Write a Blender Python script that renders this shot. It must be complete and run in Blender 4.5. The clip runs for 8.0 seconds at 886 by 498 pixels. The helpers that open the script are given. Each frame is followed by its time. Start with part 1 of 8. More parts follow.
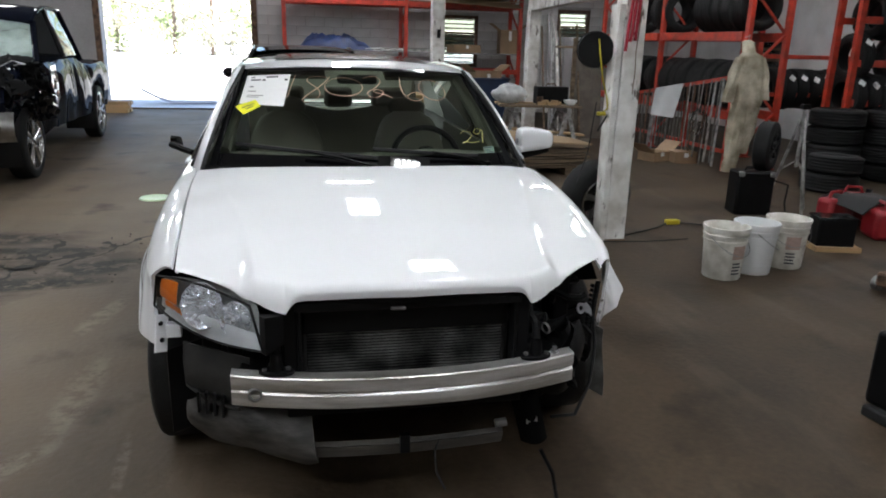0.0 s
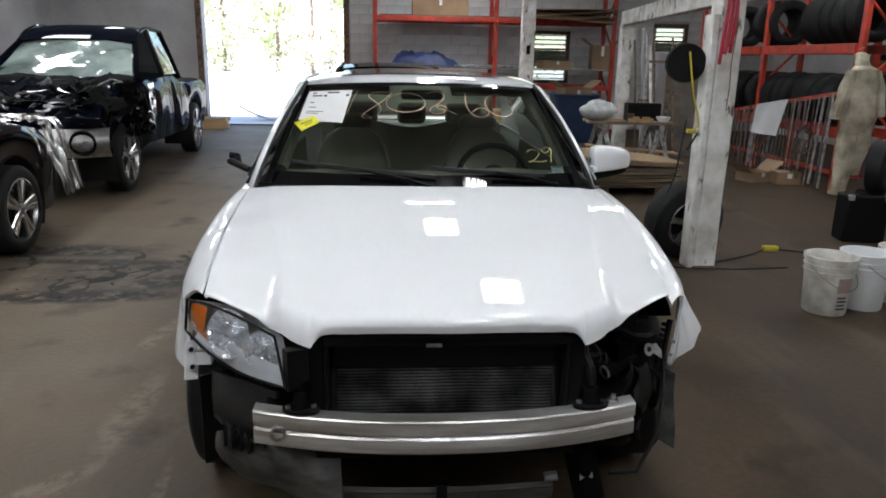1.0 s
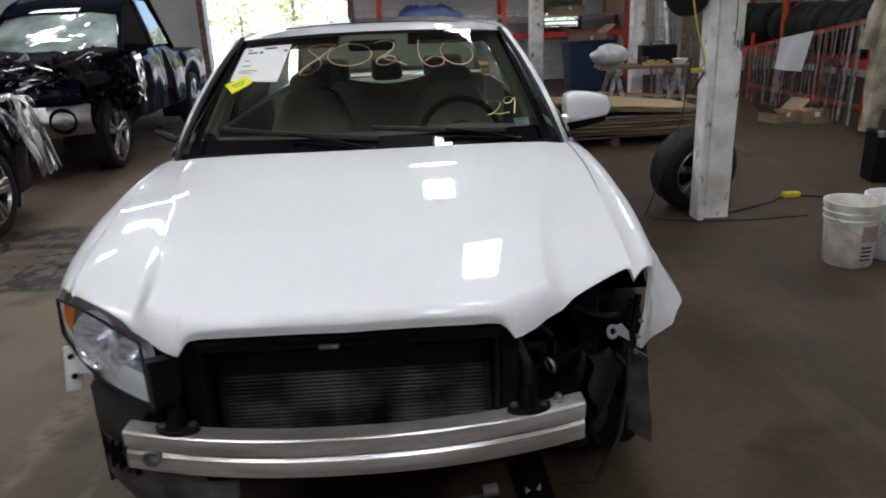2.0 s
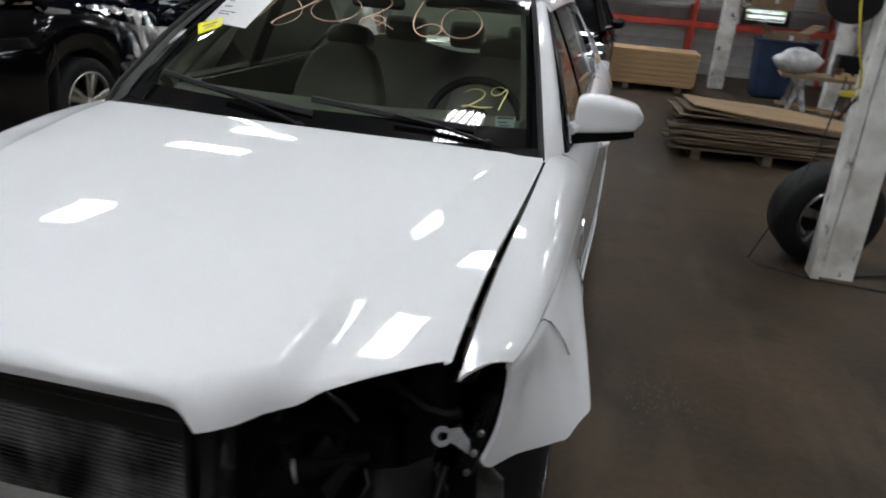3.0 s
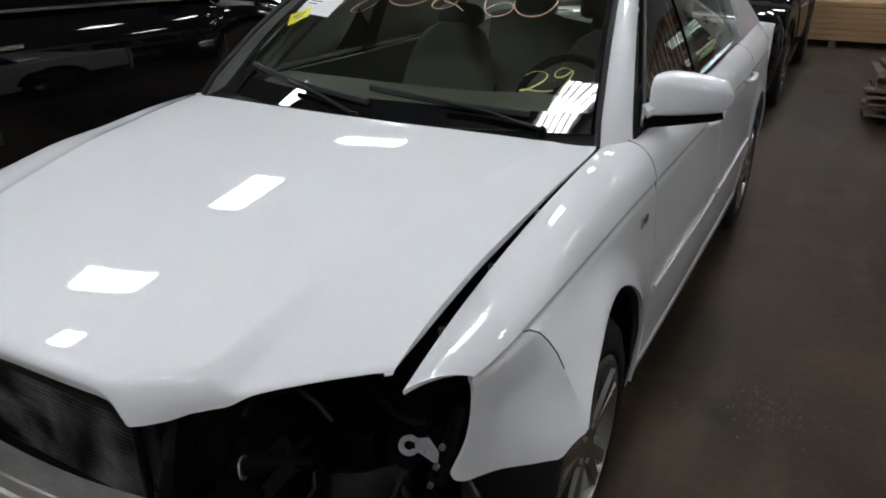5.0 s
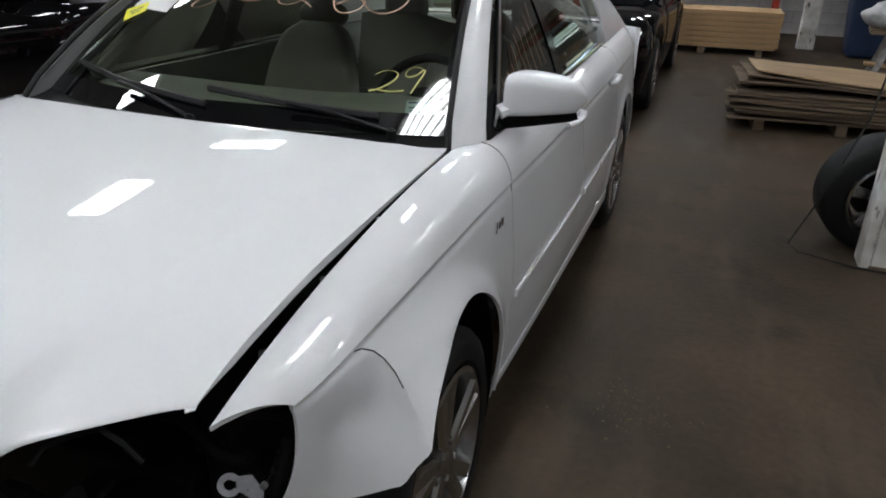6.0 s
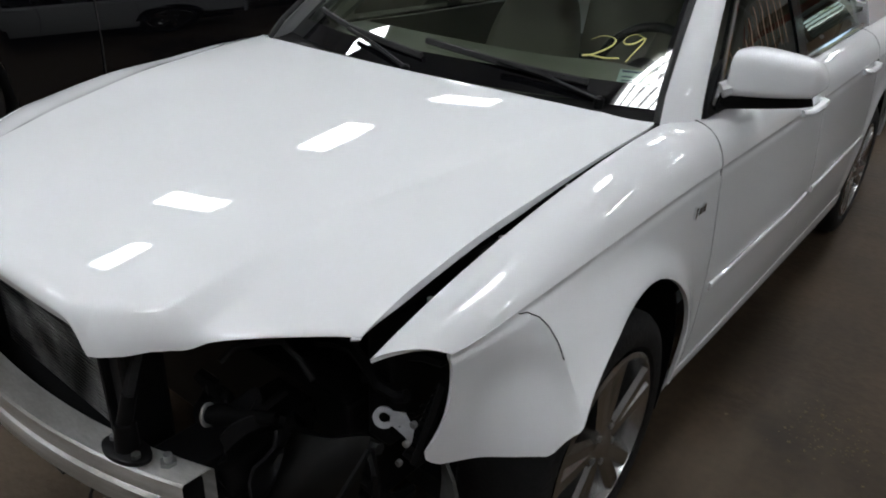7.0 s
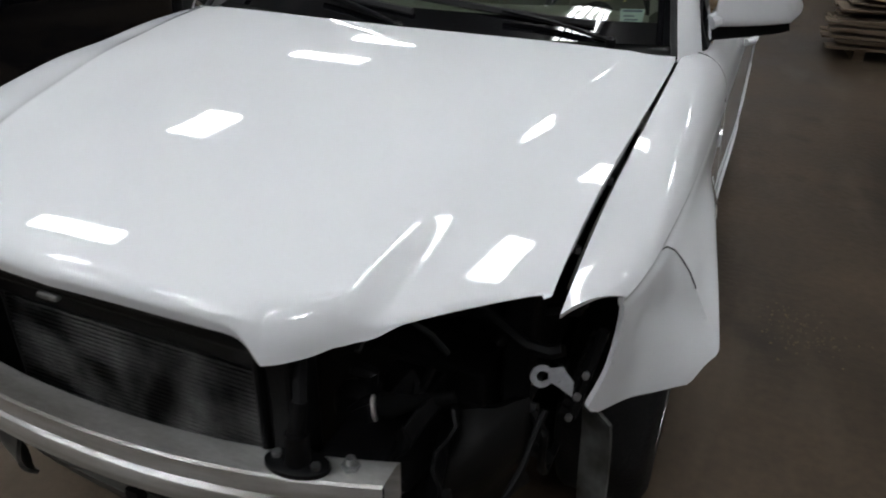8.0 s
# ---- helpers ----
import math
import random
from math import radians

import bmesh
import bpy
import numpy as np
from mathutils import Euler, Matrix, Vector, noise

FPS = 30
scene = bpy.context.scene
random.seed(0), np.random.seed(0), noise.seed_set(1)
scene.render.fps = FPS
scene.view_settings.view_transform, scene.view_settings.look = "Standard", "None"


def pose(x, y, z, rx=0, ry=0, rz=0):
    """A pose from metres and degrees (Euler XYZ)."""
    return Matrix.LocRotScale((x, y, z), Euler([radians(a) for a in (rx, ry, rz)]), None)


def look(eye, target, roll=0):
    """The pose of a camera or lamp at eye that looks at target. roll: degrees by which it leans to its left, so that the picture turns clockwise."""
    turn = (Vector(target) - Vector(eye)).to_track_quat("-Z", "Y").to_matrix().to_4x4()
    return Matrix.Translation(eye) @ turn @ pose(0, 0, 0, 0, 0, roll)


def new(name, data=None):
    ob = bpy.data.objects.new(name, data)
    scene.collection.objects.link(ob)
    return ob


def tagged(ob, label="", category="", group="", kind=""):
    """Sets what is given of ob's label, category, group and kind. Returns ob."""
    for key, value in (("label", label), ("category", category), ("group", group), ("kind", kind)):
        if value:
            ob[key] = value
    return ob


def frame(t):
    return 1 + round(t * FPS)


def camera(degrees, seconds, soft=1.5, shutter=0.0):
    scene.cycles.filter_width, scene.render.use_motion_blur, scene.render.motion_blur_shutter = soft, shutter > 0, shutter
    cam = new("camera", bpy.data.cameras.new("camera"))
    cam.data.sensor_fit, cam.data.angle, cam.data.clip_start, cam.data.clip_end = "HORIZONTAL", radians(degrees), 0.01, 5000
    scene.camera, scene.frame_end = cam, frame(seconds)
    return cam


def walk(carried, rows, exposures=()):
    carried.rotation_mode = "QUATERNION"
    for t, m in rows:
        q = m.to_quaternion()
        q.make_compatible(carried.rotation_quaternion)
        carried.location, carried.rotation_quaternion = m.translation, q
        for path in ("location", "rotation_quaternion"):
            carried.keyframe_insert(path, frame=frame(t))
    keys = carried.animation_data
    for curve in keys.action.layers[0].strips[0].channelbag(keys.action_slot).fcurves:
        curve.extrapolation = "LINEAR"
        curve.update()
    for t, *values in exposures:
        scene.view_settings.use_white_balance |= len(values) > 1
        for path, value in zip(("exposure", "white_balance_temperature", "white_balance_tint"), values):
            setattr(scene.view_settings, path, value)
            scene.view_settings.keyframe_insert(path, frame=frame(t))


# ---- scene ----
cam = camera(63.54, 8.0, soft=1.8, shutter=0.3)
# seconds, eye in metres, turn in degrees
ROWS = [
    (0.0, -0.316, -2.834, 1.518, 73.978, -1.563, -11.515),
    (0.5, -0.205, -2.770, 1.506, 73.838, 0.968, -8.791),
    (1.0, -0.154, -2.649, 1.503, 75.111, -1.055, -4.144),
    (1.5, -0.085, -2.498, 1.482, 74.866, 0.674, -4.827),
    (1.7, -0.000, -2.442, 1.454, 73.581, 2.422, -4.621),
    (2.8, 0.724, -1.841, 1.440, 69.613, -3.465, 9.751),
    (3.0, 0.869, -1.726, 1.440, 69.067, -4.420, 14.009),
    (3.2, 1.005, -1.657, 1.433, 69.411, -8.849, 19.139),
    (3.5, 1.143, -1.574, 1.486, 68.266, -8.915, 26.925),
    (4.0, 1.264, -1.482, 1.486, 65.800, -1.746, 30.393),
    (4.2, 1.266, -1.475, 1.491, 64.158, -0.571, 29.121),
    (5.3, 1.205, -1.509, 1.484, 67.071, 0.477, 28.359),
    (5.5, 1.247, -1.464, 1.467, 67.448, 0.938, 26.321),
    (5.8, 1.274, -1.380, 1.466, 66.859, -0.061, 21.435),
    (6.0, 1.287, -1.355, 1.457, 66.558, -1.339, 20.895),
    (6.5, 1.354, -1.350, 1.452, 65.090, -3.339, 32.629),
    (7.0, 1.317, -1.327, 1.440, 63.602, -2.324, 39.011),
    (7.5, 1.083, -1.394, 1.403, 64.099, -0.303, 29.413),
    (7.8, 0.936, -1.500, 1.396, 62.374, -0.648, 24.825),
    (8.0, 0.867, -1.559, 1.380, 61.788, -1.055, 23.328),
]
walk(cam, [(r[0], pose(*r[1:])) for r in ROWS], exposures=[(0.0, 2.07), (1.0, 2.02), (1.7, 1.92), (3.0, 1.86), (4.2, 1.83), (5.3, 1.66), (5.8, 1.76), (6.5, 1.86), (7.2, 1.82), (7.6, 1.82), (8.0, 1.74)])

# ---- light ----
world = bpy.data.worlds.new("world")
scene.world = world
world.use_nodes = True
wn = world.node_tree
sky = wn.nodes.new("ShaderNodeTexSky")
sky.sky_type, sky.sun_disc, sky.sun_elevation, sky.sun_rotation = "NISHITA", False, radians(50), radians(200)
wn.links.new(sky.outputs["Color"], wn.nodes["Background"].inputs["Color"])
wn.nodes["Background"].inputs["Strength"].default_value = 0.15
sun = new("sun", bpy.data.lights.new("sun", "SUN"))
sun.data.energy, sun.data.angle, sun.data.color = 5.0, radians(0.5), (1.0, 0.95, 0.87)
sun.matrix_world = look((-3, 10, 20), (-3.5, 22, 0))

CEILING = 3.9
TUBE = 11.6        # glow of the fluorescent fixtures


# ---- materials ----
def shader(name, color, rough=0.5, metal=0.0, vary=0.12, scale=3.0, grain=60.0, bump=0.0, coat=0.0, tint=None, ior=1.5, stretch=(1, 1, 1), spec=0.5, haze=0.03):
    """A painted, metal or stone surface with variation at two scales."""
    m = bpy.data.materials.new(name)
    m.use_nodes = True
    n, l = m.node_tree.nodes, m.node_tree.links
    b = n["Principled BSDF"]
    co = n.new("ShaderNodeTexCoord")
    mp = n.new("ShaderNodeMapping")
    mp.inputs["Scale"].default_value = stretch
    l.new(co.outputs["Object"], mp.inputs["Vector"])
    big, small = n.new("ShaderNodeTexNoise"), n.new("ShaderNodeTexNoise")
    for t, s, d in ((big, scale, 5.0), (small, grain, 3.0)):
        t.inputs["Scale"].default_value, t.inputs["Detail"].default_value = s, d
        l.new(mp.outputs["Vector"], t.inputs["Vector"])
    mix = n.new("ShaderNodeMix")
    mix.data_type = "RGBA"
    ramp = n.new("ShaderNodeMapRange")
    ramp.inputs["From Min"].default_value, ramp.inputs["From Max"].default_value = 0.35, 0.65
    l.new(big.outputs["Fac"], ramp.inputs["Value"])
    l.new(ramp.outputs["Result"], mix.inputs["Factor"])
    dark = tint or tuple(c * (1 - 1.6 * vary) for c in color)
    mix.inputs["A"].default_value = (*[max(c, 0.0) for c in dark], 1)
    mix.inputs["B"].default_value = (*[min(c * (1 + vary), 0.95) for c in color], 1)
    fine = n.new("ShaderNodeMix")
    fine.data_type, fine.blend_type = "RGBA", "MULTIPLY"
    fine.inputs["Factor"].default_value = min(1.0, vary * 3)
    l.new(mix.outputs["Result"], fine.inputs["A"])
    tone = n.new("ShaderNodeMapRange")
    tone.inputs["To Min"].default_value, tone.inputs["To Max"].default_value = 0.6, 1.25
    l.new(small.outputs["Fac"], tone.inputs["Value"])
    l.new(tone.outputs["Result"], fine.inputs["B"])
    l.new(fine.outputs["Result"], b.inputs["Base Color"])
    b.inputs["Metallic"].default_value, b.inputs["IOR"].default_value = metal, ior
    b.inputs["Coat Weight"].default_value, b.inputs["Coat Roughness"].default_value = coat, haze
    b.inputs["Specular IOR Level"].default_value = spec
    rr = n.new("ShaderNodeMapRange")
    rr.inputs["To Min"].default_value, rr.inputs["To Max"].default_value = max(rough * 0.75, 0.0), min(rough * 1.25, 1.0)
    l.new(big.outputs["Fac"], rr.inputs["Value"])
    l.new(rr.outputs["Result"], b.inputs["Roughness"])
    if bump:
        bp = n.new("ShaderNodeBump")
        bp.inputs["Strength"].default_value, bp.inputs["Distance"].default_value = 1.0, bump
        l.new(small.outputs["Fac"], bp.inputs["Height"])
        l.new(bp.outputs["Normal"], b.inputs["Normal"])
    return m


def chipped(m, wood=(0.10, 0.075, 0.055), scale=8.0, low=0.60, high=0.64):
    """Paint flaked off down to the wood."""
    n, l = m.node_tree.nodes, m.node_tree.links
    b = n["Principled BSDF"]
    base = b.inputs["Base Color"].links[0].from_socket
    co, mp, t, r, mix = n.new("ShaderNodeTexCoord"), n.new("ShaderNodeMapping"), n.new("ShaderNodeTexNoise"), n.new("ShaderNodeMapRange"), n.new("ShaderNodeMix")
    mp.inputs["Scale"].default_value = (1, 1, 0.35)
    t.inputs["Scale"].default_value, t.inputs["Detail"].default_value, t.inputs["Roughness"].default_value = scale, 9, 0.65
    r.inputs["From Min"].default_value, r.inputs["From Max"].default_value = low, high
    mix.data_type = "RGBA"
    mix.inputs["B"].default_value = (*wood, 1)
    l.new(co.outputs["Object"], mp.inputs["Vector"])
    l.new(mp.outputs["Vector"], t.inputs["Vector"])
    l.new(t.outputs["Fac"], r.inputs["Value"])
    l.new(r.outputs["Result"], mix.inputs["Factor"])
    l.new(base, mix.inputs["A"])
    l.new(mix.outputs["Result"], b.inputs["Base Color"])
    return m


def pane(name, tint, gloss=1.0, rough=0.0):
    """Thin clear or tinted glass: lets light straight through and mirrors at grazing angles."""
    m = bpy.data.materials.new(name)
    m.use_nodes = True
    n, l = m.node_tree.nodes, m.node_tree.links
    n.remove(n["Principled BSDF"])
    clear, shine, mix, fr = n.new("ShaderNodeBsdfTransparent"), n.new("ShaderNodeBsdfGlossy"), n.new("ShaderNodeMixShader"), n.new("ShaderNodeFresnel")
    clear.inputs["Color"].default_value = (*tint, 1)
    shine.inputs["Roughness"].default_value = rough
    shine.inputs["Color"].default_value = (gloss, gloss, gloss, 1)
    fr.inputs["IOR"].default_value = 1.55
    l.new(fr.outputs["Fac"], mix.inputs["Fac"])
    l.new(clear.outputs["BSDF"], mix.inputs[1])
    l.new(shine.outputs["BSDF"], mix.inputs[2])
    l.new(mix.outputs["Shader"], n["Material Output"].inputs["Surface"])
    return m


def glow(name, color, strength):
    m = bpy.data.materials.new(name)
    m.use_nodes = True
    b = m.node_tree.nodes["Principled BSDF"]
    b.inputs["Base Color"].default_value = (*color, 1)
    b.inputs["Emission Color"].default_value = (*color, 1)
    b.inputs["Emission Strength"].default_value = strength
    return m


WHITE_PAINT = shader("white_car_paint", (0.80, 0.81, 0.83), 0.6, vary=0.0015, scale=2, coat=1.0, spec=0.0)
BLACK_PAINT = shader("black_car_paint", (0.003, 0.003, 0.004), 0.35, vary=0.1, coat=0.8, spec=0.0)
NAVY_PAINT = shader("navy_car_paint", (0.0032, 0.0042, 0.0085), 0.4, vary=0.15, coat=0.30, spec=0.0, haze=0.03)
GLASS = pane("windscreen_glass", (0.62, 0.70, 0.60))
SIDE_GLASS = pane("side_glass", (0.42, 0.47, 0.43))
DARK_GLASS = pane("dark_glass", (0.10, 0.11, 0.11))
HAZY_LENS = pane("hazy_lens", (0.90, 0.92, 0.94), 1.0, 0.10)
LENS = pane("clear_lens", (0.93, 0.95, 0.96), 1.0, 0.03)
FILM = pane("plastic_film", (0.84, 0.82, 0.80), 0.8, 0.22)
RUBBER = shader("rubber", (0.013, 0.013, 0.0135), 0.75, vary=0.2, scale=6, grain=90, bump=0.002)
TYRE = shader("tyre_rubber", (0.012, 0.012, 0.0125), 0.65, vary=0.25, scale=7, grain=120, bump=0.002, spec=0.25)
PLASTIC = shader("black_plastic", (0.0045, 0.0045, 0.005), 0.5, vary=0.2, scale=8, grain=150, bump=0.0004, spec=0.18)
DUSTY = shader("dusty_plastic", (0.022, 0.021, 0.0195), 0.7, vary=0.35, scale=9, grain=40, tint=(0.006, 0.006, 0.006), bump=0.001)
BLACK_GLASS = shader("black_printed_glass", (0.005, 0.005, 0.006), 0.02, vary=0.1)
DIRTY_PANE = pane("dirty_pane", (0.58, 0.61, 0.60), 1.0, 0.05)
GLOSS_BLACK = shader("gloss_black", (0.008, 0.008, 0.009), 0.12, vary=0.1)
CHROME = shader("chrome", (0.82, 0.83, 0.85), 0.08, 1.0, vary=0.03)
ALLOY = shader("alloy", (0.47, 0.465, 0.46), 0.25, 1.0, vary=0.08, scale=10)
ALUMINIUM = shader("bumper_aluminium", (0.62, 0.61, 0.60), 0.32, 0.6, vary=0.20, tint=(0.36, 0.34, 0.31), scale=8, grain=220, bump=0.0003, stretch=(0.3, 1, 3))
STEEL = shader("dull_steel", (0.36, 0.36, 0.36), 0.45, 0.9, vary=0.25, scale=9)
DUSTY_BAR = shader("dusty_steel", (0.085, 0.078, 0.068), 0.7, vary=0.3, scale=8, grain=60, tint=(0.022, 0.020, 0.018), bump=0.001, stretch=(0.4, 1, 2))
MOTTLED_BLACK = shader("grimy_black", (0.0065, 0.006, 0.0055), 0.45, vary=0.35, scale=14, grain=60, tint=(0.003, 0.003, 0.003), bump=0.001, spec=0.25)
RUST = shader("rusty_steel", (0.15, 0.09, 0.06), 0.8, 0.3, vary=0.4, scale=14, bump=0.001)
AMBER = shader("amber_plastic", (0.75, 0.20, 0.03), 0.2, vary=0.1)
REFLECTOR = shader("reflector", (0.80, 0.82, 0.85), 0.20, 0.45, vary=0.05)
BEIGE = shader("beige_leather", (0.13, 0.125, 0.098), 0.55, vary=0.1, scale=5, bump=0.0006)
GREIGE = shader("grey_green_trim", (0.115, 0.12, 0.095), 0.7, vary=0.1, scale=5, bump=0.0006)
PAPER = shader("paper", (0.80, 0.80, 0.80), 0.8, vary=0.03)
INK = shader("ink", (0.08, 0.08, 0.09), 0.8, vary=0.05)
YELLOW = shader("yellow_label", (0.85, 0.80, 0.03), 0.6, vary=0.04)
CHALK = shader("peach_marker", (0.62, 0.42, 0.30), 0.8, vary=0.1)
CHALK_YELLOW = shader("yellow_marker", (0.75, 0.72, 0.25), 0.8, vary=0.1)
WHITEWASH = chipped(shader("worn_white_paint", (0.79, 0.78, 0.76), 0.65, vary=0.05, scale=5, grain=14, bump=0.002, tint=(0.50, 0.47, 0.43)), low=0.585, high=0.63)
RED_STEEL = shader("red_rack_steel", (0.52, 0.045, 0.022), 0.45, vary=0.12, scale=8, tint=(0.30, 0.035, 0.02))
PINE = shader("pine", (0.47, 0.305, 0.155), 0.65, vary=0.14, scale=3, grain=25, bump=0.001, stretch=(0.3, 4, 4))
OLD_WOOD = shader("old_wood", (0.16, 0.115, 0.075), 0.8, vary=0.3, scale=4, grain=30, bump=0.002, stretch=(0.3, 4, 4))
PLYWOOD = shader("plywood", (0.40, 0.28, 0.16), 0.7, vary=0.12, scale=3, stretch=(0.5, 3, 3))
CARDBOARD = shader("cardboard", (0.30, 0.20, 0.12), 0.85, vary=0.12)
BLUE_PLASTIC = shader("blue_plastic", (0.012, 0.028, 0.075), 0.45, vary=0.15)
BLUE_TARP = shader("blue_tarp", (0.012, 0.03, 0.12), 0.5, vary=0.25, scale=8)
RED_PLASTIC = shader("red_plastic", (0.27, 0.014, 0.02), 0.4, vary=0.12)
RED_STRAP = shader("red_webbing", (0.36, 0.02, 0.04), 0.75, vary=0.15)
YELLOW_PLASTIC = shader("yellow_plastic", (0.55, 0.45, 0.03), 0.5, vary=0.1)
BUCKET = shader("bucket_plastic", (0.74, 0.72, 0.67), 0.5, vary=0.06, scale=9, tint=(0.48, 0.45, 0.39))
CLEAN_BUCKET = shader("clean_bucket_plastic", (0.80, 0.81, 0.82), 0.4, vary=0.04)
DUN = shader("grey_brown_board", (0.135, 0.115, 0.095), 0.75, vary=0.2, scale=4, grain=30, bump=0.001)
CLOTH = shader("stained_cloth", (0.53, 0.48, 0.38), 0.9, vary=0.16, scale=5, bump=0.002, tint=(0.25, 0.21, 0.14))
WHITE_CLOTH = shader("white_cloth", (0.62, 0.63, 0.64), 0.9, vary=0.06, bump=0.002)
BAG = shader("plastic_bag", (0.65, 0.66, 0.67), 0.3, vary=0.12, scale=14)
DULL_STRIP = shader("dull_strip", (0.17, 0.16, 0.15), 0.6, 0.3, vary=0.3, scale=12)
GALV = shader("galvanised_rod", (0.40, 0.39, 0.38), 0.5, 0.7, vary=0.3, scale=12)
BLOCK = shader("painted_block", (0.62, 0.61, 0.61), 0.8, vary=0.05, scale=1.5, grain=45, bump=0.0025, tint=(0.47, 0.46, 0.46))
CRAZED = shader("crazed_glass", (0.24, 0.29, 0.27), 0.08, vary=0.2, scale=2.5, grain=60, bump=0.0004, tint=(0.10, 0.13, 0.12), coat=1.0)
SCUFFED = shader("scuffed_guard", (0.062, 0.059, 0.055), 0.45, vary=0.35, scale=11, grain=70, tint=(0.006, 0.006, 0.006), bump=0.0008, stretch=(0.6, 1, 2.5))
DULL_CHROME = shader("dull_chrome", (0.30, 0.29, 0.285), 0.30, 1.0, vary=0.2, scale=9)
FINS = shader("scraped_fins", (0.13, 0.128, 0.125), 0.5, 0.3, vary=0.4, scale=9, grain=90, tint=(0.004, 0.004, 0.004))
# near-black for hollows and black parts; the shade of hollows is in this colour
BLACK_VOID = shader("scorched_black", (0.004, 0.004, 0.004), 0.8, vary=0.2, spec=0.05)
JOINT = shader("block_joint", (0.40, 0.39, 0.39), 0.9, vary=0.1, bump=0.002)
GREY_WALL = shader("grey_wall", (0.30, 0.285, 0.29), 0.85, vary=0.12, scale=1.2, grain=30, bump=0.002)
CEILING_PAINT = shader("ceiling_paint", (0.42, 0.41, 0.40), 0.9, vary=0.1, scale=1)
YARD = shader("sunlit_concrete", (0.62, 0.62, 0.62), 0.9, vary=0.1, scale=0.8, bump=0.003)
BARK = shader("bark", (0.17, 0.13, 0.10), 0.9, vary=0.3, scale=10, bump=0.01)
LEAF = shader("leaf", (0.30, 0.37, 0.18), 0.6, vary=0.25, scale=1.0)
PALE_LEAF = shader("pale_leaf", (0.50, 0.48, 0.36), 0.6, vary=0.3, scale=1.0)
TUBE_GLOW = glow("fluorescent_tube", (0.93, 0.97, 1.0), TUBE)


DAMP, DUST = (0.011, 0.0085, 0.0065), (0.24, 0.205, 0.155)
# x, y, half length, half width, turn, colour, depth, coarseness
DIRT = ((-2.65, 2.95, 0.85, 0.22, -2, DAMP, 0.95, 7), (-2.3, 2.62, 0.75, 0.10, -4, DAMP, 0.9, 9), (-2.15, 1.82, 0.85, 0.16, 2, DAMP, 1.0, 8), (-1.62, 2.15, 0.36, 0.20, 20, DAMP, 0.9, 8), (-2.05, 2.30, 0.95, 0.65, 0, DAMP, 0.55, 4),
        (-1.40, 1.20, 0.36, 0.08, 77, DUST, 0.42, 14), (-1.27, 0.26, 0.50, 0.10, 90, DUST, 0.42, 14), (-1.38, -0.32, 0.26, 0.08, 48, DUST, 0.42, 14), (-0.97, -0.37, 0.28, 0.03, 95, DUST, 0.3, 14))


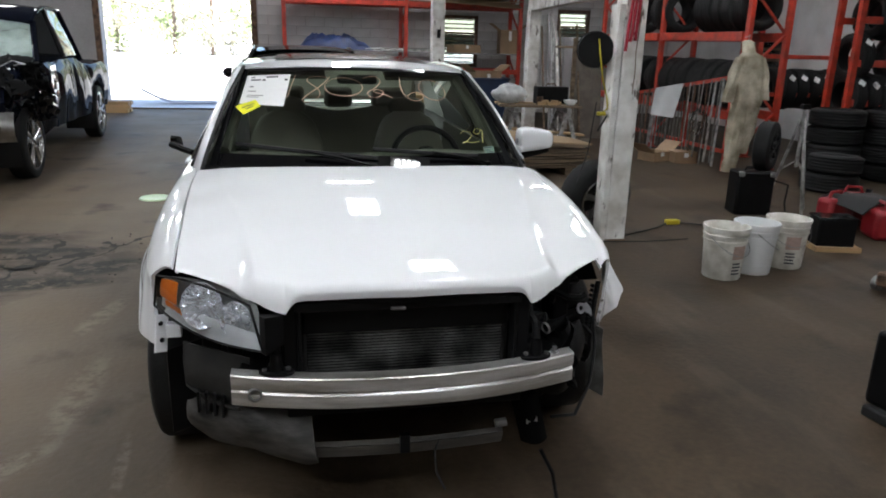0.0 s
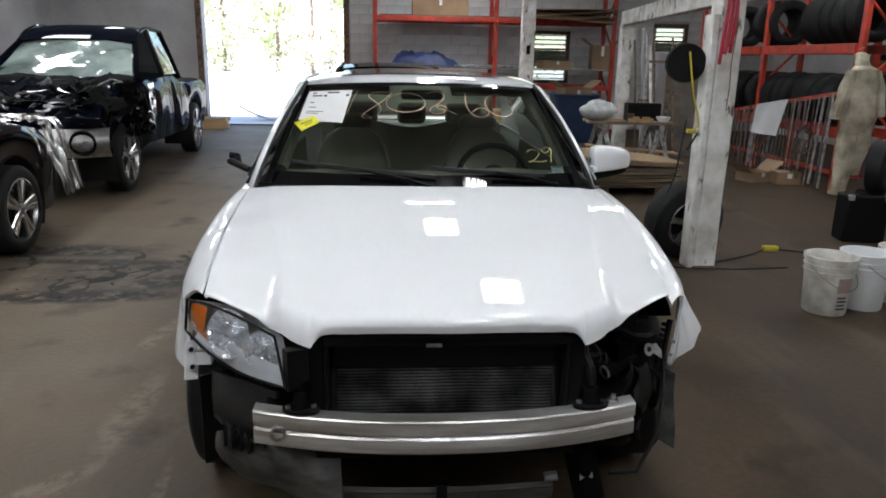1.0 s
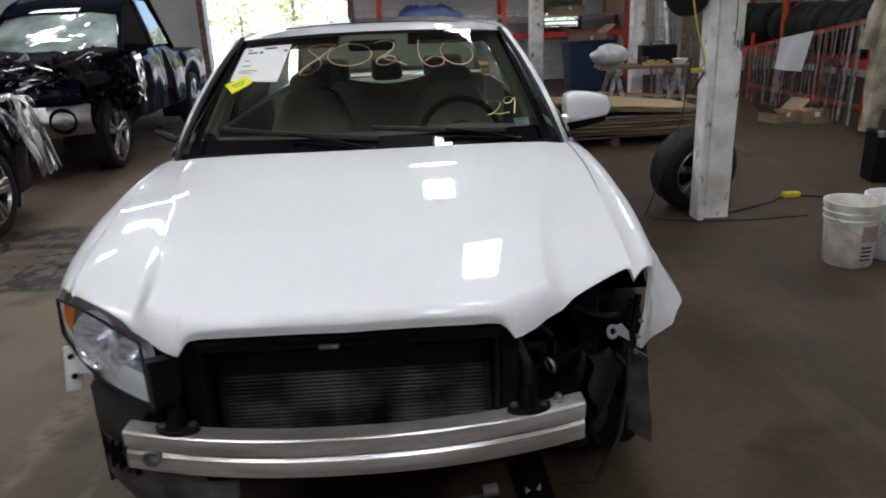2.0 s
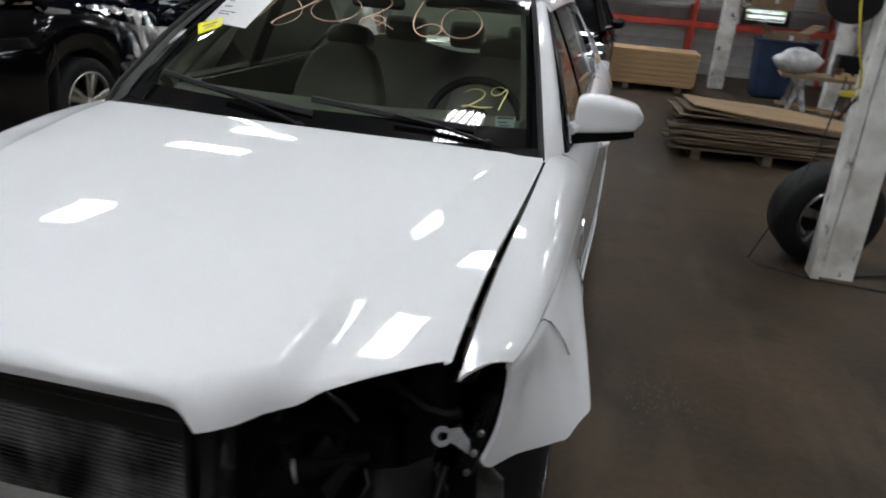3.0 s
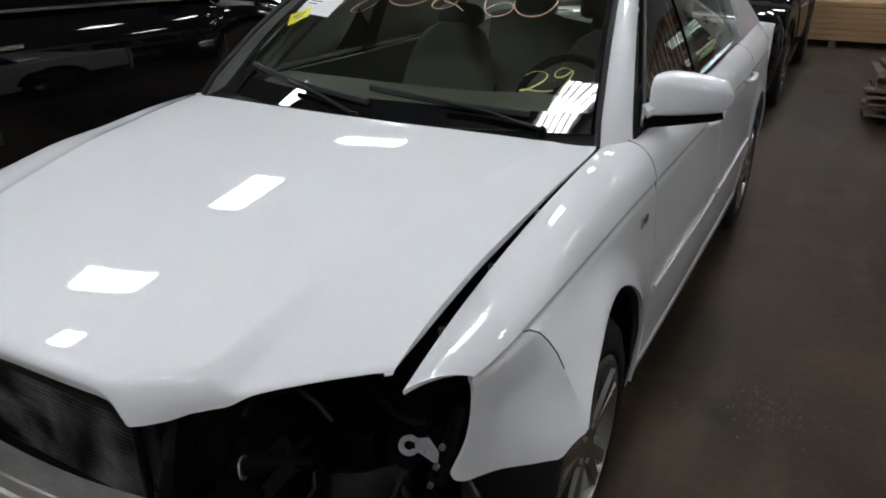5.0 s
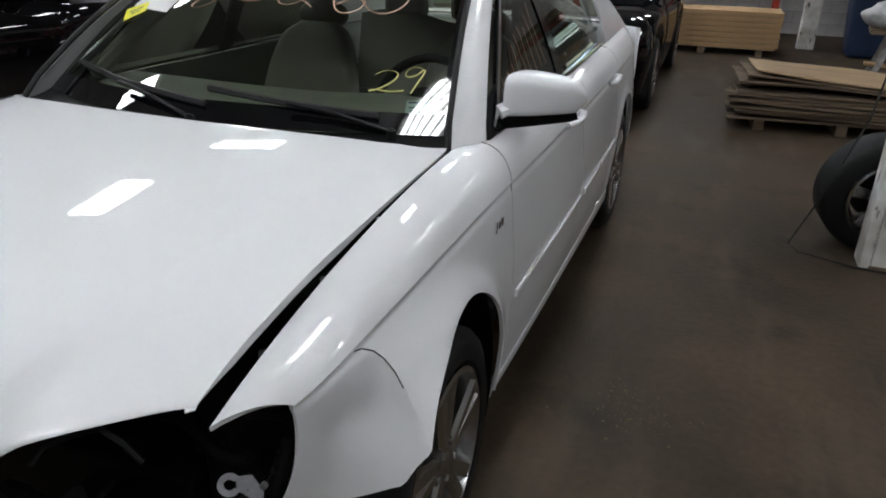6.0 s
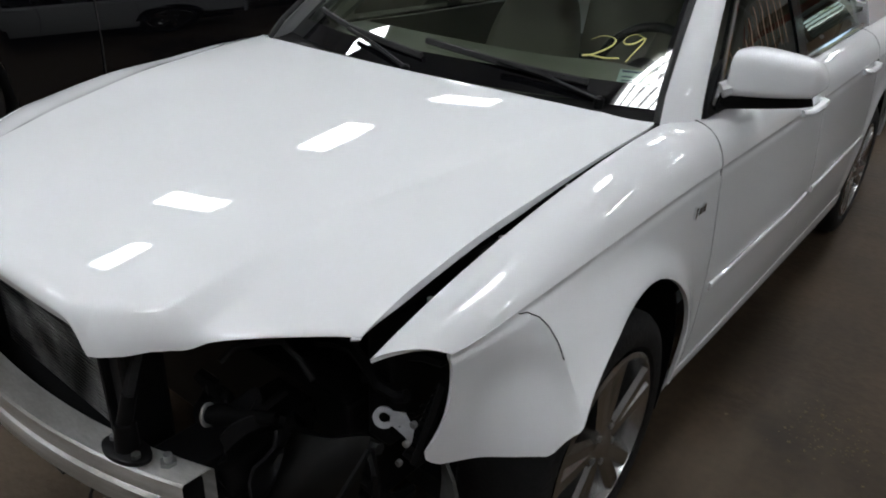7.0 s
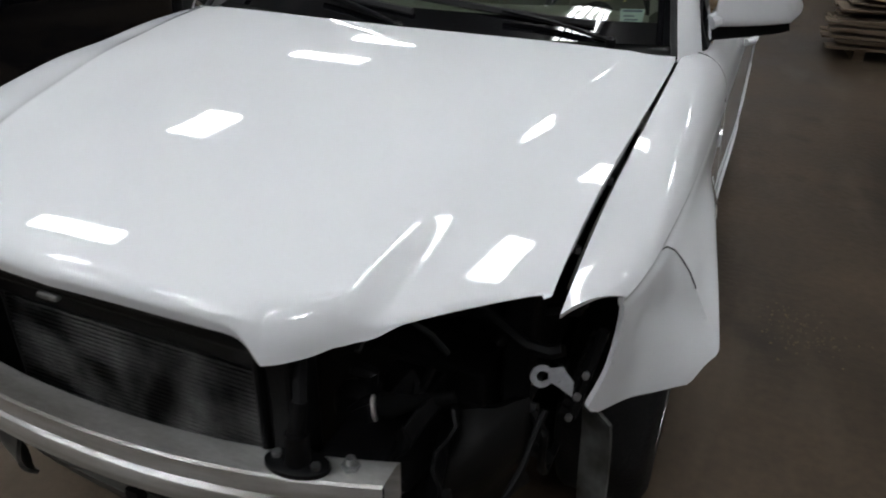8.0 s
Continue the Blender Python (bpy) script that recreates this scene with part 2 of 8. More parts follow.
def floor_material():
    m = shader("stained_concrete", (0.065, 0.0462, 0.0303), 0.58, vary=0.27, scale=1.3, grain=30, bump=0.003, tint=(0.040, 0.0287, 0.019), spec=0.14)
    n, l = m.node_tree.nodes, m.node_tree.links
    b = n["Principled BSDF"]
    base = b.inputs["Base Color"].links[0].from_socket
    co = n.new("ShaderNodeTexCoord")
    # pale scuffs dragged along the driving direction
    mp = n.new("ShaderNodeMapping")
    mp.inputs["Scale"].default_value, mp.inputs["Rotation"].default_value = (2.6, 0.6, 1), (0, 0, radians(-12))
    t = n.new("ShaderNodeTexNoise")
    t.inputs["Scale"].default_value, t.inputs["Detail"].default_value = 1.3, 8
    l.new(co.outputs["Object"], mp.inputs["Vector"])
    l.new(mp.outputs["Vector"], t.inputs["Vector"])
    r = n.new("ShaderNodeMapRange")
    r.inputs["From Min"].default_value, r.inputs["From Max"].default_value, r.inputs["To Max"].default_value = 0.54, 0.74, 0.30
    l.new(t.outputs["Fac"], r.inputs["Value"])
    mix = n.new("ShaderNodeMix")
    mix.data_type = "RGBA"
    mix.inputs["B"].default_value = (0.17, 0.137, 0.10, 1)
    l.new(r.outputs["Result"], mix.inputs["Factor"])
    l.new(base, mix.inputs["A"])
    # a paler tone that rises towards -x beside the saloon, broken up by a slow noise
    xyz = n.new("ShaderNodeSeparateXYZ")
    l.new(co.outputs["Object"], xyz.inputs["Vector"])
    wob = n.new("ShaderNodeTexNoise")
    wob.inputs["Scale"].default_value, wob.inputs["Detail"].default_value = 0.9, 4
    l.new(co.outputs["Object"], wob.inputs["Vector"])
    soft = n.new("ShaderNodeMapRange")
    soft.interpolation_type = "SMOOTHSTEP"
    soft.inputs["From Min"].default_value, soft.inputs["From Max"].default_value, soft.inputs["To Min"].default_value, soft.inputs["To Max"].default_value = -2.0, 0.3, 1.0, 0.0
    l.new(xyz.outputs["X"], soft.inputs["Value"])
    worn = n.new("ShaderNodeMath")
    worn.operation = "MULTIPLY"
    l.new(soft.outputs["Result"], worn.inputs[0])
    l.new(wob.outputs["Fac"], worn.inputs[1])
    pale = n.new("ShaderNodeMix")
    pale.data_type = "RGBA"
    pale.inputs["B"].default_value = (0.185, 0.145, 0.104, 1)
    l.new(worn.outputs["Value"], pale.inputs["Factor"])
    l.new(mix.outputs["Result"], pale.inputs["A"])
    # oil stains
    s = n.new("ShaderNodeTexNoise")
    s.inputs["Scale"].default_value, s.inputs["Detail"].default_value = 2.1, 6
    l.new(co.outputs["Object"], s.inputs["Vector"])
    q = n.new("ShaderNodeMapRange")
    q.inputs["From Min"].default_value, q.inputs["From Max"].default_value, q.inputs["To Max"].default_value = 0.58, 0.72, 0.6
    l.new(s.outputs["Fac"], q.inputs["Value"])
    oil = n.new("ShaderNodeMix")
    oil.data_type = "RGBA"
    oil.inputs["B"].default_value = (0.012, 0.0095, 0.0075, 1)
    l.new(q.outputs["Result"], oil.inputs["Factor"])
    l.new(pale.outputs["Result"], oil.inputs["A"])
    last = oil.outputs["Result"]
    # damp dirt round the cracks, then dusty drag marks
    for x, y, half, wide, turn, color, deep, rough in DIRT:
        at, far, edge, torn_, keep, lay = n.new("ShaderNodeMapping"), n.new("ShaderNodeVectorMath"), n.new("ShaderNodeMapRange"), n.new("ShaderNodeTexNoise"), n.new("ShaderNodeMapRange"), n.new("ShaderNodeMix")
        times = n.new("ShaderNodeMath")
        at.vector_type = "TEXTURE"
        at.inputs["Location"].default_value, at.inputs["Rotation"].default_value, at.inputs["Scale"].default_value = (x, y, 0), (0, 0, radians(turn)), (half, wide, 1)
        l.new(co.outputs["Object"], at.inputs["Vector"])
        far.operation = "LENGTH"
        l.new(at.outputs["Vector"], far.inputs[0])
        edge.inputs["From Min"].default_value, edge.inputs["From Max"].default_value = 1.0, 0.55
        l.new(far.outputs["Value"], edge.inputs["Value"])
        torn_.inputs["Scale"].default_value, torn_.inputs["Detail"].default_value, torn_.inputs["Roughness"].default_value = rough, 9, 0.7
        l.new(co.outputs["Object"], torn_.inputs["Vector"])
        keep.inputs["From Min"].default_value, keep.inputs["From Max"].default_value = (0.38, 0.52) if color == DAMP else (0.42, 0.58)
        l.new(torn_.outputs["Fac"], keep.inputs["Value"])
        times.operation = "MULTIPLY"
        l.new(edge.outputs["Result"], times.inputs[0])
        l.new(keep.outputs["Result"], times.inputs[1])
        cut = n.new("ShaderNodeMath")
        cut.operation = "MULTIPLY"
        cut.inputs[1].default_value = deep
        l.new(times.outputs["Value"], cut.inputs[0])
        lay.data_type = "RGBA"
        lay.inputs["B"].default_value = (*color, 1)
        l.new(cut.outputs["Value"], lay.inputs["Factor"])
        l.new(last, lay.inputs["A"])
        last = lay.outputs["Result"]
    l.new(last, b.inputs["Base Color"])
    return m


FLOOR = floor_material()


# ---- mesh tools ----
def spline(*pairs):
    """A smooth function through (position, value) pairs."""
    xs, ys = np.array([p[0] for p in pairs], float), np.array([p[1] for p in pairs], float)
    h, d = np.diff(xs), np.diff(ys) / np.diff(xs)
    s = np.empty_like(ys)
    s[0], s[-1] = d[0], d[-1]
    for i in range(1, len(xs) - 1):
        s[i] = 0.0 if d[i - 1] * d[i] <= 0 else 2 * d[i - 1] * d[i] / (d[i - 1] + d[i])

    def f(x):
        x = min(max(x, xs[0]), xs[-1])
        i = min(int(np.searchsorted(xs, x, "right")) - 1, len(h) - 1)
        t = (x - xs[i]) / h[i]
        return float((2 * t**3 - 3 * t**2 + 1) * ys[i] + (t**3 - 2 * t**2 + t) * h[i] * s[i] + (3 * t**2 - 2 * t**3) * ys[i + 1] + (t**3 - t**2) * h[i] * s[i + 1])

    return f


def mixv(a, b, t):
    return a + (b - a) * t


def smooth(a, b, x):
    t = min(max((x - a) / (b - a), 0.0), 1.0)
    return t * t * (3 - 2 * t)


def part(name, bm, material, parent=None, label="", soft=True, solid=0.0, bevel=0.0, weld=True):
    """Links a bmesh as one mesh object, under a thing or a part."""
    if weld:
        bmesh.ops.remove_doubles(bm, verts=bm.verts, dist=1e-5)
    me = bpy.data.meshes.new(name)
    bm.normal_update()
    bm.to_mesh(me)
    bm.free()
    me.materials.append(material)
    if soft:
        me.shade_smooth()
        me.set_sharp_from_angle(angle=radians(38))
    ob = new(name, me)
    if parent:
        ob.parent = parent
    if solid:
        mod = ob.modifiers.new("thickness", "SOLIDIFY")
        mod.thickness, mod.offset = solid, -1
    if bevel:
        mod = ob.modifiers.new("edges", "BEVEL")
        mod.width, mod.segments, mod.limit_method = bevel, 2, "ANGLE"
    if label:
        ob["label"] = label
    return ob


def face_out(ob, centre):
    """Turns the faces of a pane away from a point inside."""
    me, c = ob.data, Vector(centre)
    bm = bmesh.new()
    bm.from_mesh(me)
    bmesh.ops.reverse_faces(bm, faces=[f for f in bm.faces if f.normal.dot(f.calc_center_median() - c) < 0])
    bm.to_mesh(me)
    bm.free()
    return ob


def thing(name, label, category, at=(0, 0, 0), turn=0, group="", kind=""):
    ob = new(name)
    ob.matrix_world = pose(*at, 0, 0, turn)
    return tagged(ob, label, category, group, kind)


def sheet(nu, nv, f, us=None, vs=None, flip=False):
    """A grid of faces over f(u, v)."""
    bm = bmesh.new()
    us = us if us is not None else np.linspace(0, 1, nu + 1)
    vs = vs if vs is not None else np.linspace(0, 1, nv + 1)
    g = [[bm.verts.new(f(float(u), float(v))) for v in vs] for u in us]
    for i in range(len(us) - 1):
        for j in range(len(vs) - 1):
            q = (g[i][j], g[i + 1][j], g[i + 1][j + 1], g[i][j + 1])
            bm.faces.new(q[::-1] if flip else q)
    return bm


def box(bm, at, size, m=None):
    r = bmesh.ops.create_cube(bm, size=1)
    bmesh.ops.scale(bm, vec=size, verts=r["verts"])
    if m is not None:
        bmesh.ops.transform(bm, matrix=m, verts=r["verts"])
    bmesh.ops.translate(bm, vec=at, verts=r["verts"])
    return r["verts"]


def boxed(at, size, m=None):
    bm = bmesh.new()
    box(bm, at, size, m)
    return bm


def bar(bm, a, b, w, h=None, up=(0, 0, 1)):
    """A square bar from a to b."""
    a, b = Vector(a), Vector(b)
    d = (b - a).normalized()
    s = d.cross(Vector(up))
    if s.length < 1e-4:
        s = d.cross(Vector((1, 0, 0)))
    s.normalize()
    t = s.cross(d).normalized()
    m = Matrix((s, d, t)).transposed()
    box(bm, (a + b) / 2, (w, (b - a).length, h or w), m.to_4x4())


def rod(bm, a, b, r, r2=None, seg=12):
    a, b = Vector(a), Vector(b)
    m = Matrix.Translation((a + b) / 2) @ (b - a).to_track_quat("Z", "Y").to_matrix().to_4x4()
    bmesh.ops.create_cone(bm, cap_ends=True, segments=seg, radius1=r, radius2=r if r2 is None else r2, depth=(b - a).length, matrix=m)


def rodded(a, b, r, r2=None, seg=12):
    bm = bmesh.new()
    rod(bm, a, b, r, r2, seg)
    return bm


def tube(bm, pts, r, seg=7, flat=1.0, up=None):
    """A round tube along points; flat presses it along its second axis."""
    pts = [Vector(p) for p in pts]
    rings, last = [], None
    for i, p in enumerate(pts):
        d = (pts[min(i + 1, len(pts) - 1)] - pts[max(i - 1, 0)]).normalized()
        ref = Vector(up) if up else (last or Vector((0.13, 0.31, 0.94)))
        s = d.cross(ref)
        if s.length < 1e-3:
            s = d.cross(Vector((1, 0.2, 0)))
        s.normalize()
        t = s.cross(d).normalized()
        last = t
        rings.append([bm.verts.new(p + s * r * math.cos(a) + t * r * flat * math.sin(a)) for a in (2 * math.pi * k / seg for k in range(seg))])
    for a, b in zip(rings, rings[1:]):
        for k in range(seg):
            bm.faces.new((a[k], a[(k + 1) % seg], b[(k + 1) % seg], b[k]))
    bm.faces.new(rings[0][::-1])
    bm.faces.new(rings[-1])


def tubed(pts, r, seg=7, flat=1.0, up=None):
    bm = bmesh.new()
    tube(bm, pts, r, seg, flat, up)
    return bm


def lathe(bm, profile, seg=40, axis="x", m=None):
    """Turns (offset along the axis, radius) pairs round the x or z axis."""
    rings, made = [], []
    for h, r in profile:
        ring = []
        for k in range(seg):
            a = 2 * math.pi * k / seg
            c, s = r * math.cos(a), r * math.sin(a)
            ring.append(bm.verts.new((h, c, s) if axis == "x" else (c, s, h)))
        rings.append(ring)
        made += ring
    for a, b in zip(rings, rings[1:]):
        for k in range(seg):
            bm.faces.new((a[k], a[(k + 1) % seg], b[(k + 1) % seg], b[k]))
    if m is not None:
        bmesh.ops.transform(bm, matrix=m, verts=made)
    return made


def lathed(profile, seg=40, axis="x", m=None):
    bm = bmesh.new()
    lathe(bm, profile, seg, axis, m)
    bmesh.ops.recalc_face_normals(bm, faces=bm.faces)
    return bm


def fuse(*bms):
    out = bmesh.new()
    for b in bms:
        me = bpy.data.meshes.new("t")
        b.to_mesh(me)
        b.free()
        out.from_mesh(me)
        bpy.data.meshes.remove(me)
    return out


def mirrored(bm):
    """Reflects a bmesh to the other side of the car."""
    bmesh.ops.scale(bm, vec=(-1, 1, 1), verts=bm.verts)
    bmesh.ops.reverse_faces(bm, faces=bm.faces)
    return bm


def wheel(parent, at, side, radius=0.315, width=0.215, rim=0.218, spokes=5, twin=True, finish=None, turn=0.0, name="wheel"):
    """A wheel whose outer face looks to side (+1 or -1 along x)."""
    h = width / 2
    barrel = lathed([(h * 0.93, rim + 0.004), (h * 0.97, rim - 0.008), (h * 0.80, rim - 0.018), (h * 0.2, rim - 0.03), (-h * 0.8, rim - 0.02)], 48)
    w = part(name, barrel, finish or ALLOY, parent)
    w.matrix_local = pose(*at, 0, 0, 0 if side > 0 else 180)
    wall = [(-h * 0.7, rim), (-h * 0.95, rim + 0.018), (-h, mixv(rim, radius, 0.5)), (-h * 0.86, radius - 0.012), (-h * 0.7, radius), (h * 0.7, radius), (h * 0.86, radius - 0.012), (h, mixv(rim, radius, 0.5)), (h * 0.95, rim + 0.018), (h * 0.7, rim - 0.004)]
    t = lathed(wall, 56)
    part("tyre", t, TYRE, w)
    disc = lathed([(h * 0.1, 0.0), (h * 0.1, 0.145), (h * 0.0, 0.15), (-h * 0.1, 0.05)], 36)
    part("brake_disc", disc, DUSTY, w)
    sp = bmesh.new()
    for off in ((-0.155, 0.155) if twin else (0.0,)):
        r0, r1 = 0.045, rim - 0.012
        p0 = Vector((h * 0.80, r0 * math.cos(off * 1.15), r0 * math.sin(off * 1.15)))
        p1 = Vector((h * 0.86, r1 * math.cos(off), r1 * math.sin(off)))
        s = Vector((1, 0, 0)).cross(p1 - p0).normalized()
        w0, w1 = (0.021, 0.0295) if twin else (0.026, 0.034)
        vs = []
        for p, ww, dep in ((p0, w0, 0.04), (p1, w1, 0.03)):
            vs.append([sp.verts.new(p + s * ww), sp.verts.new(p + s * ww * 0.55 + Vector((0.010, 0, 0))), sp.verts.new(p - s * ww * 0.55 + Vector((0.010, 0, 0))), sp.verts.new(p - s * ww), sp.verts.new(p - s * ww - Vector((dep, 0, 0))), sp.verts.new(p + s * ww - Vector((dep, 0, 0)))])
        for k in range(6):
            sp.faces.new((vs[0][k], vs[0][(k + 1) % 6], vs[1][(k + 1) % 6], vs[1][k]))
    bmesh.ops.recalc_face_normals(sp, faces=sp.faces)
    spoke = part("spoke", sp, finish or ALLOY, w, weld=False)
    nut = part("wheel_nut", rodded((h * 0.80, 0.048, 0), (h * 0.93, 0.048, 0), 0.008, seg=6), STEEL, w)
    for first, count, ahead in ((spoke, spokes, 0.0), (nut, 5, 0.5)):
        for i in range(count):
            o = first if i == 0 else new(first.name.split(".")[0], first.data)
            o.parent = w
            o.matrix_local = Matrix.Rotation(2 * math.pi * (i + ahead) / count + turn, 4, "X")
    hub = lathed([(h * 0.98, 0.0), (h * 0.98, 0.022), (h * 0.93, 0.030), (h * 0.86, 0.062), (h * 0.4, 0.066)], 24)
    part("hub", hub, finish or ALLOY, w)
    return w


# ---- the building ----
X0, X1, Y0, Y1 = -7.2, 8.6, -7.0, 13.7
DOOR_L, DOOR_R, DOOR_H = -4.15, -1.14, 3.3


def slab(name, at, size, material, label="", category="", kind="structure"):
    return tagged(part(name, boxed(at, size), material, soft=False), label, category, kind=kind)


slab("floor", ((X0 + X1) / 2, (Y0 + Y1) / 2, -0.1), (X1 - X0 + 0.6, Y1 - Y0 + 0.6, 0.2), FLOOR, "stained brown concrete workshop floor with scuffs", "floor")
slab("ceiling", ((X0 + X1) / 2, (Y0 + Y1) / 2, CEILING + 0.1), (X1 - X0 + 0.6, Y1 - Y0 + 0.6, 0.2), CEILING_PAINT, "dull painted workshop ceiling", "ceiling")
slab("wall_west", (X0 - 0.15, (Y0 + Y1) / 2, CEILING / 2), (0.3, Y1 - Y0 + 0.6, CEILING), GREY_WALL, "grey painted block side wall", "wall")
slab("wall_south", ((X0 + X1) / 2, Y0 - 0.15, CEILING / 2), (X1 - X0, 0.3, CEILING), GREY_WALL, "grey painted rear workshop wall", "wall")


def wall_with_openings(name, along, at, lo, hi, openings, material, label):
    """A wall 0.3 m thick, along x (at its y) or along y (at its x), with (from, to, sill, head) openings."""
    bm = bmesh.new()
    cuts = sorted({lo, hi, *[o[0] for o in openings], *[o[1] for o in openings]})
    for a, b in zip(cuts, cuts[1:]):
        spans, z = [], 0.0
        for o in sorted([o for o in openings if o[0] <= a and o[1] >= b], key=lambda o: o[2]):
            spans.append((z, o[2]))
            z = o[3]
        spans.append((z, CEILING))
        for z0, z1 in spans:
            if z1 - z0 > 0.001:
                c, s = ((a + b) / 2, at, (z0 + z1) / 2), (b - a, 0.3, z1 - z0)
                box(bm, c if along == "x" else (c[1], c[0], c[2]), s if along == "x" else (s[1], s[0], s[2]))
    return tagged(part(name, bm, material, soft=False), label, "wall", kind="structure")


WINDOWS = [(2.98, 3.86, 1.02, 2.14), (5.75, 6.55, 1.25, 2.35)]
north = wall_with_openings("wall_north", "x", Y1 + 0.15, X0 - 0.3, X1 + 0.3, [(DOOR_L, DOOR_R, 0.0, DOOR_H)] + WINDOWS, JOINT, "white painted concrete block end wall with a large door opening")
SIDE_WINDOWS = [(9.35, 10.30, 1.18, 1.80)]
wall_with_openings("wall_east", "y", X1 + 0.15, Y0, Y1, SIDE_WINDOWS, BLOCK, "grey block side wall behind the tyre racks")


def window(name, at, w, z0, z1, along="x"):
    """A steel window with three panes across bars, centred at (x, y)."""
    win = thing(name, "dark steel framed workshop window with bright panes", "window", (at[0], at[1], z0), 0 if along == "x" else 90, kind="structure")
    h = z1 - z0
    for n, c, s in (("window_frame", (-w / 2 + 0.035, 0, h / 2), (0.07, 0.12, h)), ("window_frame", (w / 2 - 0.035, 0, h / 2), (0.07, 0.12, h)), ("window_frame", (0, 0, 0.035), (w - 0.142, 0.12, 0.07)), ("window_frame", (0, 0, h - 0.035), (w - 0.142, 0.12, 0.07)),
                    ("glazing_bar", (0, 0, h * 0.34), (w - 0.142, 0.06, 0.05)), ("glazing_bar", (0, 0, h * 0.66), (w - 0.142, 0.06, 0.05))):
        part(n, boxed(c, s), RUST, win, soft=False)
    for k in range(3):
        p = part("pane", boxed((0, 0, h * (0.17 + 0.33 * k)), (w - 0.15, 0.006, h * 0.27)), DARK_GLASS if k == 1 and along == "x" else DIRTY_PANE, win, soft=False)
        for j in (() if along == "y" else range(3)):
            part("louvre", boxed((0, -0.03, h * (0.09 + 0.33 * k + 0.085 * j)), (w - 0.15, 0.05, 0.008), pose(0, 0, 0, 25)), RUST, win, soft=False)
        p.visible_shadow = False
    return win


window("window_1", (3.42, Y1 + 0.08), 0.88, 1.02, 2.14)
window("window_2", (6.15, Y1 + 0.08), 0.80, 1.25, 2.35)
window("window_3", (X1 + 0.08, 9.825), 0.95, 1.18, 1.80, "y")

# door surround and threshold
frame_ob = thing("door_1", "dark steel jambs of the open drive-in door", "door", ((DOOR_L + DOOR_R) / 2, Y1 - 0.03, 0), kind="structure")
hw = (DOOR_R - DOOR_L) / 2
part("jamb", boxed((-hw - 0.06, 0, DOOR_H / 2), (0.12, 0.06, DOOR_H)), RUST, frame_ob, soft=False)
part("jamb", boxed((hw + 0.06, 0, DOOR_H / 2), (0.12, 0.06, DOOR_H)), RUST, frame_ob, soft=False)
part("threshold", boxed((0, 0.05, 0.012), (2 * hw - 0.01, 0.10, 0.024)), RUST, frame_ob, soft=False)
slab("wall_panel", ((X0 + DOOR_L - 0.13) / 2, Y1 - 0.012, CEILING / 2), (DOOR_L - 0.13 - X0, 0.02, CEILING - 0.02), GREY_WALL, "grey brown boarded wall beside the door", "wall panel")

# outside
yard = sheet(20, 24, lambda u, v: (-60 + 130 * u, Y1 + 0.32 + 90 * v, -0.02))
tagged(part("yard", yard, YARD), "sunlit pale concrete yard outside the door", "ground", kind="structure")
skirt = sheet(2, 2, lambda u, v: (-1500 + 3000 * u, -1500 + 3000 * v, -0.35))
tagged(part("ground", skirt, YARD), "pale open ground reaching the horizon", "ground", kind="structure")


def tree(x, y, h, r, n, seed, leaf):
    rnd = random.Random(seed)
    t = thing("tree", "sunlit leafy tree standing beyond the yard", "tree", (x, y, -0.02), group="trees beyond the yard")
    bm = bmesh.new()
    tube(bm, [(0, 0, 0), (0.1, 0.05, h * 0.3), (-0.05, 0.1, h * 0.6), (0.05, 0, h * 0.9)], 0.16, 8)
    for k in range(7):
        a, z = rnd.uniform(0, 6.28), h * rnd.uniform(0.15, 0.7)
        tube(bm, [(0, 0, z), (0.5 * r * math.cos(a), 0.5 * r * math.sin(a), z + 0.4), (r * math.cos(a), r * math.sin(a), z + 0.9)], 0.05, 5)
    part("trunk", bm, BARK, t)
    vs, fs = [], []
    clumps = [(rnd.uniform(-r, r), rnd.uniform(-r, r) * 0.7, h * rnd.uniform(0.05, 1.0), rnd.uniform(0.8, 1.6)) for _ in range(34)]
    for k in range(n):
        cx, cy, cz, cr = clumps[k % len(clumps)]
        p = Vector((rnd.gauss(cx, cr * 0.5), rnd.gauss(cy, cr * 0.5), max(0.1, rnd.gauss(cz, cr * 0.45))))
        q = Euler((rnd.uniform(0, 6.3), rnd.uniform(0, 6.3), rnd.uniform(0, 6.3))).to_matrix()
        s = rnd.uniform(0.09, 0.22)
        i = len(vs)
        vs += [tuple(p + q @ Vector(c) * s) for c in ((-1, 0, 0), (0, -0.6, 0.15), (1.3, 0, 0), (0, 0.6, 0.15))]
        fs.append((i, i + 1, i + 2, i + 3))
    me = bpy.data.meshes.new("crown")
    me.from_pydata(vs, [], fs)
    me.materials.append(leaf)
    c = new("crown", me)
    c.parent = t


for i in range(12):
    tree(-36 + 4.2 * i + 0.9 * math.sin(i * 2.3), 66 + 4 * math.sin(i * 1.7), 12.0 + 2 * math.sin(i), 4.2, 2600, i, LEAF if i % 2 else PALE_LEAF)

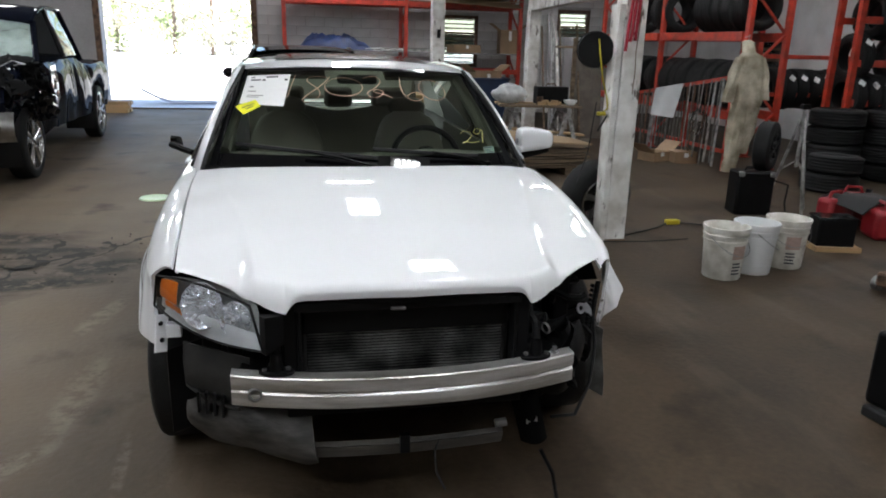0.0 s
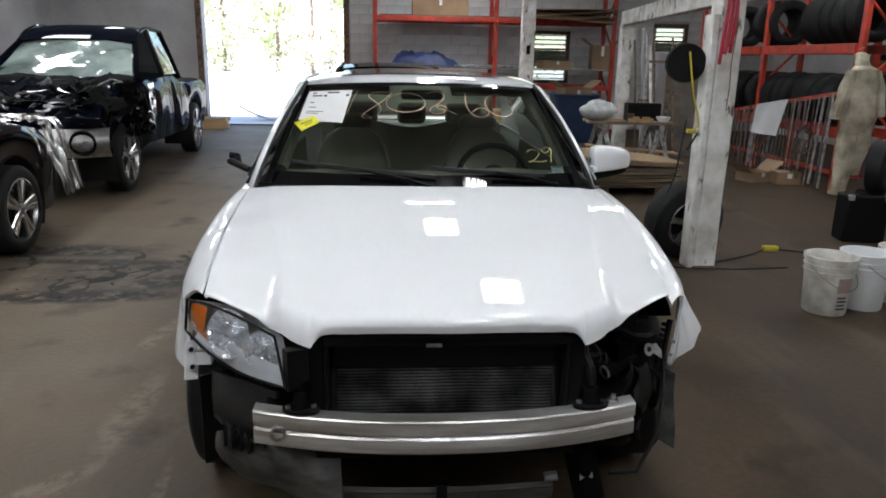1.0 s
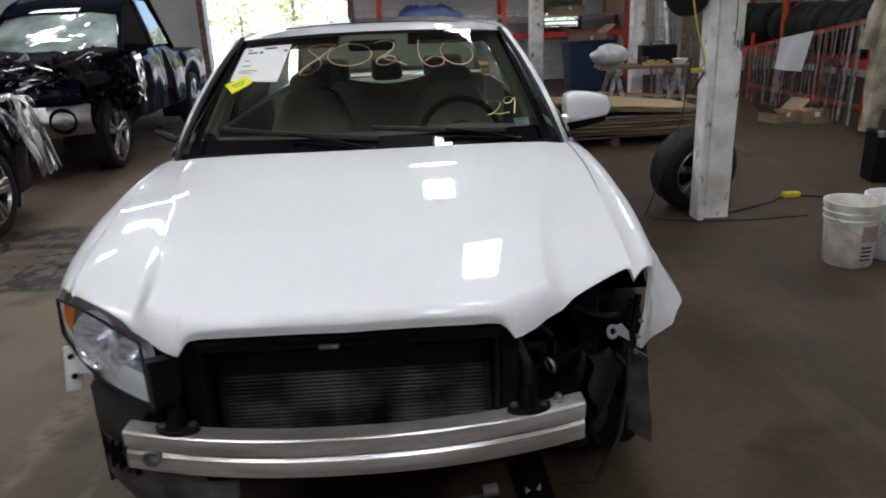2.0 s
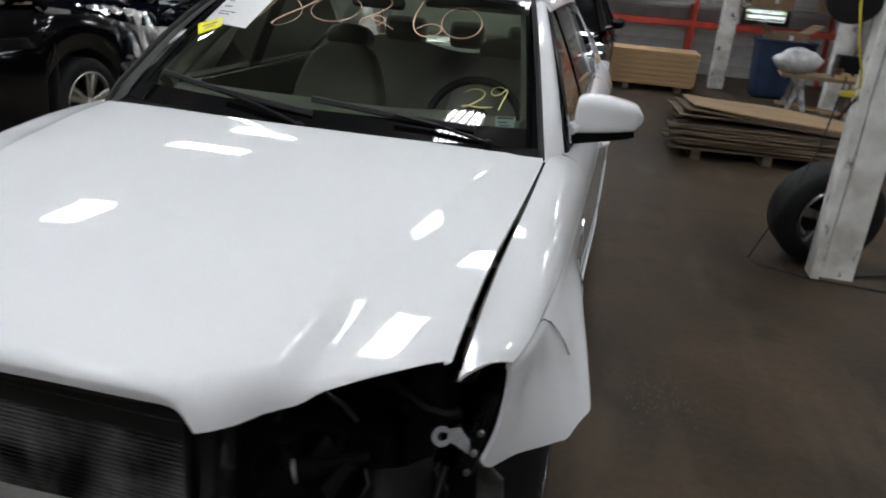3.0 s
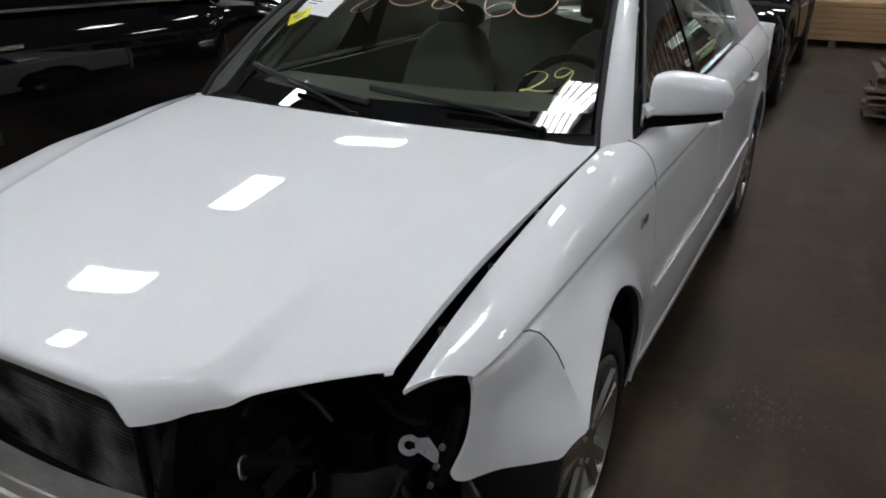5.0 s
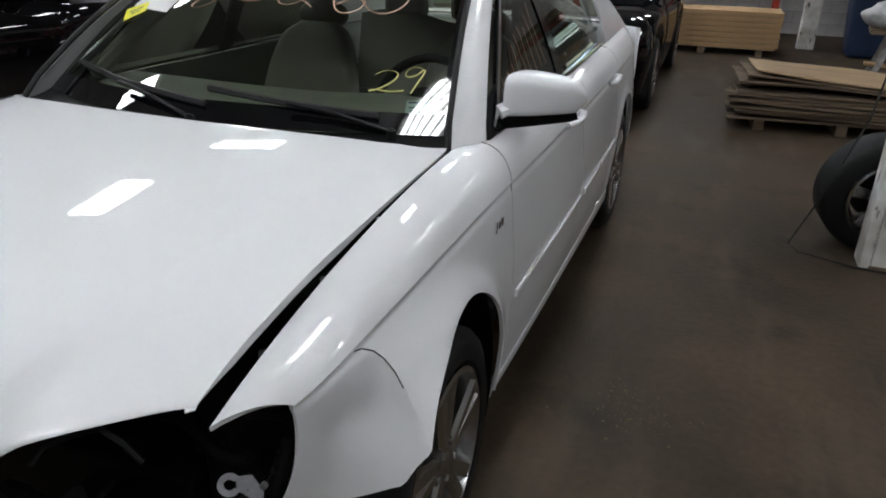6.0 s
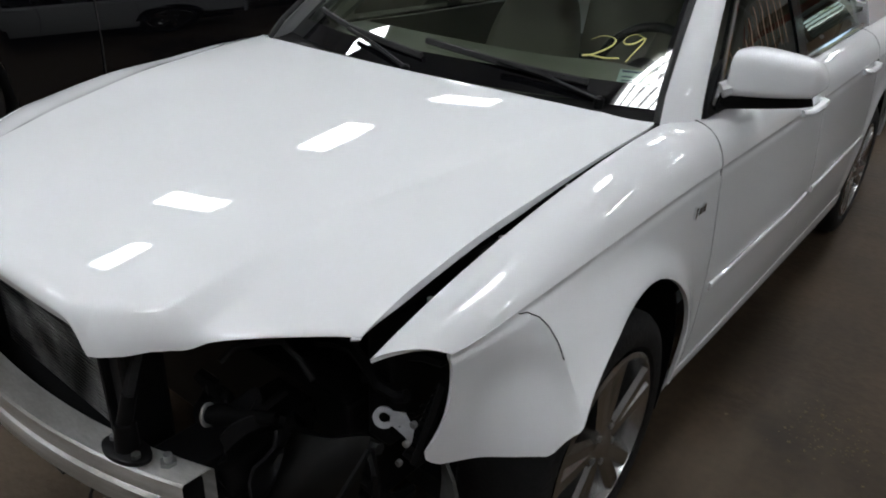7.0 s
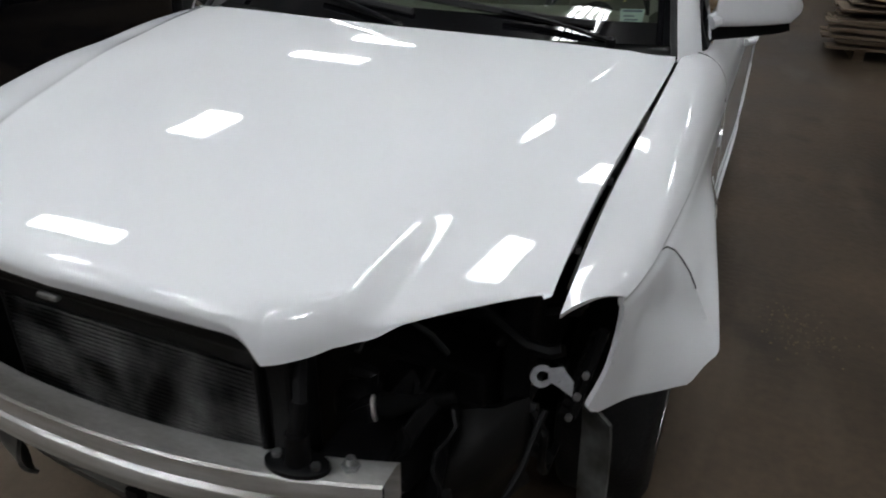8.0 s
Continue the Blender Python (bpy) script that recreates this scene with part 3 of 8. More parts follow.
# ceiling lights
def fixture(x, y, turn=0, w=0.88, d=0.29, tubes=0):
    f = thing("ceiling_light", "white fluorescent ceiling fixture with glowing tubes" if tubes else "white fluorescent ceiling fixture with a glowing diffuser", "ceiling light", (x, y, CEILING - 0.005), turn, "fluorescent ceiling lights")
    part("housing", boxed((0, 0, -0.03), (w + 0.06, d + 0.06, 0.06)), GALV if tubes else CLEAN_BUCKET, f, soft=False)
    if tubes:
        for k in range(tubes):
            c = d * ((k + 0.5) / tubes - 0.5)
            part("tube", rodded((-w / 2, c, -0.10), (w / 2, c, -0.10), 0.33 * d / tubes, seg=12), TUBE_GLOW, f)
    else:
        part("diffuser", boxed((0, 0, -0.067), (w, d, 0.012)), TUBE_GLOW, f, soft=False)
    return f


# x, y, turn, length, width
LIGHTS = [(-3.75, 2.85, 90, 0.70, 0.42), (-3.66, 0.86, 0, 0.98, 0.24), (-3.52, 4.92, 0, 0.92, 0.32), (-3.20, -0.06, 90, 0.38, 0.34), (-3.50, 6.45, 0, 0.88, 0.29),
          (0.45, 4.92, 90, 0.48, 0.36), (0.96, 2.62, 0, 0.44, 0.42), (0.40, 6.45, 0, 0.62, 0.24), (0.50, 10.0, 90, 0.88, 0.29), (1.20, 11.7, 0, 0.88, 0.29), (-5.20, 11.6, 90, 0.88, 0.29), (-5.25, 8.1, 0, 0.95, 0.50),
          (4.60, 1.40, 0, 0.88, 0.29), (4.60, 5.00, 90, 0.88, 0.29), (4.60, 8.60, 0, 0.88, 0.29), (7.50, 5.60, 90, 0.88, 0.29),
          # unseen fixtures towards the south wall, added to brighten car and floor
          (-3.60, -3.20, 0, 0.88, 0.29), (0.60, -3.00, 90, 0.88, 0.29), (4.40, -2.60, 0, 0.88, 0.29), (-1.70, -2.50, 0, 0.88, 0.29), (-2.00, -4.60, 90, 0.88, 0.29), (2.40, -4.40, 90, 0.88, 0.29)]
for lx, ly, lt, lw, ld in LIGHTS:
    fixture(lx, ly, lt, lw, ld)
fixture(0.86, 0.42, 90, 0.69, 0.36, 5)


# ---- the white saloon ----
car = thing("car", "white four-door saloon car with its front bumper and one headlamp removed", "car")

half = spline((-0.66, 0.715), (-0.61, 0.742), (-0.53, 0.800), (-0.45, 0.838), (-0.3, 0.850), (0, 0.850), (0.4, 0.850), (1.2, 0.866), (2.2, 0.868), (2.7, 0.866), (3.2, 0.82), (3.62, 0.69))
crease_z = spline((-0.62, 0.787), (-0.53, 0.8105), (-0.45, 0.827), (-0.2, 0.856), (0.2, 0.874), (1.0, 0.882), (2.2, 0.905), (3.5, 0.93))
crease_x = spline((-0.62, 0.752), (-0.55, 0.776), (-0.45, 0.795), (-0.2, 0.816), (0.2, 0.827), (1.0, 0.838), (2.2, 0.845), (2.8, 0.835), (3.5, 0.69))
top_x = spline((-0.70, 0.687), (-0.6, 0.688), (-0.4, 0.6935), (-0.2, 0.7055), (0.0, 0.7125), (0.1, 0.7135), (0.2, 0.7135), (0.246, 0.715), (0.40, 0.748), (1.3, 0.760), (2.3, 0.752), (3.0, 0.72), (3.5, 0.61))
top_z = spline((-0.70, 0.799), (-0.6, 0.833), (-0.5, 0.863), (-0.4, 0.8895), (-0.2, 0.939), (0.0, 0.970), (0.1, 0.979), (0.246, 0.985), (0.40, 0.972), (1.3, 0.988), (2.3, 1.01), (3.0, 1.02), (3.5, 1.0))
hood_ex = spline((-1.0, 0.667), (-0.69, 0.675), (-0.6, 0.6775), (-0.4, 0.684), (-0.2, 0.6965), (0.0, 0.705), (0.15, 0.7075), (0.205, 0.7065), (0.246, 0.700))
hood_ez = spline((-1.0, 0.752), (-0.80, 0.818), (-0.69, 0.852), (-0.6, 0.879), (-0.5, 0.9015), (-0.4, 0.921), (-0.2, 0.951), (0.0, 0.973), (0.1, 0.980), (0.246, 0.990))
belly = spline((0, 0), (0.2, 0.5), (0.47, 1.0), (0.72, 0.85), (1.0, 0.0))
ARCH_Y, ARCH_Z, ARCH_R = -0.080, 0.385, 0.355
REAR_Y = 2.51


def arch(y, c, r):
    if c == ARCH_Y:
        r += 0.045 * smooth(c - 0.12, c - 0.36, y)
    return ARCH_Z + math.sqrt(max(r * r - (y - c) ** 2, 0.0)) if abs(y - c) < r else 0.0


def side_x(y, z):
    """Half width of the body below the shoulder crease."""
    zc, xc = crease_z(y), crease_x(y)
    s = min(max((zc - z) / (zc - 0.28), 0.0), 1.0)
    x = xc + (half(y) - xc) * belly(s) - 0.0035 * math.exp(-((s - 0.02) / 0.016) ** 2)
    for c, r in ((ARCH_Y, ARCH_R), (REAR_Y, 0.35)):
        d = math.hypot(y - c, z - ARCH_Z) - r
        if -0.05 < d < 0.12 and z > 0.3:
            x += (0.020 if c == ARCH_Y else 0.008) * math.exp(-(d / 0.045) ** 2)
    return x


dent_back = spline((0.50, -0.425), (0.60, -0.405), (0.70, -0.385), (0.775, -0.388), (0.81, -0.41), (0.835, -0.47))


def dent(y, z):
    """Depth of the pushed-in front corner, with a sharp bend where it begins."""
    d = dent_back(z) - y
    if d <= 0:
        return 0.0
    return 0.050 * (1 - math.exp(-d / 0.030)) * (1 - 0.75 * smooth(0.09, 0.20, d)) * smooth(crease_z(y) - 0.002, crease_z(y) - 0.13, z) * (1 + 0.35 * smooth(0.74, 0.60, z))


def flare(y, z):
    """How far the struck corner is sprung outwards at its foot."""
    foot = 0.052 * smooth(0.80, 0.58, z) * smooth(-0.64, -0.46, y) * (1 - smooth(-0.40, -0.10, y))
    return foot + 0.024 * smooth(0.84, 0.74, z) * smooth(-0.60, -0.42, y) * (1 - smooth(-0.24, 0.06, y))


def shoulder(y, v):
    """From the hood gap or window belt (v 0) out and down to the crease (v 1)."""
    xt, zt, xc, zc = top_x(y), top_z(y), crease_x(y), crease_z(y)
    bx, bz = mixv(xt, xc, 0.80), mixv(zt, zc, 0.10)
    a, b, c = (1 - v) ** 2, 2 * v * (1 - v), v * v
    return Vector((a * xt + b * bx + c * xc, y, a * zt + b * bz + c * zc))


def proud(y):
    """How far the passenger side of bonnet and fender stands up."""
    return 0.014 * smooth(-0.10, -0.36, y) * (1 - 0.7 * smooth(-0.56, -0.70, y))


def fender(side):
    def upper(u, v):
        yf = mixv(-0.684, -0.582, v ** 0.8)
        y = mixv(yf, 0.384, u)
        p = shoulder(y, v)
        if side < 0:
            # the undamaged fender still sits flush with the bonnet
            p.z += max(0.0, hood_ez(y) + proud(y) - 0.005 - top_z(y)) * smooth(0.10, -0.15, y) * (1 - v) ** 1.2
        return p

    def lower(u, v):
        y = mixv(-0.584, 0.384, u)
        zc = crease_z(y)
        lo = arch(y, ARCH_Y, ARCH_R)
        lo = max(lo, 0.562) if y < -0.40 else max(lo, 0.30)
        z = mixv(zc, lo, v)
        edge = (1 - u) ** 6
        yy = y + edge * (-0.030 * v * v + 0.012 * math.sin(math.pi * v) + 0.034 * max((v - 0.86) / 0.14, 0.0) ** 2.5)
        x = side_x(yy, z)
        if side > 0:
            x += flare(yy, z) - dent(yy, z)
        else:
            x += 0.015 * math.exp(-((z - 0.745) / 0.06) ** 2) * smooth(0.16, -0.10, y) * (1 - smooth(-0.32, -0.52, y))
        return Vector((x, yy, z))

    us = np.concatenate([np.linspace(0, 0.3, 40), np.linspace(0.315, 1, 44)])
    a = sheet(60, 10, upper, us)
    b = sheet(60, 30, lower, us, np.concatenate([np.linspace(0, 0.12, 10), np.linspace(0.15, 1, 26)]))
    bm = fuse(a, b)
    # return flange round the lamp opening and the arch
    bmesh.ops.remove_doubles(bm, verts=bm.verts, dist=1e-4)
    if side < 0:
        mirrored(bm)
    bmesh.ops.recalc_face_normals(bm, faces=bm.faces)
    f = part("fender", bm, WHITE_PAINT, car, "white front fender with a pushed-in corner" if side > 0 else "", solid=0.010)
    return f


fenders = {s: fender(s) for s in (1, -1)}
# white-painted flange: dust and the shade of the gap put into one grey
GAP_METAL = shader("dusty_flange", (0.20, 0.20, 0.19), 0.6, vary=0.25, scale=9, grain=50, tint=(0.09, 0.085, 0.075))
# turned-down inner flange of the sprung fender, seen through the open gap beside the bonnet
part("inner_flange", sheet(60, 5, lambda u, v: (top_x(mixv(-0.60, 0.20, u)) + 0.001 - 0.014 * v ** 2, mixv(-0.60, 0.20, u), top_z(mixv(-0.60, 0.20, u)) - 0.003 - 0.030 * v)), GAP_METAL, fenders[1], "dusty inner flange with the gap's shade in its grey", solid=0.003)
for y in (-0.52, -0.33, -0.12):
    part("flange_bolt", rodded((top_x(y) - 0.020, y, top_z(y) - 0.034), (top_x(y) - 0.020, y, top_z(y) - 0.022), 0.007, seg=6), STEEL, fenders[1])
kink = [(-0.446, 0.824), (-0.425, 0.819), (-0.405, 0.806), (-0.392, 0.786), (-0.387, 0.760), (-0.386, 0.730)]
part("buckle_line", tubed([(side_x(y, z) + flare(y, z) - dent(y, z) + 0.002, y, z) for y, z in kink], 0.0013, 5), RUBBER, fenders[1], "dark buckle line in the sheet metal")


def door(name, y0, y1, side):
    def upper(u, v):
        return shoulder(mixv(y0, y1, u), v)

    def lower(u, v):
        y = mixv(y0, y1, u)
        z = mixv(crease_z(y), max(0.285, arch(y, REAR_Y, 0.35)), v)
        return Vector((side_x(y, z), y, z))

    bm = fuse(sheet(24, 8, upper), sheet(24, 16, lower, None, np.concatenate([np.linspace(0, 0.08, 9), np.linspace(0.11, 1, 18)])))
    bmesh.ops.remove_doubles(bm, verts=bm.verts, dist=1e-4)
    if side < 0:
        mirrored(bm)
    bmesh.ops.recalc_face_normals(bm, faces=bm.faces)
    d = part(name, bm, WHITE_PAINT, car, solid=0.012)
    # handle and side moulding
    yh = y1 - 0.17
    hx = crease_x(yh) + 0.012
    hb = bmesh.new()
    tube(hb, [(side * (hx - 0.01), yh - 0.11, 0.885), (side * (hx + 0.010), yh - 0.085, 0.887), (side * (hx + 0.014), yh, 0.889), (side * (hx + 0.010), yh + 0.085, 0.889), (side * (hx - 0.01), yh + 0.11, 0.888)], 0.015, 8, 0.75)
    part("handle", hb, WHITE_PAINT, d)
    ya, yb = y0 + 0.035, y1 - 0.03
    mold = bmesh.new()
    zz = 0.536
    tube(mold, [(side * (side_x(mixv(ya, yb, k / 8), zz) + (0.006 if 0 < k < 8 else 0.003)), mixv(ya, yb, k / 8), zz + 0.02 * (mixv(ya, yb, k / 8) - 0.4)) for k in range(9)], 0.0125, 8, 0.5, up=(1, 0, 0))
    part("side_moulding", mold, WHITE_PAINT, d)
    return d


for s in (1, -1):
    door("front_door", 0.390, 1.318, s)
    door("rear_door", 1.324, 2.180, s)


for s in (1, -1):
    for y in (0.387, 1.321, 2.183):
        lo = 0.30 if y < 2 else max(0.30, arch(y, REAR_Y, 0.35) + 0.01)
        line = [shoulder(y, k / 6) for k in range(7)] + [Vector((side_x(y, z), y, z)) for z in np.linspace(crease_z(y), lo, 14)]
        part("door_gap", tubed([Vector((s * (p.x - 0.006), p.y, p.z - 0.002)) for p in line], 0.0055, 6), RUBBER, car)


def quarter(side):
    def upper(u, v):
        return shoulder(mixv(2.186, 3.45, u), v)

    def lower(u, v):
        y = mixv(2.186, 3.45, u)
        lo = max(arch(y, REAR_Y, 0.35), 0.30 if y < REAR_Y else 0.42)
        z = mixv(crease_z(y), lo, v)
        return Vector((side_x(y, z), y, z))

    bm = fuse(sheet(40, 8, upper), sheet(40, 14, lower))
    bmesh.ops.remove_doubles(bm, verts=bm.verts, dist=1e-4)
    if side < 0:
        mirrored(bm)
    bmesh.ops.recalc_face_normals(bm, faces=bm.faces)
    return part("rear_quarter", bm, WHITE_PAINT, car, solid=0.010)


for s in (1, -1):
    quarter(s)
    sill = sheet(30, 6, lambda u, v: (s * (side_x(mixv(0.30, 2.20, u), 0.29) - mixv(0.004, 0.026, v) + 0.006 * math.sin(v * 3.1)), mixv(0.30, 2.20, u), mixv(0.30, mixv(0.232, 0.190, u), v)), flip=s < 0)
    part("sill", sill, WHITE_PAINT, car, solid=0.01)

# hood
hood_c = spline((-0.99, 0.858), (-0.93, 0.874), (-0.8, 0.899), (-0.6, 0.929), (-0.3, 0.970), (0.0, 1.007), (0.10, 1.018), (0.21, 1.028))
hood_front = spline((0, -0.972), (0.2, -0.965), (0.30, -0.958), (0.35, -0.954), (0.40, -0.926), (0.44, -0.889), (0.56, -0.788), (0.672, -0.690))
hood_back = spline((0, 0.085), (0.2, 0.088), (0.4, 0.103), (0.55, 0.132), (0.62, 0.165), (0.68, 0.212), (0.712, 0.246))

nose = spline((0, 0.017), (0.295, 0.0175), (0.312, 0.019), (0.326, 0.024), (0.338, 0.036), (0.350, 0.056), (0.358, 0.069), (0.37, 0.069), (0.40, 0.066), (0.44, 0.057), (0.462, 0.036), (0.485, 0.018), (0.51, 0.008), (0.553, 0.005), (0.68, 0.004))
lip = spline((0, 0.023), (0.26, 0.023), (0.31, 0.020), (0.33, 0.014), (0.35, 0.004), (0.37, 0.0), (0.70, 0.0))


def hood_top(x, y):
    a = abs(x)
    e = hood_ex(y)
    zc, ze = hood_c(y), hood_ez(y)
    ridge = mixv(0.43, 0.615, smooth(-0.95, 0.25, y))
    # crowned between the creases, flat flanks outside them
    bend = (zc - ze) * min(a / e, 1.0) ** mixv(3.1, 4.6, smooth(-0.3, 0.2, y))
    fold = (zc - ze) * (ridge / e) ** mixv(3.1, 4.6, smooth(-0.3, 0.2, y))
    if a > ridge:
        bend = mixv(bend, fold + (zc - ze - fold) * min((a - ridge) / (e - ridge), 1.0), 0.8)
    z = zc - bend
    # outside the two creases the flanks fall away: a tight bend, then a slow fade
    d = a - ridge
    lift = mixv(0.007, 0.0145, smooth(-0.85, -0.55, y)) * (1 - 0.6 * smooth(-0.2, 0.2, y))
    t = max(d + 0.006, 0.0)
    fall = (t * t / 0.024 if t < 0.012 else t - 0.006) / 0.05
    z += lift * math.exp(-fall)
    if d > 0:
        z += ((0.36 + 1.0 * d) * d * max(e - a, 0.0) - 0.010 * d) * smooth(-0.2, -0.6, y)
        z -= 0.32 * max(-0.55 - y, 0.0) ** 2 * smooth(0.0, 0.05, d)
    if x < 0:
        z += proud(y) * smooth(0.30, 0.66, a)
    return z


def hood_point(u, v):
    q = min(abs(u), 1.0) * 0.70
    sg = 1 if u >= 0 else -1
    yf, yb = hood_front(min(q * 0.965, 0.672)), hood_back(q)
    # the nose rolls over and down, and above the grille cut-out its lip tucks back under
    deep = nose(q * 0.965)
    r = 0.012 + 0.6 * deep
    if v < 0.84:
        y, drop = mixv(yb, yf + r, v / 0.84), 0.0
    else:
        t, tuck = min((v - 0.84) / 0.16, 1.0) * math.pi / 2, max(v - 1.0, 0.0) / 0.06 * max(lip(min(q * 0.965, 0.70)), 0.0)
        y, drop = yf + r * (1 - math.sin(t)) + 0.3 * tuck, deep * (1 - math.cos(t)) + tuck
    x = sg * (min(abs(u), 1.0) * hood_ex(y))
    # turned-down flange along the side
    if abs(u) > 1:
        drop += min(0.020, 0.008 + 0.6 * max(0.0, hood_ez(y) - top_z(y))) * (0.3 + 0.7 * smooth(-0.70, -0.58, y)) * (abs(u) - 1) / 0.02
        x -= sg * 0.0025 * (abs(u) - 1) / 0.02
    return Vector((x, y, hood_top(x, y) - drop))


hu = np.array(sorted(set(np.round(np.concatenate([np.linspace(-1, 1, 61), [-1.02, -1.01, 1.01, 1.02], np.linspace(0.42, 0.96, 109), -np.linspace(0.42, 0.96, 109)]), 4))))
hv = np.concatenate([np.linspace(0, 0.82, 36), np.linspace(0.84, 1.0, 14), [1.02, 1.04, 1.06]])
hood_bm = sheet(1, 1, hood_point, hu, hv)
bmesh.ops.recalc_face_normals(hood_bm, faces=hood_bm.faces)
if sum(f.normal.z for f in hood_bm.faces) < 0:
    bmesh.ops.reverse_faces(hood_bm, faces=hood_bm.faces)
hood = part("hood", hood_bm, WHITE_PAINT, car, "white bonnet with a cut-out for the grille", solid=0.016)

# windscreen, pillars and roof
ws_base_y = spline((0, 0.150), (0.25, 0.172), (0.5, 0.255), (0.70, 0.345))
ws_top_y = spline((0, 0.790), (0.35, 0.823), (0.56, 0.888))


def screen(u, v, out=0.0):
    """The windscreen: u across -1 to 1, v from cowl 0 to header 1."""
    xb, xt = 0.675 * u, 0.545 * u
    a, b = Vector((xb, ws_base_y(abs(xb)), 0.992 + 0.012 * (1 - u * u))), Vector((xt, ws_top_y(abs(xt)), 1.372 + 0.020 * (1 - u * u)))
    p = a.lerp(b, v)
    bow = 0.085 * v * (1 - v) * (1 - 0.35 * smooth(0.45, 1.0, v))
    return p + Vector((0, -0.52, 0.85)) * (bow * (1 - 0.33 * (1 - u * u)) + out)


ws = part("windscreen", sheet(56, 32, lambda u, v: screen(2 * u - 1, v)), GLASS, car, "clear windscreen with marker digits on it")
ws.visible_shadow = False


def border(name, u0, u1, v0, v1, mat_, nu=20, nv=2, out=0.0015, lab=""):
    return part(name, sheet(nu, nv, lambda u, v: screen(mixv(u0, u1, u), mixv(v0, v1, v), out)), mat_, car, lab)


border("screen_band", -1, 1, 0.0, 0.10, BLACK_GLASS, lab="black printed lower windscreen band")
border("screen_band", -1, 1, 0.965, 1.0, BLACK_GLASS)
border("screen_band", -1, -0.955, 0.10, 0.965, BLACK_GLASS, 2, 16)
border("screen_band", 0.955, 1, 0.10, 0.965, BLACK_GLASS, 2, 16)

rail_z = spline((0.85, 1.372), (1.25, 1.395), (1.7, 1.40), (2.1, 1.375), (2.42, 1.32))
rail_x = spline((0.85, 0.560), (1.3, 0.575), (1.8, 0.575), (2.42, 0.545))
roof_c = spline((0.79, 1.392), (1.05, 1.420), (1.5, 1.438), (1.9, 1.430), (2.2, 1.405), (2.42, 1.370))


def roof_point(u, v):
    s = 2 * u - 1
    y0 = ws_top_y(min(abs(s) * 0.56, 0.56)) + 0.004
    y = mixv(y0, 2.40 - 0.05 * s * s, v)
    xe = rail_x(y)
    return Vector((s * xe, y, roof_c(y) - (roof_c(y) - rail_z(y)) * abs(s) ** 2.6))


part("roof", sheet(36, 30, roof_point), WHITE_PAINT, car, solid=0.012)


def roof_z(x, y):
    return roof_c(y) - (roof_c(y) - rail_z(y)) * min(abs(x) / rail_x(y), 1.0) ** 2.6


sun_roof = sheet(24, 14, lambda u, v: (mixv(-0.40, 0.40, u), mixv(1.10, 1.62, v), roof_z(mixv(-0.40, 0.40, u), mixv(1.10, 1.62, v)) + 0.005 + 0.004 * v))
part("sunroof", sun_roof, GLOSS_BLACK, car, "dark glass sunroof", solid=0.012)
aerial = bmesh.new()
lathe(aerial, [(0.0, 0.028), (0.012, 0.022), (0.035, 0.008), (0.045, 0.0)], 16, "z", pose(0, 2.25, 1.39))
part("aerial", aerial, PLASTIC, car)

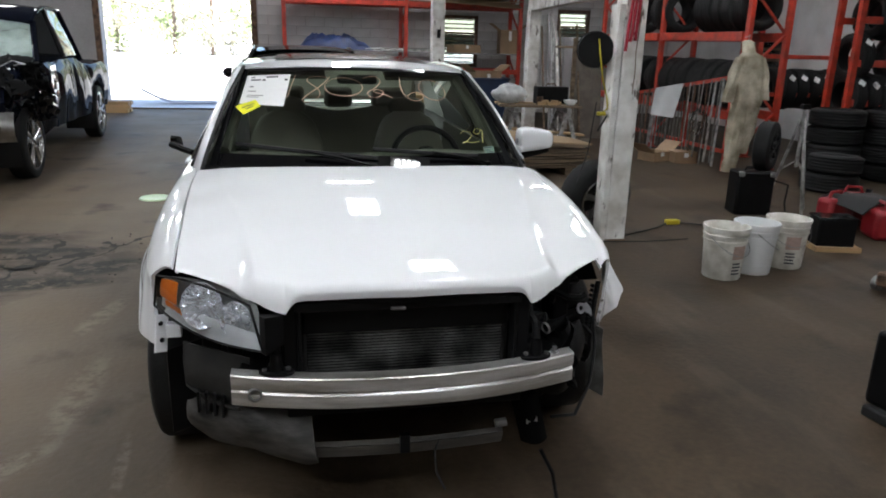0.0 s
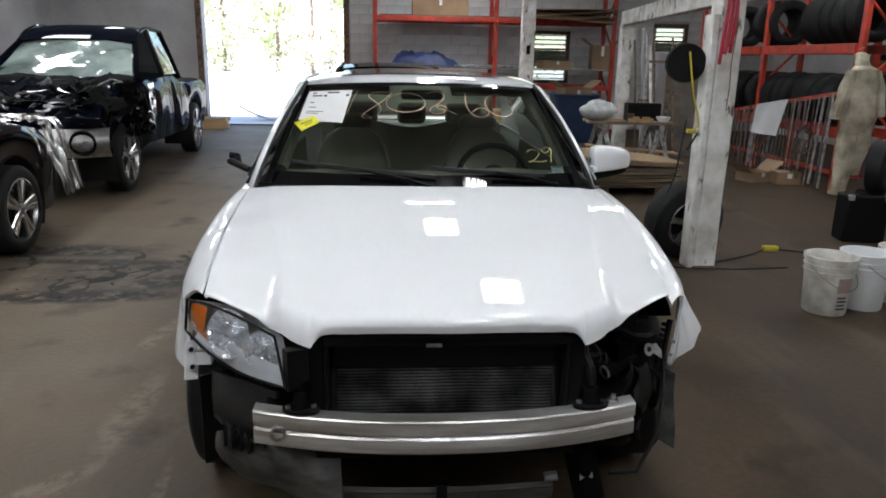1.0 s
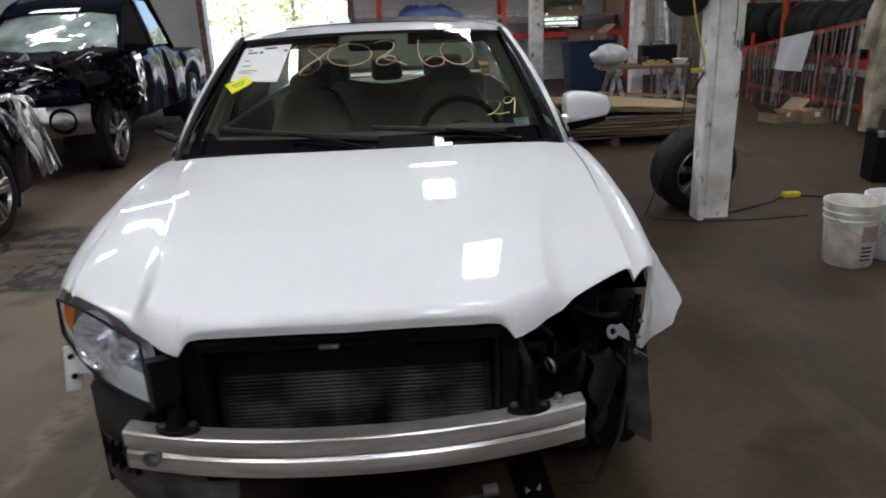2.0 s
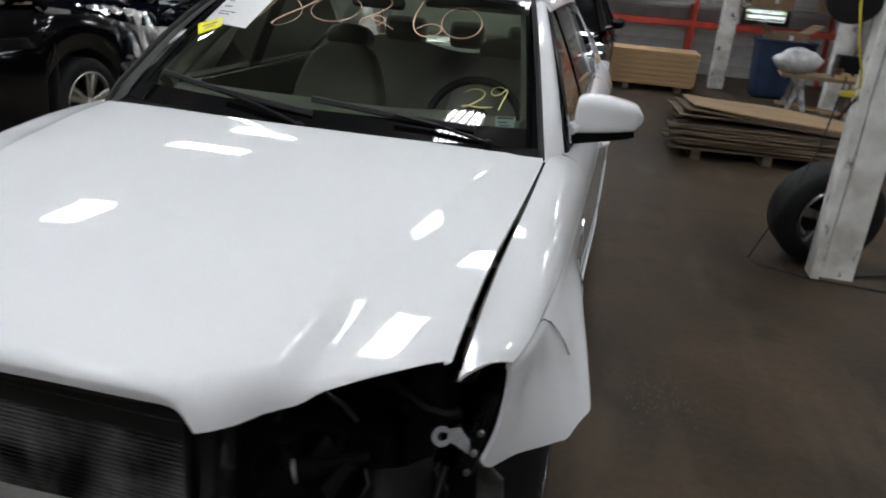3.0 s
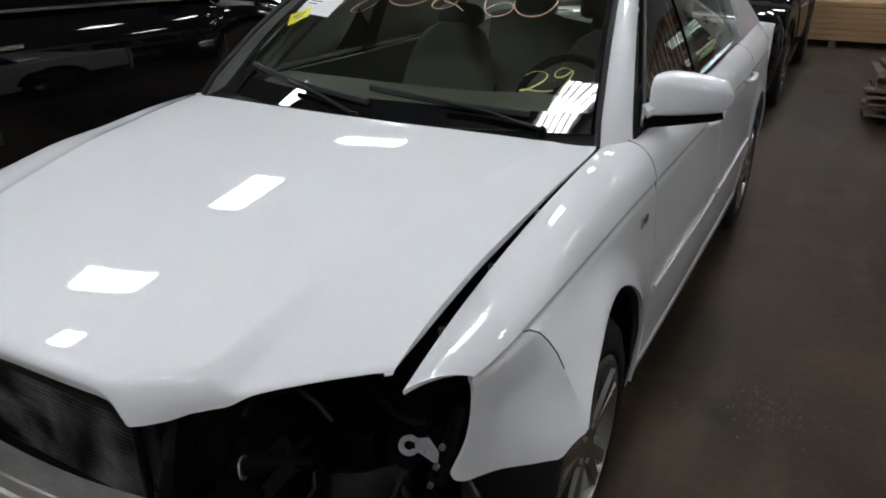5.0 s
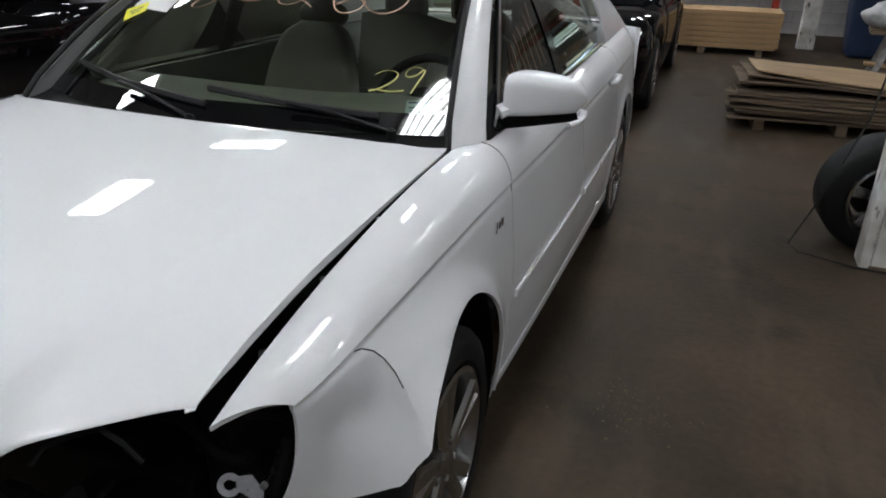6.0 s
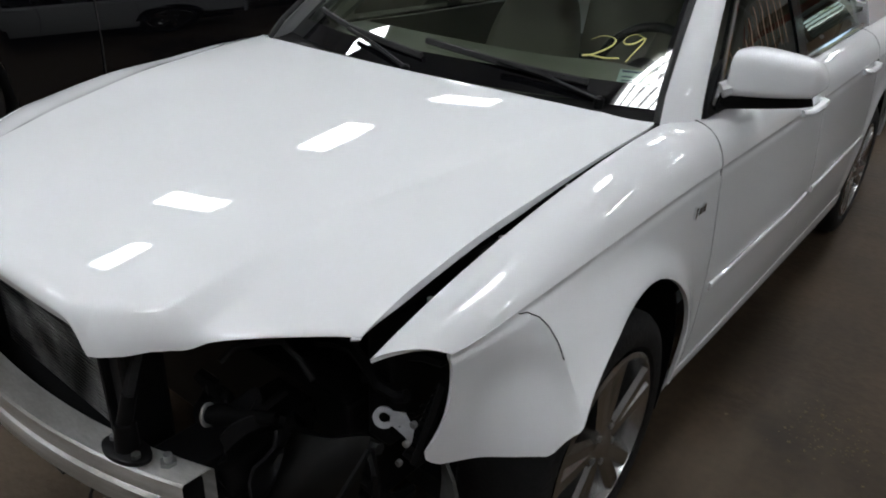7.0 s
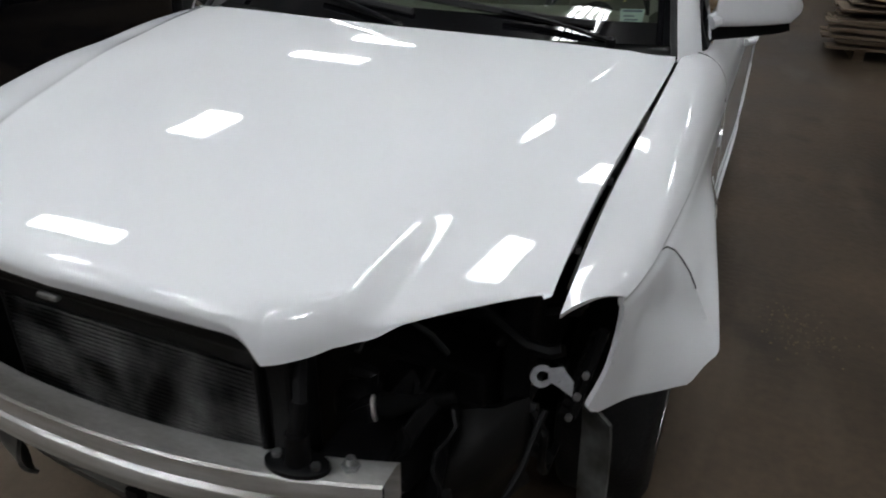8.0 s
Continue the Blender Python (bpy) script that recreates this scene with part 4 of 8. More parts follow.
for s in (1, -1):
    # A pillar from the fender top to the roof rail
    def pillar(u, v):
        a, b = Vector((0.700, 0.258, 0.990)), Vector((0.5515, 0.883, 1.376))
        c, d = Vector((0.750, 0.394, 0.975)), Vector((0.588, 0.94, 1.364))
        p = mixv(a, b, v).lerp(mixv(c, d, v), u)
        p += Vector((0.45, -0.25, 0.55)) * (0.020 * math.sin(math.pi * u) * smooth(0.0, 0.2, v)) + Vector((0.004, 0, -0.018)) * (1 - smooth(0.0, 0.05, v)) + Vector((0.0, -0.45, 0.85)) * (0.036 * math.sin(math.pi * v))
        return Vector((s * p.x, p.y, p.z))

    part("a_pillar", sheet(8, 16, pillar, flip=s < 0), WHITE_PAINT, car, solid=0.008)
    seal = tubed([pillar(0.0, k / 12) + Vector((-s * 0.006, -0.004, 0.008)) for k in range(13)], 0.009, 6)
    part("screen_seal", seal, RUBBER, car)

    # roof rail above the doors and the rear pillar
    def rail(u, v):
        y = mixv(0.91, 2.42, u)
        p = Vector((rail_x(y), y, rail_z(y)))
        q = Vector((rail_x(y) + 0.040, y, rail_z(y) - 0.028))
        r = p.lerp(q, v) + Vector((0.5, 0, 0.8)) * 0.008 * math.sin(math.pi * v)
        return Vector((s * r.x, r.y, r.z))

    part("roof_rail", sheet(24, 6, rail, flip=s < 0), WHITE_PAINT, car, solid=0.008)

    glass_x = lambda z: 0.740 - (z - 1.0) * 0.46

    def belt(y):
        return top_z(y) + 0.004

    def head(y):
        return min(mixv(0.985, 1.352, (y - 0.46) / (0.98 - 0.46)), rail_z(max(y, 0.85)) - 0.034)

    def side_glass(y0, y1, n=14):
        def f(u, v):
            y = mixv(y0, y1, u)
            z = mixv(belt(y), max(head(y), belt(y) + 0.002), v)
            return (s * (glass_x(z) + 0.008 * math.sin(math.pi * v)), y, z)
        return sheet(n, 6, f, flip=s < 0)

    g = face_out(part("side_window", side_glass(0.50, 1.28), SIDE_GLASS, car), (0, 1.2, 0.9))
    g.visible_shadow = False
    g = face_out(part("side_window", side_glass(1.36, 2.20), SIDE_GLASS, car), (0, 1.8, 0.9))
    g.visible_shadow = False
    bp = sheet(3, 6, lambda u, v: (s * (glass_x(mixv(1.0, 1.362, v)) + 0.006 + 0.008 * math.sin(math.pi * v)), mixv(1.275, 1.365, u), mixv(1.0, 1.362, v)), flip=s < 0)
    part("b_pillar", bp, GLOSS_BLACK, car, solid=0.01)
    # black window surround with a bright strip
    fr = [Vector((s * (glass_x(belt(y)) + 0.006), y, belt(y) + 0.004)) for y in (0.46, 0.9, 1.4, 1.9, 2.22)]
    part("belt_strip", tubed(fr, 0.010, 6), CHROME, car)
    fr = [Vector((s * (glass_x(max(head(y), 1.0)) + 0.010), y, max(head(y), 0.99))) for y in np.linspace(0.455, 2.25, 26)]
    part("window_trim", tubed(fr, 0.012, 6), GLOSS_BLACK, car)
    fr = [v + Vector((s * 0.008, -0.012, 0.010)) for v in fr]
    part("window_trim", tubed(fr, 0.006, 6), CHROME, car, "bright strip above the door windows")
    tri_bm = bmesh.new()
    p3 = [(s * 0.752, 0.405, 0.974), (s * 0.754, 0.60, 0.980), (s * 0.704, 0.585, 1.085), (s * 0.708, 0.50, 1.045)]
    tri_bm.faces.new([tri_bm.verts.new(p) for p in (p3 if s < 0 else p3[::-1])])
    part("mirror_sail", tri_bm, PLASTIC, car, solid=0.012, soft=False)

    def c_pillar(u, v):
        a, b = Vector((0.56, 2.34, 1.345)), Vector((0.735, 3.05, 1.02))
        c, d = Vector((0.60, 2.20, 1.335)), Vector((0.750, 2.28, 1.008))
        p = a.lerp(b, v).lerp(c.lerp(d, v), u) + Vector((0.5, 0, 0.4)) * 0.03 * math.sin(math.pi * v)
        return (s * p.x, p.y, p.z)

    part("c_pillar", sheet(8, 14, c_pillar, flip=s > 0), WHITE_PAINT, car, solid=0.01)

rear_screen = sheet(20, 10, lambda u, v: ((2 * u - 1) * mixv(0.53, 0.66, v), mixv(2.39, 3.0, v) - 0.05 * (2 * u - 1) ** 2 + 0.02, mixv(1.358, 1.045, v) + 0.015 * math.sin(3.14 * v)))
g = face_out(part("rear_screen", rear_screen, SIDE_GLASS, car), (0, 1.5, 0.8))
g.visible_shadow = False
part("boot_lid", sheet(20, 10, lambda u, v: ((2 * u - 1) * mixv(0.72, 0.62, v), mixv(3.0, 3.45, v) - 0.03 * (2 * u - 1) ** 2, 1.035 - 0.03 * v * v - 0.01 * (2 * u - 1) ** 2)), WHITE_PAINT, car, solid=0.012)
part("rear_bumper", sheet(24, 10, lambda u, v: (math.sin((u - 0.5) * 3.0) * 0.80, 3.54 - 0.16 * abs(2 * u - 1) ** 3, mixv(0.98, 0.30, v))), WHITE_PAINT, car, solid=0.02)

# cowl, wipers
cowl = sheet(30, 4, lambda u, v: (mixv(-0.70, 0.70, u), mixv(hood_back(abs(mixv(-0.70, 0.70, u))) - 0.015, ws_base_y(abs(mixv(-0.70, 0.70, u))) + 0.02, v), mixv(0.985, 0.992, v) + 0.004 * (1 - (2 * u - 1) ** 2) - 0.012 * math.sin(3.14 * v)))
part("cowl", cowl, PLASTIC, car, solid=0.008)


def wiper(u0, u1, v1, pivot_u):
    w = bmesh.new()
    base = screen(pivot_u, 0.0, 0.010)
    tip = screen(u1, v1, 0.018)
    mid = screen(mixv(pivot_u, u1, 0.5), mixv(0.02, v1, 0.5), 0.030)
    tube(w, [base, base.lerp(mid, 0.5) + Vector((0, 0, 0.006)), mid], 0.009, 6, 0.7)
    ob = part("wiper", w, PLASTIC, car)
    blade = bmesh.new()
    tube(blade, [screen(mixv(u0, u1, k / 10), mixv(0.07, v1, (k / 10)), 0.010) for k in range(11)], 0.0075, 5, 1.3)
    part("wiper_blade", blade, RUBBER, ob)
    cap = lathed([(-0.02, 0.013), (0.004, 0.013), (0.010, 0.006), (0.010, 0.0)], 14, "z", Matrix.Translation(base))
    part("wiper_cap", cap, PLASTIC, ob)


wiper(0.74, 0.02, 0.145, 0.80)
wiper(0.05, -0.86, 0.17, 0.02)

# mirrors
mirror_top = spline((0, 1.122), (0.08, 1.131), (0.2, 1.136), (0.4, 1.133), (0.6, 1.126), (0.8, 1.116), (0.92, 1.106), (1.0, 1.098))
mirror_low = spline((0, 1.014), (0.5, 1.021), (0.85, 1.029), (1.0, 1.034))
mirror_deep = spline((0, 0.052), (0.3, 0.062), (0.7, 0.056), (0.9, 0.046), (1.0, 0.036))


def mirror_shell(u, v):
    """From the door (v 0) out to the tip (v 1): a rounded box section with a sloping top and a flat foot."""
    a = 2 * math.pi * u
    ca, sa = math.cos(a), math.sin(a)
    k = min(1.0, 0.25 + (v / 0.055) ** 0.5) if v < 0.055 else max(1 - v, 0.0) ** 0.5 / 0.12 ** 0.5 if v > 0.88 else 1.0
    zt, zb = mirror_top(v), mirror_low(v)
    e = 0.55 if sa > 0 else 0.42
    return Vector((mixv(0.757, 0.968, v), 0.545 + 0.070 * v + k * mirror_deep(v) * math.copysign(abs(ca) ** 0.6, ca), (zt + zb) / 2 + k * (zt - zb) / 2 * math.copysign(abs(sa) ** e, sa)))


mb = sheet(40, 28, mirror_shell, None, np.concatenate([[0, 0.006, 0.014, 0.026, 0.04], np.linspace(0.06, 0.88, 14), [0.91, 0.94, 0.965, 0.985, 1.0]]))
bmesh.ops.remove_doubles(mb, verts=mb.verts, dist=1e-4)
bmesh.ops.recalc_face_normals(mb, faces=mb.faces)
mirror = part("door_mirror", mb, WHITE_PAINT, car, "white door mirror with a black foot")
foot = bmesh.new()
tube(foot, [(0.748, 0.51, 1.004), (0.80, 0.545, 1.008), (0.87, 0.58, 1.016), (0.915, 0.603, 1.022), (0.940, 0.610, 1.030)], 0.024, 8, 0.30, up=(0, 1, 0))
part("mirror_foot", foot, PLASTIC, mirror)
arm = bmesh.new()
tube(arm, [(0.752, 0.50, 1.03), (0.79, 0.53, 1.05)], 0.020, 8)
part("mirror_arm", arm, WHITE_PAINT, mirror)
mg = sheet(8, 6, lambda u, v: (mixv(0.785, 0.925, u), mixv(0.614, 0.664, u) + 0.002, mixv(1.030, 1.115, v) - 0.03 * u * (v - 0.2)))
part("mirror_glass", mg, CHROME, mirror, solid=0.004)
stub = bmesh.new()
tube(stub, [(-0.752, 0.50, 1.02), (-0.80, 0.54, 1.03), (-0.83, 0.56, 1.04), (-0.855, 0.58, 1.045)], 0.026, 8, 0.6)
tube(stub, [(-0.82, 0.57, 1.03), (-0.83, 0.59, 1.07), (-0.86, 0.60, 1.07)], 0.016, 6)
part("door_mirror", stub, PLASTIC, car, "bare black mirror stalk with the shell missing")

# badge on the fender, drawn as plain shapes
bd = bmesh.new()
for dy, w_, h_ in ((-0.026, 0.010, 0.030), (0.0, 0.022, 0.018), (0.024, 0.016, 0.022)):
    box(bd, (side_x(0.258, 0.804) + 0.003, 0.258 + dy, 0.804), (0.006, w_, h_))
part("badge", bd, CHROME, car, "small chrome badge")

# wheels
wheel(car, (0.742, -0.08, 0.322), 1, 0.322, rim=0.228, turn=0.35)
wheel(car, (-0.742, -0.08, 0.322), -1, 0.322, rim=0.228, turn=0.1)
wheel(car, (0.750, REAR_Y, 0.322), 1, 0.322, rim=0.228, turn=0.9)
wheel(car, (-0.750, REAR_Y, 0.322), -1, 0.322, rim=0.228, turn=0.5)
for s in (1, -1):
    for cy in (ARCH_Y, REAR_Y):
        last = 2.35 if cy < 0 else 3.5
        liner = sheet(24, 3, lambda u, v: (s * mixv(0.835, 0.52, v), cy + 0.362 * math.cos(mixv(-0.45, last, u)), ARCH_Z + 0.360 * math.sin(mixv(-0.45, last, u))))
        part("arch_liner", liner, PLASTIC, car, solid=0.006)

# underside so that no light leaks through
part("floor_pan", boxed((0, 1.48, 0.24), (1.36, 3.7, 0.06)), PLASTIC, car, soft=False)

# ---- the stripped front of the saloon ----
def beam_y(x):
    return -1.005 + 0.085 * (abs(x) / 0.515) ** 2.2


BEAM = [(0.058, 0.602), (0.048, 0.607), (0.004, 0.607), (0.0, 0.603), (0.0, 0.570), (0.009, 0.566), (0.009, 0.560), (0.001, 0.553), (0.0, 0.547), (0.0, 0.517), (0.004, 0.513), (0.054, 0.513), (0.058, 0.517)]


def beam_ring(x, grow=0.0):
    return [Vector((x, beam_y(x) + a, z + 0.004 * x)) for a, z in BEAM]


bb = bmesh.new()
rings = [[bb.verts.new(p) for p in beam_ring(x)] for x in np.linspace(-0.512, 0.514, 45)]
for a, b in zip(rings, rings[1:]):
    for k in range(len(BEAM)):
        bb.faces.new((a[k], a[(k + 1) % len(BEAM)], b[(k + 1) % len(BEAM)], b[k]))
bmesh.ops.recalc_face_normals(bb, faces=bb.faces)
beam = part("bumper_beam", bb, ALUMINIUM, car, "bare aluminium bumper beam with open ends")
ring = bmesh.new()
bmesh.ops.create_cone(ring, cap_ends=False, segments=20, radius1=0.020, radius2=0.020, depth=0.016, matrix=pose(-0.445, beam_y(-0.445) - 0.004, 0.553, 90))
part("tow_eye_ring", ring, STEEL, beam, solid=0.005)
for x in (0.455, -0.40):
    bolt = bmesh.new()
    rod(bolt, (x, -0.905, 0.608), (x, -0.905, 0.616), 0.014, seg=6)
    rod(bolt, (x, -0.905, 0.616), (x, -0.905, 0.628), 0.007)
    part("bolt", bolt, STEEL, beam)
for s in (1, -1):
    cb = bmesh.new()
    box(cb, (s * 0.44, -0.77, 0.558), (0.10, 0.28, 0.085))
    part("crash_box", cb, PLASTIC, car, soft=False, bevel=0.006)
    dm = bmesh.new()
    lathe(dm, [(0.0, 0.0), (0.0, 1.0), (0.008, 1.0), (0.010, 0.9), (0.010, 0.0)], 28, "z", Matrix.Translation((s * 0.384, -0.935, 0.6105)) @ pose(0, 0, 0, 0, 0, 10 * s) @ Matrix.Diagonal((0.050, 0.027, 1, 1)))
    rod(dm, (s * 0.384, -0.933, 0.616), (s * 0.384, -0.930, 0.668), 0.020, 0.017, 16)
    rod(dm, (s * 0.384, -0.930, 0.668), (s * 0.384, -0.915, 0.715), 0.013, 0.012, 12)
    tube(dm, [(s * 0.384, -0.915, 0.71), (s * 0.372, -0.895, 0.74), (s * 0.365, -0.87, 0.79)], 0.012, 6)
    part("lock_carrier_foot", dm, PLASTIC, car)
    for dx in (-0.033, 0.033):
        part("bolt", rodded((s * 0.384 + dx, -0.937, 0.620), (s * 0.384 + dx, -0.937, 0.628), 0.0075, seg=6), STEEL, car)

# lock carrier, condenser and fins
for at_, size_ in (((0, -0.885, 0.800), (0.66, 0.10, 0.030)), ((0, -0.850, 0.742), (0.62, 0.03, 0.100)), ((0, -0.86, 0.462), (0.72, 0.07, 0.04)),
                   ((0.345, -0.875, 0.640), (0.045, 0.075, 0.33)), ((-0.345, -0.875, 0.640), (0.045, 0.075, 0.33)), ((0.318, -0.90, 0.640), (0.012, 0.05, 0.30)), ((-0.318, -0.90, 0.640), (0.012, 0.05, 0.30))):
    part("lock_carrier", boxed(at_, size_), PLASTIC, car, soft=False, bevel=0.008)
crown = sheet(24, 6, lambda u, v: (mixv(-0.335, 0.335, u), -0.955 + 0.10 * v + 0.03 * (2 * u - 1) ** 2, 0.822 - 0.012 * (2 * u - 1) ** 4 + 0.012 * math.sin(v * 3.1)))
part("carrier_cover", crown, PLASTIC, car, solid=0.01)
part("hood_latch", boxed((-0.04, -0.943, 0.792), (0.042, 0.012, 0.009)), GALV, car, soft=False, bevel=0.003)
part("condenser", boxed((0, -0.835, 0.60), (0.60, 0.022, 0.25)), PLASTIC, car, soft=False)
for k in range(25):
    part("condenser_fin", boxed((0, -0.8485, 0.484 + 0.0096 * k), (0.592, 0.006, 0.0042)), FINS, car, soft=False)
for s in (1, -1):
    part("condenser_tank", rodded((s * 0.306, -0.838, 0.475), (s * 0.306, -0.838, 0.725), 0.012, seg=10), DUSTY, car)

# lower support bar, brackets and hanging leads
low = sheet(20, 6, lambda u, v: (mixv(-0.31, 0.31, u), -0.90 + 0.02 * (2 * u - 1) ** 2 + 0.05 * v, 0.333 + 0.020 * math.sin(v * 6.2) - 0.028 * v))
part("lower_bar", low, DUSTY_BAR, car, "dusty lower bumper support", solid=0.02)
part("lower_bracket", boxed((-0.01, -0.905, 0.335), (0.03, 0.02, 0.06)), PLASTIC, car, soft=False)
for x, y, z in ((0.30, -0.885, 0.365), (0.40, -0.885, 0.368)):
    part("connector", rodded((x - 0.018, y, z), (x + 0.018, y, z + 0.004), 0.014, seg=8), STEEL, car)
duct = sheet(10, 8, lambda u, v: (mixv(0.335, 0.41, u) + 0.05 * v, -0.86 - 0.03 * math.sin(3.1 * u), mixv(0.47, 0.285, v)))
# near-black, since the low light in the opening is put into the colour
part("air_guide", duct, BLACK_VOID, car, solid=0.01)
part("hanging_lead", tubed([(0.10, -0.89, 0.33), (0.085, -0.90, 0.29), (0.092, -0.905, 0.22), (0.12, -0.91, 0.16)], 0.004, 5), RUBBER, car)
part("hanging_lead", tubed([(0.45, -0.86, 0.24), (0.49, -0.88, 0.16), (0.50, -0.92, 0.07), (0.54, -0.97, 0.02)], 0.007, 6), PLASTIC, car)
part("hanging_lead", tubed([(0.47, -0.88, 0.37), (0.56, -0.86, 0.36), (0.63, -0.80, 0.44), (0.665, -0.74, 0.54), (0.68, -0.68, 0.62)], 0.006, 6), PLASTIC, car)

# splash guard hanging loose on the passenger side
guard_top = spline((0, 0.400), (0.2, 0.452), (0.4, 0.482), (0.7, 0.476), (1, 0.452))
guard_low = spline((0, 0.345), (0.25, 0.316), (0.6, 0.300), (0.9, 0.294), (1, 0.302))


def guard_f(u, v):
    """A slack trough from the wheel (u 0) to the middle (u 1), v from its lip down."""
    y = mixv(-0.655, -0.875, u ** 0.7) - 0.065 * math.sin(math.pi * min(v * 0.85, 1)) * (0.45 + 0.55 * u)
    n = noise.noise(Vector((u * 7, v * 3, 2)))
    return Vector((mixv(-0.668, -0.292 + 0.02 * v, u), y + 0.008 * n + 0.035 * max(u - 0.85, 0) / 0.15 * (1 - v), mixv(guard_top(u), guard_low(u), v) + 0.006 * math.sin(9 * u + 3 * v)))


part("splash_guard", sheet(36, 18, guard_f), SCUFFED, car, "scuffed black splash guard hanging loose", solid=0.008)
part("guard_edge", tubed([guard_f(0.12 + 0.88 * k / 12, 0.0) + Vector((0, 0.004, 0.004)) for k in range(13)], 0.008, 6, 0.6), SCUFFED, car)

# engine bay behind the openings
for n_, at_, size_ in (("engine", (0, -0.15, 0.44), (1.10, 0.9, 0.30)), ("firewall", (0, 0.20, 0.70), (1.30, 0.06, 0.55)), ("inner_wing", (0.60, -0.20, 0.66), (0.06, 0.75, 0.28)), ("inner_wing", (-0.60, -0.20, 0.66), (0.06, 0.75, 0.28))):
    part(n_, boxed(at_, size_), PLASTIC, car, soft=False, bevel=0.01)
rnd = random.Random(5)
eng = bmesh.new()
box(eng, (0.22, -0.32, 0.70), (0.34, 0.34, 0.16))
rod(eng, (0.50, -0.42, 0.48), (0.50, -0.42, 0.70), 0.09, 0.07, 14)
part("engine_cover", eng, PLASTIC, car, soft=False, bevel=0.012)
box_l = sheet(14, 12, lambda u, v: (0.46 + 0.16 * u + 0.01 * math.sin(7 * v), -0.735 + 0.10 * (2 * u - 1) ** 2 + 0.03 * math.sin(5 * v + 3 * u), mixv(0.605, 0.40, v) - 0.02 * (2 * u - 1) ** 2 + 0.004 * math.sin(70 * u)))
part("washer_bottle", box_l, MOTTLED_BLACK, car, "mottled black bottle in the lamp opening", solid=0.03)
horn = lathed([(0.0, 0.0), (0.0, 0.045), (0.02, 0.05), (0.045, 0.03), (0.05, 0.0)], 20, "z", pose(0.40, -0.76, 0.60, 80))
part("horn", horn, PLASTIC, car)
cap_ = lathed([(0.0, 0.016), (0.014, 0.020), (0.028, 0.018), (0.05, 0.012), (0.12, 0.010)], 16, "x", pose(0.455, -0.82, 0.655, 0, -10, 24))
# connector darkened the same way, its shade in the colour
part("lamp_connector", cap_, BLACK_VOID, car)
part("connector_ring", lathed([(0.0, 0.0205), (0.004, 0.0205), (0.004, 0.015), (0.0, 0.015)], 16, "x", pose(0.45, -0.825, 0.655, 0, -10, 24)), GALV, car)
for k in range(11):
    p = [Vector((rnd.uniform(0.40, 0.66), rnd.uniform(-0.78, -0.50), rnd.uniform(0.50, 0.68)))]
    d = Vector((rnd.uniform(-1, 1), rnd.uniform(-0.5, 0.5), rnd.uniform(-0.6, 0.4))).normalized()
    for j in range(6):
        d = (d + Vector((rnd.uniform(-0.6, 0.6), rnd.uniform(-0.4, 0.4), rnd.uniform(-0.6, 0.4)))).normalized()
        q = p[-1] + d * 0.045
        p.append(Vector((min(max(q.x, 0.38), 0.68), min(max(q.y, -0.80), -0.45), min(max(q.z, 0.44), 0.70))))
    part("engine_hose", tubed(p, rnd.choice((0.006, 0.008, 0.012)), 6), rnd.choice((RUBBER, PLASTIC, PLASTIC)), car)
# ribbed sleeve and torn fabric-like loom behind the carrier
loom = sheet(18, 10, lambda u, v: (0.46 + 0.10 * u + 0.012 * math.sin(14 * v), -0.79 + 0.05 * math.sin(9 * u + 3 * v), mixv(0.66, 0.46, v) + 0.02 * math.sin(12 * u)))
part("torn_sleeve", loom, PLASTIC, car, solid=0.006)

LINER = shader("grey_liner", (0.085, 0.088, 0.085), 0.6, vary=0.3, scale=16, tint=(0.03, 0.028, 0.024))
BRACKET = shader("pale_bracket", (0.30, 0.30, 0.32), 0.45, vary=0.12, scale=20)
# pale metal bracket with a round hole, and the clip strip along the fender
br = bmesh.new()
outer = [(0.030 * math.cos(a), 0.030 * math.sin(a)) for a in np.linspace(math.radians(40), math.radians(320), 16)]
outer += [(0.050, -0.035), (0.078, -0.060), (0.082, -0.020), (0.055, 0.020)]
inner = [(0.014 * math.cos(a), 0.014 * math.sin(a)) for a in np.linspace(math.radians(40), math.radians(320), 16)]
inner += [(0.016, -0.012), (0.0165, -0.006), (0.0165, 0.002), (0.016, 0.009)]
n_ = len(outer)
vo = [br.verts.new((x, 0, z)) for x, z in outer]
vi = [br.verts.new((x, 0, z)) for x, z in inner]
for k in range(n_):
    br.faces.new((vo[k], vo[(k + 1) % n_], vi[(k + 1) % n_], vi[k]))
bracket = part("lamp_bracket", br, BRACKET, car, "pale metal lamp bracket with a round hole", solid=0.006, soft=False)
bracket.matrix_local = pose(0.656, -0.620, 0.636, -20, 0, 30) @ Matrix.Diagonal((0.66, 0.66, 0.66, 1))
for k in range(9):
    t = k / 8
    p = Vector((mixv(0.730, 0.700, t), mixv(-0.578, -0.622, t) + 0.026, mixv(0.690, 0.560, t)))
    part("clip_tooth", boxed(p, (0.030, 0.012, 0.012), pose(0, 0, 0, 0, 30, 20)), PLASTIC, car, soft=False)
strip = bmesh.new()
tube(strip, [(0.738, -0.562, 0.715), (0.724, -0.574, 0.64), (0.708, -0.596, 0.55)], 0.010, 6)
part("clip_strip", strip, PLASTIC, car, soft=False)
